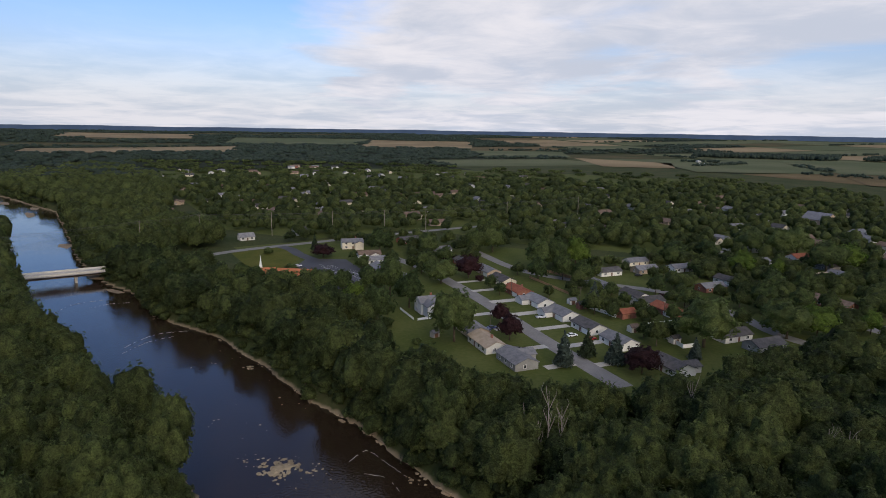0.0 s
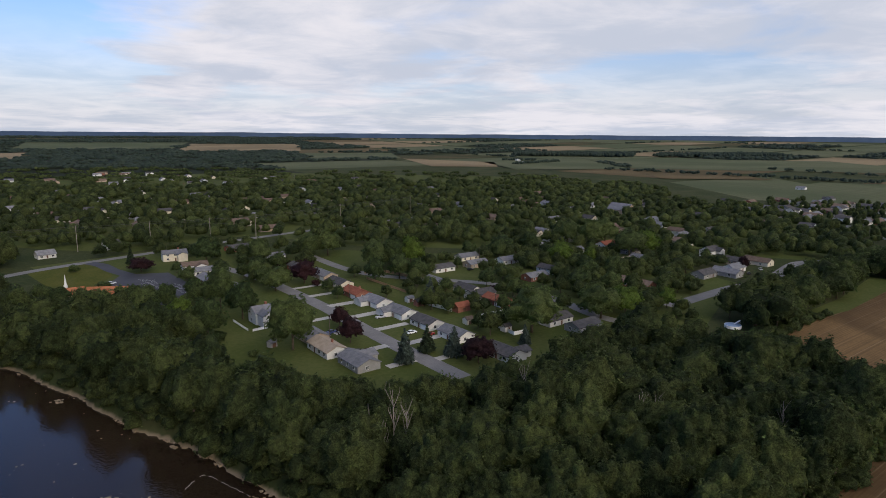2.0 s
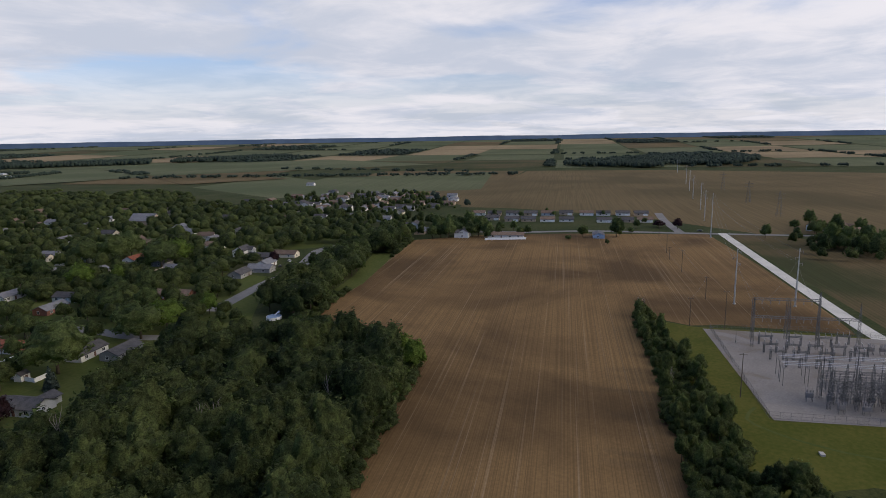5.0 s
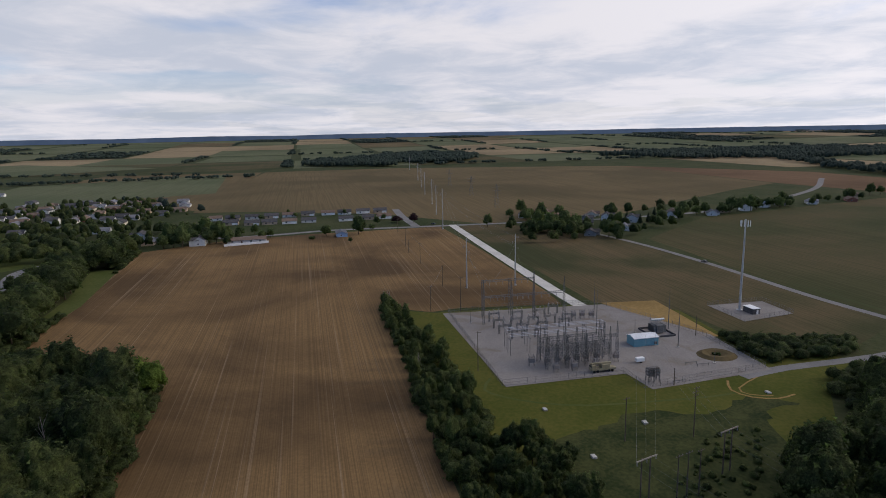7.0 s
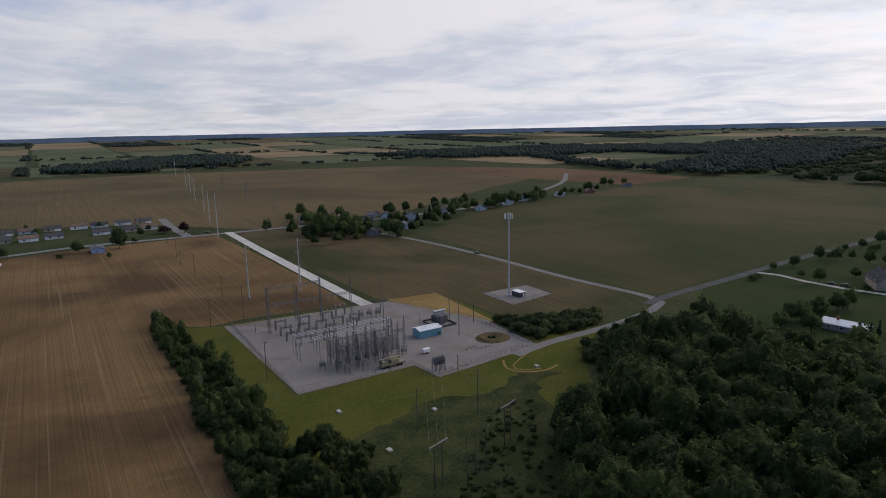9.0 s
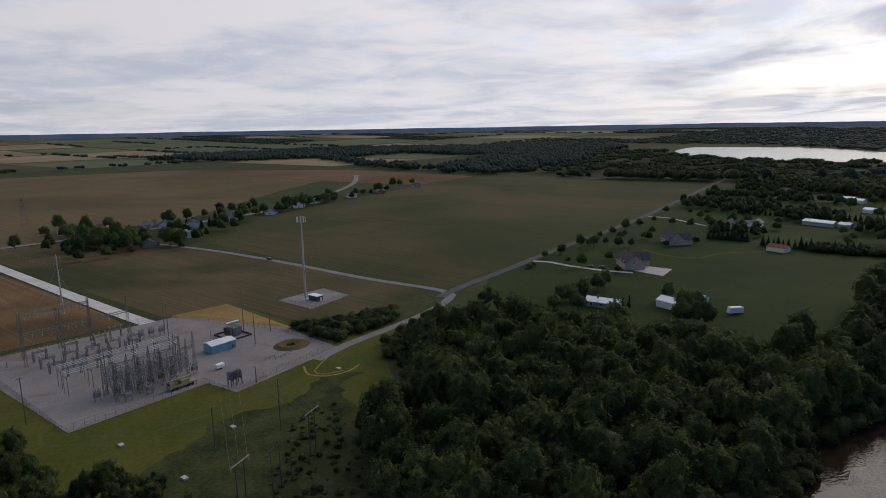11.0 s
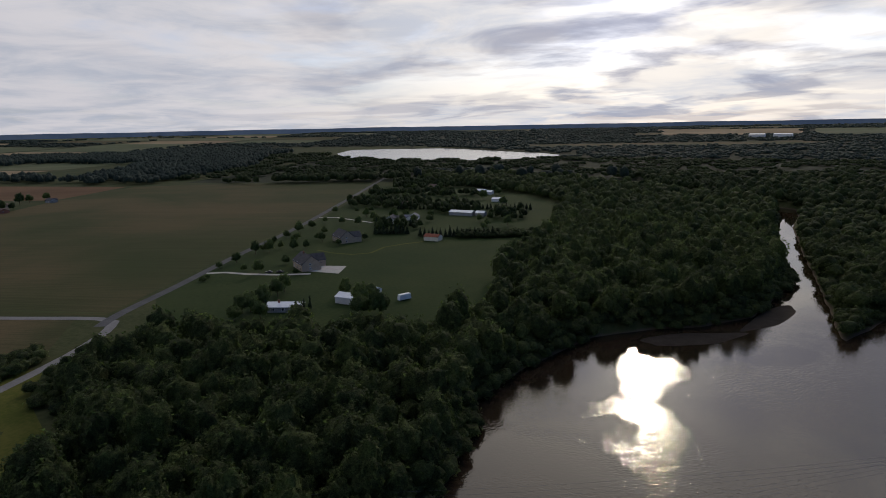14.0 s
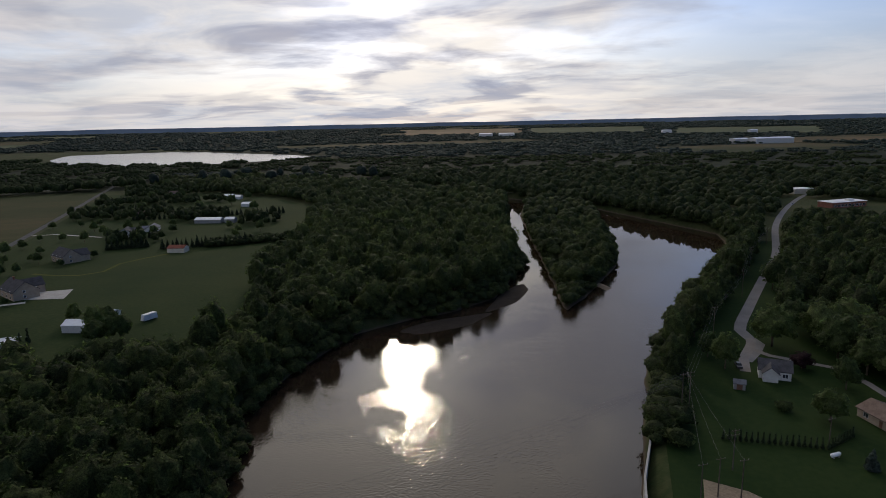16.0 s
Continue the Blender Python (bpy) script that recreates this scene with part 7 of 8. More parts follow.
bm.faces.new(rings[-1])
part("rim", bm, M["soil_far"], pit)
bm = bmesh.new()
for i in range(10):
    bmesh.ops.create_icosphere(bm, subdivisions=1, radius=0.55, matrix=at(rr_.uniform(-1.2, 1.2), rr_.uniform(-1, 1), 0, 0.5))
part("weeds", bm, M["leaf_yard"], pit)
for a, b in ((-0.4, 74.3), (-11.9, 57.2), (2, 71)):
    ob = thing("steel_barrier", "low dark steel barrier on posts", "barrier", sub_at(a, b), "barriers")
    bm = bmesh.new()
    rod(bm, (-2.5, 0, 0.9), (2.5, 0, 0.9), 0.1, n=6)
    part("rail", bm, M["steel"], ob)
    for x in (-2.3, 0, 2.3):
        bm = bmesh.new()
        rod(bm, (x, 0, 0), (x, 0, 0.9), 0.08, n=6)
        part("post", bm, M["steel"], ob)

# ---- across the river, and small things ----
wl = thing("river_wall", "grey concrete wall along the river bank", "wall", None, "", "structure")
for i, (a, b) in enumerate(zip([(-21, -105), (-25.5, -142), (-31, -166)], [(-25.5, -142), (-31, -166), (-36, -186)])):
    bm = bmesh.new()
    d = Vector((b[0] - a[0], b[1] - a[1], 0))
    n = Vector((-d.y, d.x, 0)).normalized() * 0.25
    A, B = Vector((*a, -7)), Vector((*b, -7))
    hexa(bm, [A - n, B - n, B + n, A + n, *[v + Vector((0, 0, 7.6)) for v in (A - n, B - n, B + n, A + n)]])
    part("wall_segment", bm, M["concrete"], wl)
sc = thing("school", "long low red brick school with a flat white roof", "building", at(-277, -628, GA + 0.05))
bm = bmesh.new()
box(bm, 0, 0, 0, 40, 16, 5)
part("wall", bm, WALLS["brick"], sc)
bm = bmesh.new()
box(bm, 0, 0, 5, 40.8, 16.8, 0.4)
box(bm, -6, 2, 5.4, 6, 5, 1.6)
part("roof", bm, M["white_paint"], sc)
for i in range(9):
    window(sc, -17 + i * 4.2, -8.04, 1.2, 2.6, 2.0, 0.0)
    window(sc, -17 + i * 4.2, 8.04, 1.2, 2.6, 2.0, math.pi)
AVOID_DISC.append((-277, -628, 38))
sc2 = thing("hall", "pale low hall with a white flat roof", "building", at(-280, -737, GA))
bm = bmesh.new()
box(bm, 0, 0, 0, 24, 14, 5)
part("wall", bm, WALLS["cream"], sc2)
bm = bmesh.new()
box(bm, 0, 0, 5, 24.6, 14.6, 0.4)
part("roof", bm, M["white_paint"], sc2)
AVOID_DISC.append((-280, -737, 22))
tk = thing("propane_tank", "white propane tank lying on the lawn", "tank", at(-74, -157, 0.5, 0.1))
bm = bmesh.new()
rod(bm, (-1.3, 0, 0.8), (1.3, 0, 0.8), 0.5, n=12)
rod(bm, (-1.6, 0, 0.8), (-1.3, 0, 0.8), 0.25, 0.5, 12)
rod(bm, (1.3, 0, 0.8), (1.6, 0, 0.8), 0.5, 0.25, 12)
part("shell", bm, M["white_paint"], tk)
for x in (-0.8, 0.8):
    bm = bmesh.new()
    box(bm, x, 0, 0, 0.2, 0.8, 0.4)
    part("foot", bm, M["concrete"], tk)
pool = thing("swimming_pool", "round blue above-ground pool with a white slide", "pool", at(197, 227, 0, 0.05))
bm = bmesh.new()
rod(bm, (0, 0, 0), (0, 0, 1.3), 3.6, n=20)
part("wall", bm, M["white_paint"], pool)
bm = bmesh.new()
rod(bm, (0, 0, 1.3), (0, 0, 1.33), 3.4, n=20)
part("cover", bm, WALLS["blue"], pool, "blue pool cover")
for k in (-0.9, 0.9):
    bm = bmesh.new()
    rod(bm, (3.4, k * 0.4, 0), (3.4, k * 0.4, 3.0), 0.06, n=5)
    part("slide_leg", bm, M["white_paint"], pool)
bm = bmesh.new()
hexa(bm, [(3.6, -0.4, 2.9), (3.6, 0.4, 2.9), (0.6, 0.4, 1.5), (0.6, -0.4, 1.5), (3.6, -0.4, 3.05), (3.6, 0.4, 3.05), (0.6, 0.4, 1.65), (0.6, -0.4, 1.65)])
part("slide", bm, M["white_paint"], pool, "white pool slide")
AVOID_DISC += [(197, 227, 7), (192, 219, 7), (187, 212, 6)]
AVOID_POLY.append([(238, 313), (292, 346), (345, 368), (372, 350), (362, 326), (326, 319), (285, 293), (260, 280), (236, 276), (228, 288)])
for x, y in ((183, 1), (156, -12), (178, -28), (205, -70)):
    ob = thing("utility_vault", "small pale concrete vault lid in the grass", "vault", at(x, y, GA, 0.04))
    bm = bmesh.new()
    box(bm, 0, 0, 0, 1.8, 1.2, 0.5)
    part("lid", bm, M["concrete"], ob)


# ---- woods ----
rw = np.random.default_rng(21)
NORTH = [(8, 140), (-3, 152), (-24, 181), (-45, 200), (-66, 229), (-97, 263), (-135, 289), (-166, 331), (-195, 357), (-198, 364), (-188, 356), (-155, 366), (-104, 316), (-78, 290), (-55, 254),
         (-22, 221), (-17, 205), (1, 195), (16, 181), (35, 174), (50, 171), (71, 174), (92, 187), (123, 205), (152, 202), (164, 178), (182, 152), (183, 134), (140, 114), (98, 98),
         (75, 70), (50, 70), (30, 112)]
BELT = [(200, 212), (407, 302), (392, 319), (300, 281), (250, 260), (195, 237)]
CHURCH_WOOD = [(-100, 288), (-90, 298), (-62, 284), (-38, 280), (-27, 271), (-35, 255), (-56, 265), (-88, 276)]
p = np.r_[scatter(NORTH, 8.2, rw), scatter(BELT, 7.4, rw), scatter(CHURCH_WOOD, 8.4, rw)]
wood("wood_north", p[free(p)], "dense dark green deciduous wood along the river bank", 1, hue=(0.0, 1.1), scale=(0.8, 1.45), tall=0.86)
SOUTH = [(70, -100), (80, -123), (85, -147), (96, -165), (94, -205), (83, -252), (62, -276), (42, -291), (25, -314), (15, -388), (29, -483), (41, -700), (160, -778),
         (330, -900), (600, -1000), (560, -840), (420, -770), (300, -700), (228, -625), (195, -504), (170, -440), (167, -358), (145, -292), (120, -238), (127, -205), (141, -187), (166, -181),
         (190, -165), (219, -157), (226, -136), (212, -106), (196, -96), (172, -86), (162, -64), (148, -54), (134, -48), (110, -46), (85, -50)]
p = scatter(SOUTH, 7.4, rw)
wood("wood_south", p[free(p)], "dense dark wood between the river and the lawns", 2, hue=(0.1, 1.15), scale=(0.5, 1.2), near=165, tall=0.95)
p = np.r_[scatter(SOUTH, 9.0, rw), scatter(NORTH, 7.6, rw)]
p = p[free(p) & (np.hypot(p[:, 0], p[:, 1]) < 230)]
wood("undergrowth", p, "young trees filling the gaps of the wood", 33, hue=(0.1, 1.1), scale=(0.4, 0.72), near=0, category="young trees")
p = scatter(ISLAND, 8.0, rw)
p = p[to_line(ISLAND, p, True) > 3.0]
wood("wood_island", p, "trees covering a narrow river island", 3, scale=(0.6, 1.15), tall=0.72)
WESTN = [(-51, 113), (-60, 135), (-79, 159), (-101, 173), (-128, 205), (-164, 240), (-212, 302), (-258, 360), (-354, 498), (-505, 660), (-700, 800), (-900, 960), (-1150, 1100),
         (-900, 830), (-600, 560), (-330, 320), (-200, 190), (-110, 92), (-60, 80)]
p = scatter(WESTN, 7.6, rw)
wood("wood_west", p[free(p)], "green willows and maples on the far river bank", 4, hue=(0.5, 1.4), scale=(0.75, 1.35))
NORTHWEST = [(-208, 385), (-285, 478), (-400, 648), (-565, 800), (-800, 985), (-760, 1400), (-560, 1180), (-330, 760), (-250, 560), (-185, 505), (-160, 440)]
p = scatter(NORTHWEST, 8.5, rw)
wood("wood_northwest", p[free(p)], "dense wood along the upper river", 5, hue=(0.55, 1.45))
TOWN_TREES = [(-150, 500), (-185, 520), (-330, 770), (-560, 1190), (-760, 1500), (-300, 1560), (-60, 1500), (430, 1260), (480, 1280), (620, 950), (500, 690), (560, 640), (500, 480),
              (420, 340), (395, 322), (330, 360), (300, 380), (250, 410), (160, 430), (60, 470), (-20, 540), (-100, 480)]
p = scatter(TOWN_TREES, 10.6, rw, thin=0.70)
wood("town_trees", p[free(p)], "dense shade trees between the houses of the town", 6, scale=(0.58, 1.15), hue=(0.1, 1.35), tall=0.8)
NEW_TOWN = [(560, 640), (500, 480), (430, 330), (450, 290), (470, 330), (560, 420), (660, 400), (750, 450), (760, 540), (700, 700)]
p = scatter(NEW_TOWN, 14, rw, thin=0.75)
wood("new_town_trees", p[free(p)], "young trees between new houses", 7, scale=(0.35, 0.7))
WESTS = [(-37, -177), (-49, -234), (-75, -304), (-116, -395), (-139, -449), (-147, -507), (-165, -500), (-130, -400), (-100, -330), (-66, -255), (-46, -215), (-40, -180)]
p = scatter(WESTS, 6.5, rw)
wood("bank_trees", p, "trees lining the river wall", 8, scale=(0.4, 1.0), hue=(0, 0.7), tall=1.1)
PARK = [(-98, -268), (-112, -318), (-140, -385), (-180, -490), (-205, -545), (-420, -520), (-420, -190), (-118, -190), (-104, -226)]
p = scatter(PARK, 9.2, rw, thin=0.95)
wood("park_trees", p[free(p)], "dark park trees beside the lane", 9, near=0, scale=(0.7, 1.1), hue=(0, 0.6))
BEND = [(-145, -512), (-102, -583), (-63, -653), (54, -757), (150, -862), (330, -1010), (640, -1050), (620, -1500), (100, -1500), (-700, -1500), (-900, -900), (-420, -600), (-250, -700), (-200, -560)]
p = scatter(BEND, 11.5, rw)
wood("wood_bend", p[free(p)], "dense town trees beyond the river bend", 10, scale=(0.7, 1.3), hue=(0, 0.4), tall=0.8)
POND_EDGE = [(560, -840), (600, -1000), (640, -1360), (700, -1380), (930, -1290), (1180, -1380), (1390, -1580), (1500, -1400), (1100, -1000), (950, -680), (830, -640), (600, -780)]
p = scatter(POND_EDGE, 11, rw)
wood("wood_pond", p[free(p)], "wood between the field and the pond", 11, hue=(0, 0.4))

HEDGE = [(138, 23), (290, 84), (299, 80), (262, 60), (230, 41), (172, 17), (140, 8)]
p = scatter(HEDGE, 3.5, rw)
wood("field_hedge", p, "overgrown hedge of shrubs along the field", 15, scale=(0.35, 0.9), hue=(0.5, 1.3), category="hedge", bush=True, tall=1.2)
p = scatter(HEDGE, 5.2, rw, thin=0.75)
wood("hedge_trees", p, "slender young trees standing in the hedge", 34, scale=(0.2, 0.46), hue=(0.6, 1.3), category="hedge", near=200, tall=1.25)
p = scatter([(160, 20), (160, 6), (153, -11), (131, -10), (100, -6), (100, 8), (137, 20)], 6.5, rw)
wood("thicket", p, "thicket of willows beside the grass", 16, scale=(0.4, 0.65), hue=(0.2, 1.0), category="thicket")
LANE_WOOD = [(217, -93), (230, -108), (239, -126), (241, -142), (210, -123), (185, -92), (196, -85)]
p = np.r_[scatter([(262, -70), (246, -72), (233, -80), (240, -100), (249, -115), (263, -118), (257, -100), (258, -82)], 3.4, rw), scatter([(212, -100), (236, -136), (244, -130), (228, -104)], 5.0, rw), scatter(LANE_WOOD, 6.0, rw)]
wood("lane_shrubs", p[free(p)], "shrubs along the substation lane", 17, scale=(0.6, 1.2), category="shrubs", bush=True)
p = scatter([(104, -48), (150, -54), (178, -60), (176, -46), (150, -34), (124, -20), (104, -12)], 2.3, rw, thin=0.55)
wood("rough_growth", p, "weeds and saplings under the power lines", 18, scale=(0.1, 0.42), hue=(0.5, 1.3), category="undergrowth", bush=True)
p = scatter([(140, 234), (200, 260), (300, 297), (393, 326), (330, 362), (250, 412), (160, 432), (112, 420), (150, 400), (160, 330)], 10.0, rw, thin=0.8)
wood("street_trees", p[free(p)], "leafy trees between houses and gardens", 19, scale=(0.62, 1.05), tall=0.76, hue=(0.1, 1.2))
p = scatter([(-20, 330), (10, 400), (100, 430), (20, 470), (-60, 500), (-130, 460), (-40, 440), (-50, 380)], 10.5, rw, thin=0.7)
wood("garden_trees", p[free(p)], "garden trees round the older houses", 20, scale=(0.58, 1.05), tall=0.76, hue=(0.1, 1.2))
# bushes along the field edge of the wood, and scattered small trees
FIELD_EDGE = [(96, 97), (138, 115), (180, 135), (191, 165), (203, 213), (409, 304)]
q = scatter([(80, 80), (200, 100), (230, 200), (430, 290), (410, 330), (180, 240), (80, 120)], 3.4, rw)
wood("edge_growth", q[(to_line(FIELD_EDGE, q) < 4.5) & ~inside(MARGIN, q)], "shrubs along the edge of the ploughed field", 25, scale=(0.5, 1.15), category="shrubs", bush=True)
p = scatter([(560, 350), (660, 250), (650, 170), (600, 130), (560, 250)], 17, rw, thin=0.6)
wood("row_trees", p[free(p)], "small trees behind the row of houses", 26, scale=(0.3, 0.55))
p = scatter([(30, 330), (64, 290), (90, 232), (130, 212), (200, 240), (280, 300), (180, 430), (60, 430)], 10.5, rw, thin=0.55)
wood("back_garden_trees", p[free(p)], "leafy trees in back gardens", 27, scale=(0.52, 0.95), tall=0.76, hue=(0.1, 1.2))
p = scatter([(412, 312), (470, 272), (520, 330), (505, 470), (430, 420)], 10.5, rw, thin=0.75)
wood("corner_trees", p[free(p)], "trees at the corner of the field", 28, scale=(0.45, 0.8))
# dark garden blocks and evergreen screens of the estate
SCREENS = [[(480, -614), (347, -658), (367, -696), (509, -651)], [(437, -519), (345, -532), (392, -605), (470, -559)], [(305, -398), (285, -427), (288, -449), (330, -434)],
           [(333, -515), (280, -526), (316, -592), (369, -571)], [(506, -704), (448, -720), (511, -821), (568, -790)], [(453, -735), (394, -770), (441, -862), (507, -823)],
           [(256, -501), (226, -513), (246, -556), (272, -531)]]
p = np.concatenate([scatter(q, 8.5, rw, thin=0.85) for q in SCREENS])
wood("estate_screen", p[free(p)], "dense dark trees screening the estate gardens", 29, scale=(0.45, 0.8), hue=(0.0, 0.4), thinned=False)
p = scatter([(234, -408), (184, -440), (190, -456), (243, -424)], 5.0, rw)
wood("estate_hedge", p, "tall dark evergreen hedge behind the small barn", 30, scale=(1.0, 1.3), hue=(0.0, 0.3), category="hedge", bush=True)
p = scatter([(542, 40), (655, 18), (653, -53), (669, -102), (730, -192), (774, -311), (823, -432), (777, -412), (652, -255), (602, -146), (527, -79), (477, -50), (468, 15)], 15, rw, thin=0.62)
wood("hamlet_trees", p[free(p)], "shade trees crowding round the hamlet houses", 31, scale=(0.5, 0.95), thinned=False)
p = scatter([(640, 700), (805, 491), (734, 421), (632, 385), (546, 396), (490, 518)], 13, rw, thin=0.6)
wood("young_trees", p[free(p)], "small trees in the new gardens", 32, scale=(0.35, 0.75), thinned=False)
# undergrowth on the river banks
q = scatter([(-620, 860), (-500, 600), (-230, 250), (-60, 100), (60, 110), (40, 210), (-180, 420)], 3.7, rw)
d = to_line(EAST_BANK, q)
q1 = q[(~inside(RIVER, q)) & (d > 0.3) & (d < 9.5)]
q = scatter([(40, -90), (130, -90), (130, -320), (60, -720), (-80, -720), (-170, -520), (-60, -170), (-20, -150)], 4.0, rw)
d = np.minimum(to_line(EAST_BANK, q), to_line(WEST_BANK, q))
q2 = q[((~inside(RIVER, q)) & (d < 9.5) & (to_line(WEST_BANK, q) > 2.5)) | (to_line(EAST_BANK, q) < 1.6)]
q = scatter([(20, -280), (30, -720), (-70, -720), (-70, -380), (-30, -300)], 4.4, rw)
k = to_line(ISLAND, q, True) * np.where(inside(ISLAND, q), 1, -1)
q2 = np.r_[q2, q[(k > 0.5) & (k < 6) & (q[:, 1] > -560)]]
q = scatter([(60, -680), (-40, -560), (-90, -440), (-230, -440), (-230, -620), (120, -900), (250, -860)], 6.5, rw)
d = to_line(WEST_BANK, q)
wood("shore_trees", q[(~inside(RIVER, q)) & (d > 1.0) & (d < 16)], "trees leaning over the water of the river bend", 35, scale=(0.55, 1.0), hue=(0, 0.5), floor=-6.2, thinned=False)
wood("bank_growth", np.r_[q1, q2], "bushes hanging over the river bank", 22, scale=(0.7, 1.5), category="bushes", bush=True, floor=-6.2)

# ---- far country ----
U = np.array([math.cos(GA), math.sin(GA)])
Vv = np.array([-math.sin(GA), math.cos(GA)])
FAR_FIELDS = []


def far_field(corners, material, label, z=1.3):
    """A far field that follows the slow rise of the land."""
    a, b, c, d = (np.array(p, float) for p in corners)
    k = np.linspace(0, 1, 9)
    cs = np.array([(a * (1 - u) + b * u) * (1 - v) + (d * (1 - u) + c * u) * v for v in k for u in k])
    f = np.array([(i * 9 + j, i * 9 + j + 1, i * 9 + j + 10, i * 9 + j + 9) for i in range(8) for j in range(8)])
    tagged(new("field", mesh_of("field", np.c_[cs, lift(cs[:, 0], cs[:, 1]) + z], f, M[material])), label, "field", "", "structure")
    AVOID_POLY.append([tuple(p) for p in corners])
    FAR_FIELDS.append([tuple(p) for p in corners])


for c_, m_, l_ in [
    ([(-1250, 1800), (-700, 2170), (-850, 2620), (-1420, 2140)], "stubble", "pale tan stubble field beyond the river woods"),
    ([(-1000, 2850), (-420, 2950), (-430, 3650), (-1150, 3500)], "crop_green", "far green field between woods"),
    ([(-380, 2780), (120, 2800), (150, 3500), (-400, 3500)], "stubble", "far pale tan field between woods"),
    ([(-1900, 3050), (-1300, 3250), (-1500, 3800), (-2150, 3600)], "stubble", "far pale tan field between woods"),
    ([(120, 2050), (420, 2090), (480, 2600), (100, 2600)], "crop_green", "wide green field beyond the town"),
    ([(395, 1570), (560, 1530), (640, 1780), (420, 2060), (380, 1800)][:4], "stubble", "pale tan field beyond the town"),
    ([(730, 1075), (860, 1380), (1010, 1330), (930, 1000)], "soil_far", "tan field corner behind the town trees"),
    ([(560, 1400), (860, 1385), (1040, 2000), (640, 2050)], "crop_green", "wide pale green field beyond the town"),
    ([(880, 1400), (1560, 1050), (1800, 1700), (1080, 2080)], "crop_green", "wide green field before a long wood"),
    ([(700, -3300), (100, -3300), (120, -4000), (900, -4000)], "stubble", "far pale field beyond the town"),
    ([(60, -3300), (-500, -3250), (-600, -3900), (60, -4000)], "crop_green", "far green field beyond the town"),
    ([(-620, -2100), (-1100, -2000), (-1250, -2400), (-700, -2500)], "soil_far", "far brown field beyond the white sheds"),
    ([(-600, -3000), (-1150, -2800), (-1350, -3400), (-700, -3600)], "crop_green", "far green field beyond the town"),
]:
    far_field(c_, m_, l_)
kinds = ["soil_far", "crop", "crop_green", "crop_green", "crop_green", "crop_green", "crop_green", "stubble", "stubble"]
NAMES = {"soil_far": "brown", "crop": "olive green", "crop_green": "bright green", "soil_red": "reddish brown", "stubble": "pale tan"}
rf = np.random.default_rng(33)
clumps, lines, floor_v, floor_f = [], [], [], []
for i in range(-10, 10):
    for j in range(-16, 16):
        a0, b0 = i * 520 + 60, j * 330 + 40
        c = U * (a0 + 250) + Vv * (b0 + 160)
        r = math.hypot(*c)
        az = math.degrees(math.atan2(c[0], c[1]))
        town = az < 5 or az > 140
        k = rf.random()
        w, d = (520, 330) if town else (520 * rf.uniform(0.88, 1.0), 330 * rf.uniform(0.88, 1.0))
        corners = [U * (a0 + x) + Vv * (b0 + y) for x in np.linspace(0, w, 5) for y in np.linspace(0, d, 5)]
        if r < 950 or r > 4700:
            continue
        cs = np.array(corners)
        taken = inside(TOWN_TREES, cs).any() or inside(BEND, cs).any() or inside(POND_EDGE, cs).any() or any(inside(f, cs).any() for f in (F2, F3, F4, F5, F6)) or inside(RIVER, cs).any()
        taken = taken or inside(POND[:-1], cs).any() or (to_line(POND, cs) < 60).any()
        if taken and not town:
            continue
        if taken or k < (0.84 if town else 0.06 if r < 2200 else 0.20):
            q = scatter([tuple(cs[0]), tuple(cs[20]), tuple(cs[24]), tuple(cs[4])], 66, rf)
            if taken:
                for f in (TOWN_TREES, BEND, POND_EDGE, POND[:-1], RIVER, F2, F3, F4, F5, F6, *FAR_FIELDS):
                    q = q[~inside(f, q)]
                q = q[(to_line(POND, q) > 45)]
            clumps.append(q)
            floor_f.append(np.array([(p_ * 5 + q_, p_ * 5 + q_ + 5, p_ * 5 + q_ + 6, p_ * 5 + q_ + 1) for p_ in range(4) for q_ in range(4)]) + 25 * len(floor_v))
            floor_v.append(np.c_[cs, lift(cs[:, 0], cs[:, 1]) + (0.02 if taken else 0.3)])
            continue
        mat = kinds[rf.integers(len(kinds))] if not town else kinds[1]
        z = lift(cs[:, 0], cs[:, 1]) + 0.5
        f = np.array([(p_ * 5 + q_, p_ * 5 + q_ + 5, p_ * 5 + q_ + 6, p_ * 5 + q_ + 1) for p_ in range(4) for q_ in range(4)])
        tagged(new("field", mesh_of("field", np.c_[cs, z], f, M[mat])), "far %s field of the open plain" % NAMES[mat], "field", "", "structure")
        if rf.random() < 0.55:
            e = (cs[0], cs[20]) if rf.random() < 0.5 else (cs[0], cs[4])
            n = int(np.linalg.norm(e[1] - e[0]) / 30)
            q = e[0] + (e[1] - e[0]) * rf.random((n, 1)) + rf.normal(0, 4, (n, 2))
            lines.append(q)
tagged(new("ground_forest", mesh_of("ground_forest", np.concatenate(floor_v), np.concatenate(floor_f), M["forest_floor"])), "dark ground sheet under the far woods", "ground", "", "structure")
q = np.concatenate(clumps)
wood("wood_far", q[free(q)], "distant woodlots on the plain", 12, scale=(1.4, 1.9), material="leaf_hazed", category="far woods", thinned=False)
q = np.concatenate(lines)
wood("tree_lines", q[free(q)], "distant lines of field trees", 13, scale=(0.5, 0.9), material="leaf_hazed", category="far trees", thinned=False)
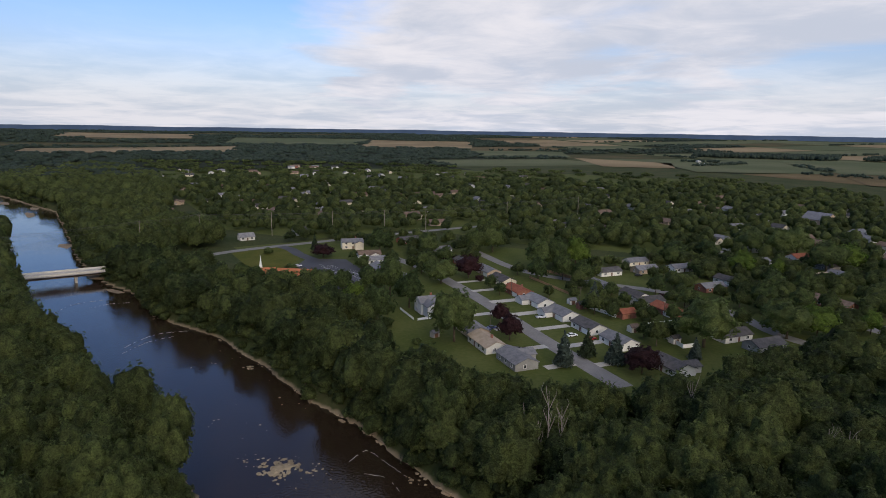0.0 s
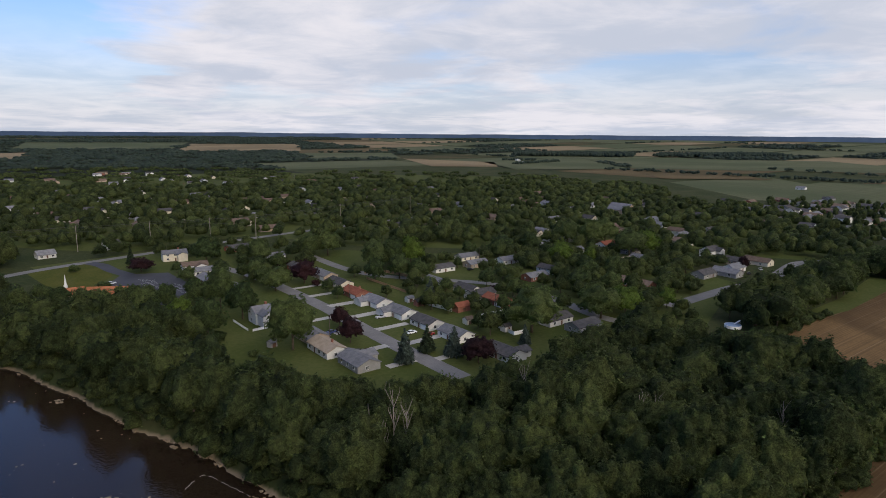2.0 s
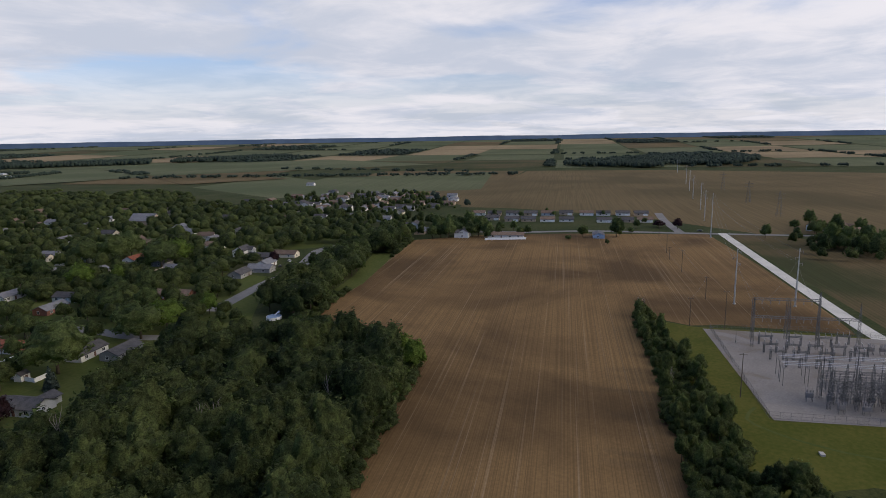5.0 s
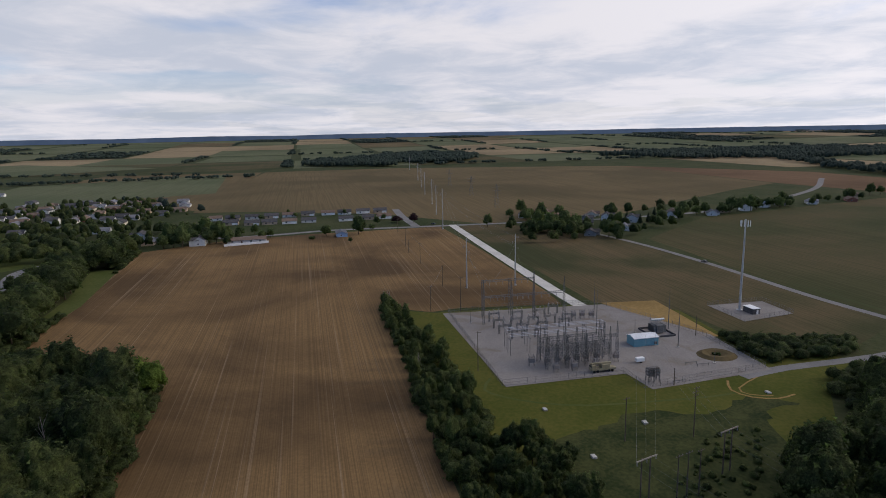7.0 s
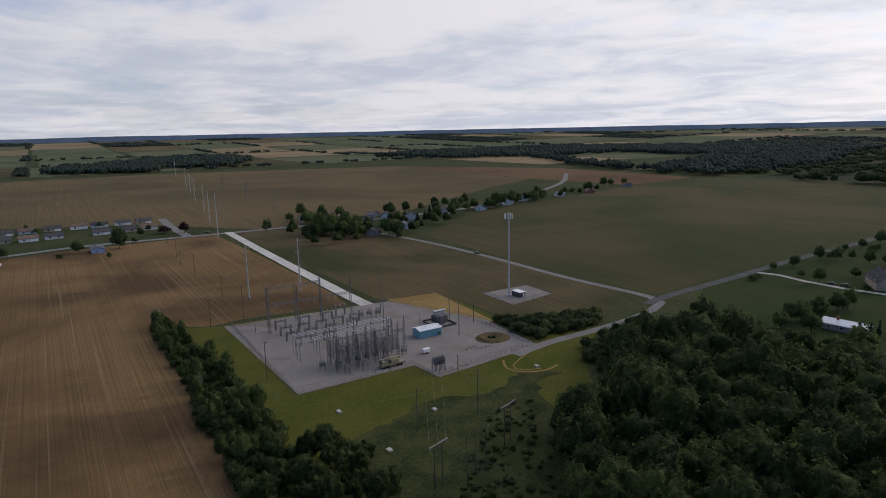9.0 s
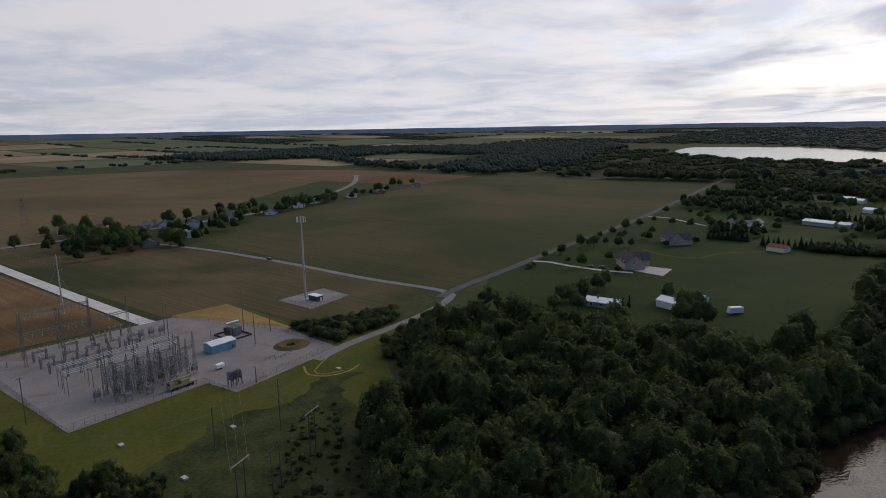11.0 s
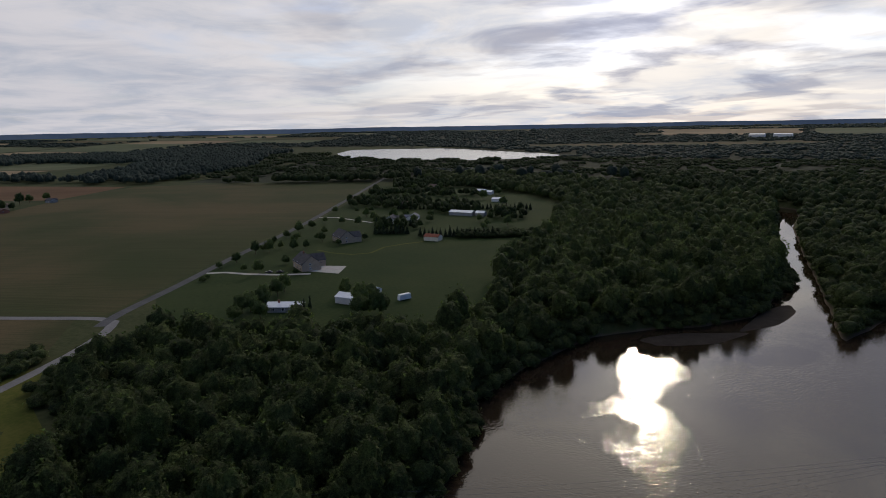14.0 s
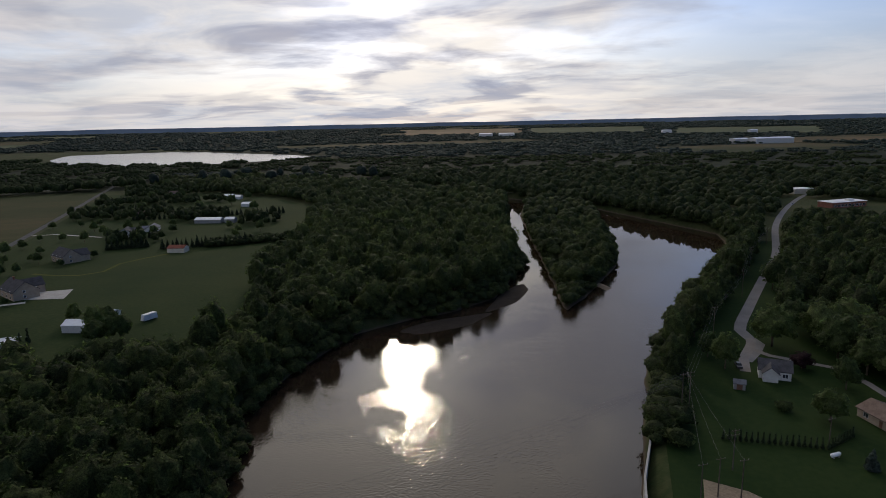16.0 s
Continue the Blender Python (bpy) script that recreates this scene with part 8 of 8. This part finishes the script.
# woodlots that stand out on the plain
LOTS = [[(1690, 690), (1630, 430), (1900, 380), (2130, 560)], [(1705, 400), (1714, 261), (2120, 235), (2250, 400)], [(900, 2280), (1300, 2100), (1420, 2280), (1000, 2460)],
        [(1410, 2100), (1890, 1970), (1960, 2100), (1500, 2240)], [(1560, 640), (1540, 400), (1640, 420), (1660, 660)]]
EASTW = [(950, -600), (1230, -540), (1780, -560), (1790, -345), (2030, -140), (2300, -300), (2500, -900), (2000, -1700), (1620, -1700), (1500, -1400), (1100, -1000), (940, -690)]
q = np.concatenate([scatter(l, 24, rf) for l in LOTS] + [scatter(EASTW, 33, rf, thin=0.9)])
q = q[~inside([(1100, -600), (1700, -600), (1900, -900), (1500, -1000)], q)]
wood("wood_plain", q, "dark woodlots standing on the open plain", 23, scale=(0.9, 1.3), tall=1.7, material="leaf_hazed", category="far woods", thinned=False)
q = np.concatenate([np.array(a) + (np.array(b) - np.array(a)) * np.linspace(0, 1, n)[:, None] + rf.normal(0, 5, (n, 2))
                    for a, b, n in (((792, 1357), (1012, 980), 16), ((1012, 980), (1200, 620), 16), ((1219, 1313), (1250, 760), 12), ((640, 396), (760, 560), 8), ((1890, -360), (2440, -80), 20), ((660, 1650), (860, 1800), 14), ((720, 1900), (800, 1860), 6))])
wood("tree_rows", q, "rows of field trees between farms", 24, scale=(0.6, 0.9), material="leaf_hazed", category="far trees", thinned=False)
# distant woods on the skyline: a glowing ring with haze put into its blue
m_far, n_far, b_far, o_far, p_far = principled("distant_woods_haze", 1.0)
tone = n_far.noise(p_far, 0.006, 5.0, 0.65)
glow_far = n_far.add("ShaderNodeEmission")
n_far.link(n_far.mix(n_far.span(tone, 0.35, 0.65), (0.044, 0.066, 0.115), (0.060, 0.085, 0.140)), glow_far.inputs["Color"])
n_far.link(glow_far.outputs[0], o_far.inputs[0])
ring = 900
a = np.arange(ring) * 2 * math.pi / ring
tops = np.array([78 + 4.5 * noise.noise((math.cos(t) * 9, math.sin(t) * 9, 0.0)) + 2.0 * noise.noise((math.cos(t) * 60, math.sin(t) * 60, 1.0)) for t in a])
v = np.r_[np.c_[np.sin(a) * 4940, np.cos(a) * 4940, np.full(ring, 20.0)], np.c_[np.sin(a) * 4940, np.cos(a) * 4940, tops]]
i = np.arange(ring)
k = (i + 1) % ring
tagged(new("backdrop", mesh_of("backdrop", v, np.c_[i, i + ring, k + ring, k], m_far)), "glowing haze-blue line of distant woods along the horizon", "backdrop", "", "structure")


# ---- far sheds and houses beyond the woods ----
def far_shed(x, y, L_, W_, h, turn, label, roof="metal", wall="white"):
    ob = thing("warehouse", label, "building", at(x, y, turn, float(lift(np.array(x), np.array(y))) + 0.3), "far buildings")
    bw, br_ = bmesh.new(), bmesh.new()
    gable(bw, br_, L_, W_, h, W_ * 0.09, over=0.3)
    part("wall", bw, WALLS[wall], ob)
    part("roof", br_, ROOFS[roof], ob)
    bm = bmesh.new()
    box(bm, 0, -W_ / 2 - 0.05, 0.1, min(5, L_ * 0.3), 0.1, h * 0.75)
    part("door", bm, M["white_paint"], ob)


for x, y, L_, W_, h, tn in [(-690, -2060, 130, 40, 15, 0.35), (-600, -2060, 50, 30, 14, 0.35), (257, -2990, 60, 30, 16, -0.1), (160, -2990, 70, 30, 16, -0.1), (-560, -3000, 40, 25, 16, 0.2),
                            (-880, -2850, 35, 22, 16, 0.3), (690, 1690, 22, 12, 5, 0.3), (760, 1880, 24, 12, 5, 0.3)]:
    far_shed(x, y, L_, W_, h, tn, "long pale metal shed far off among trees")
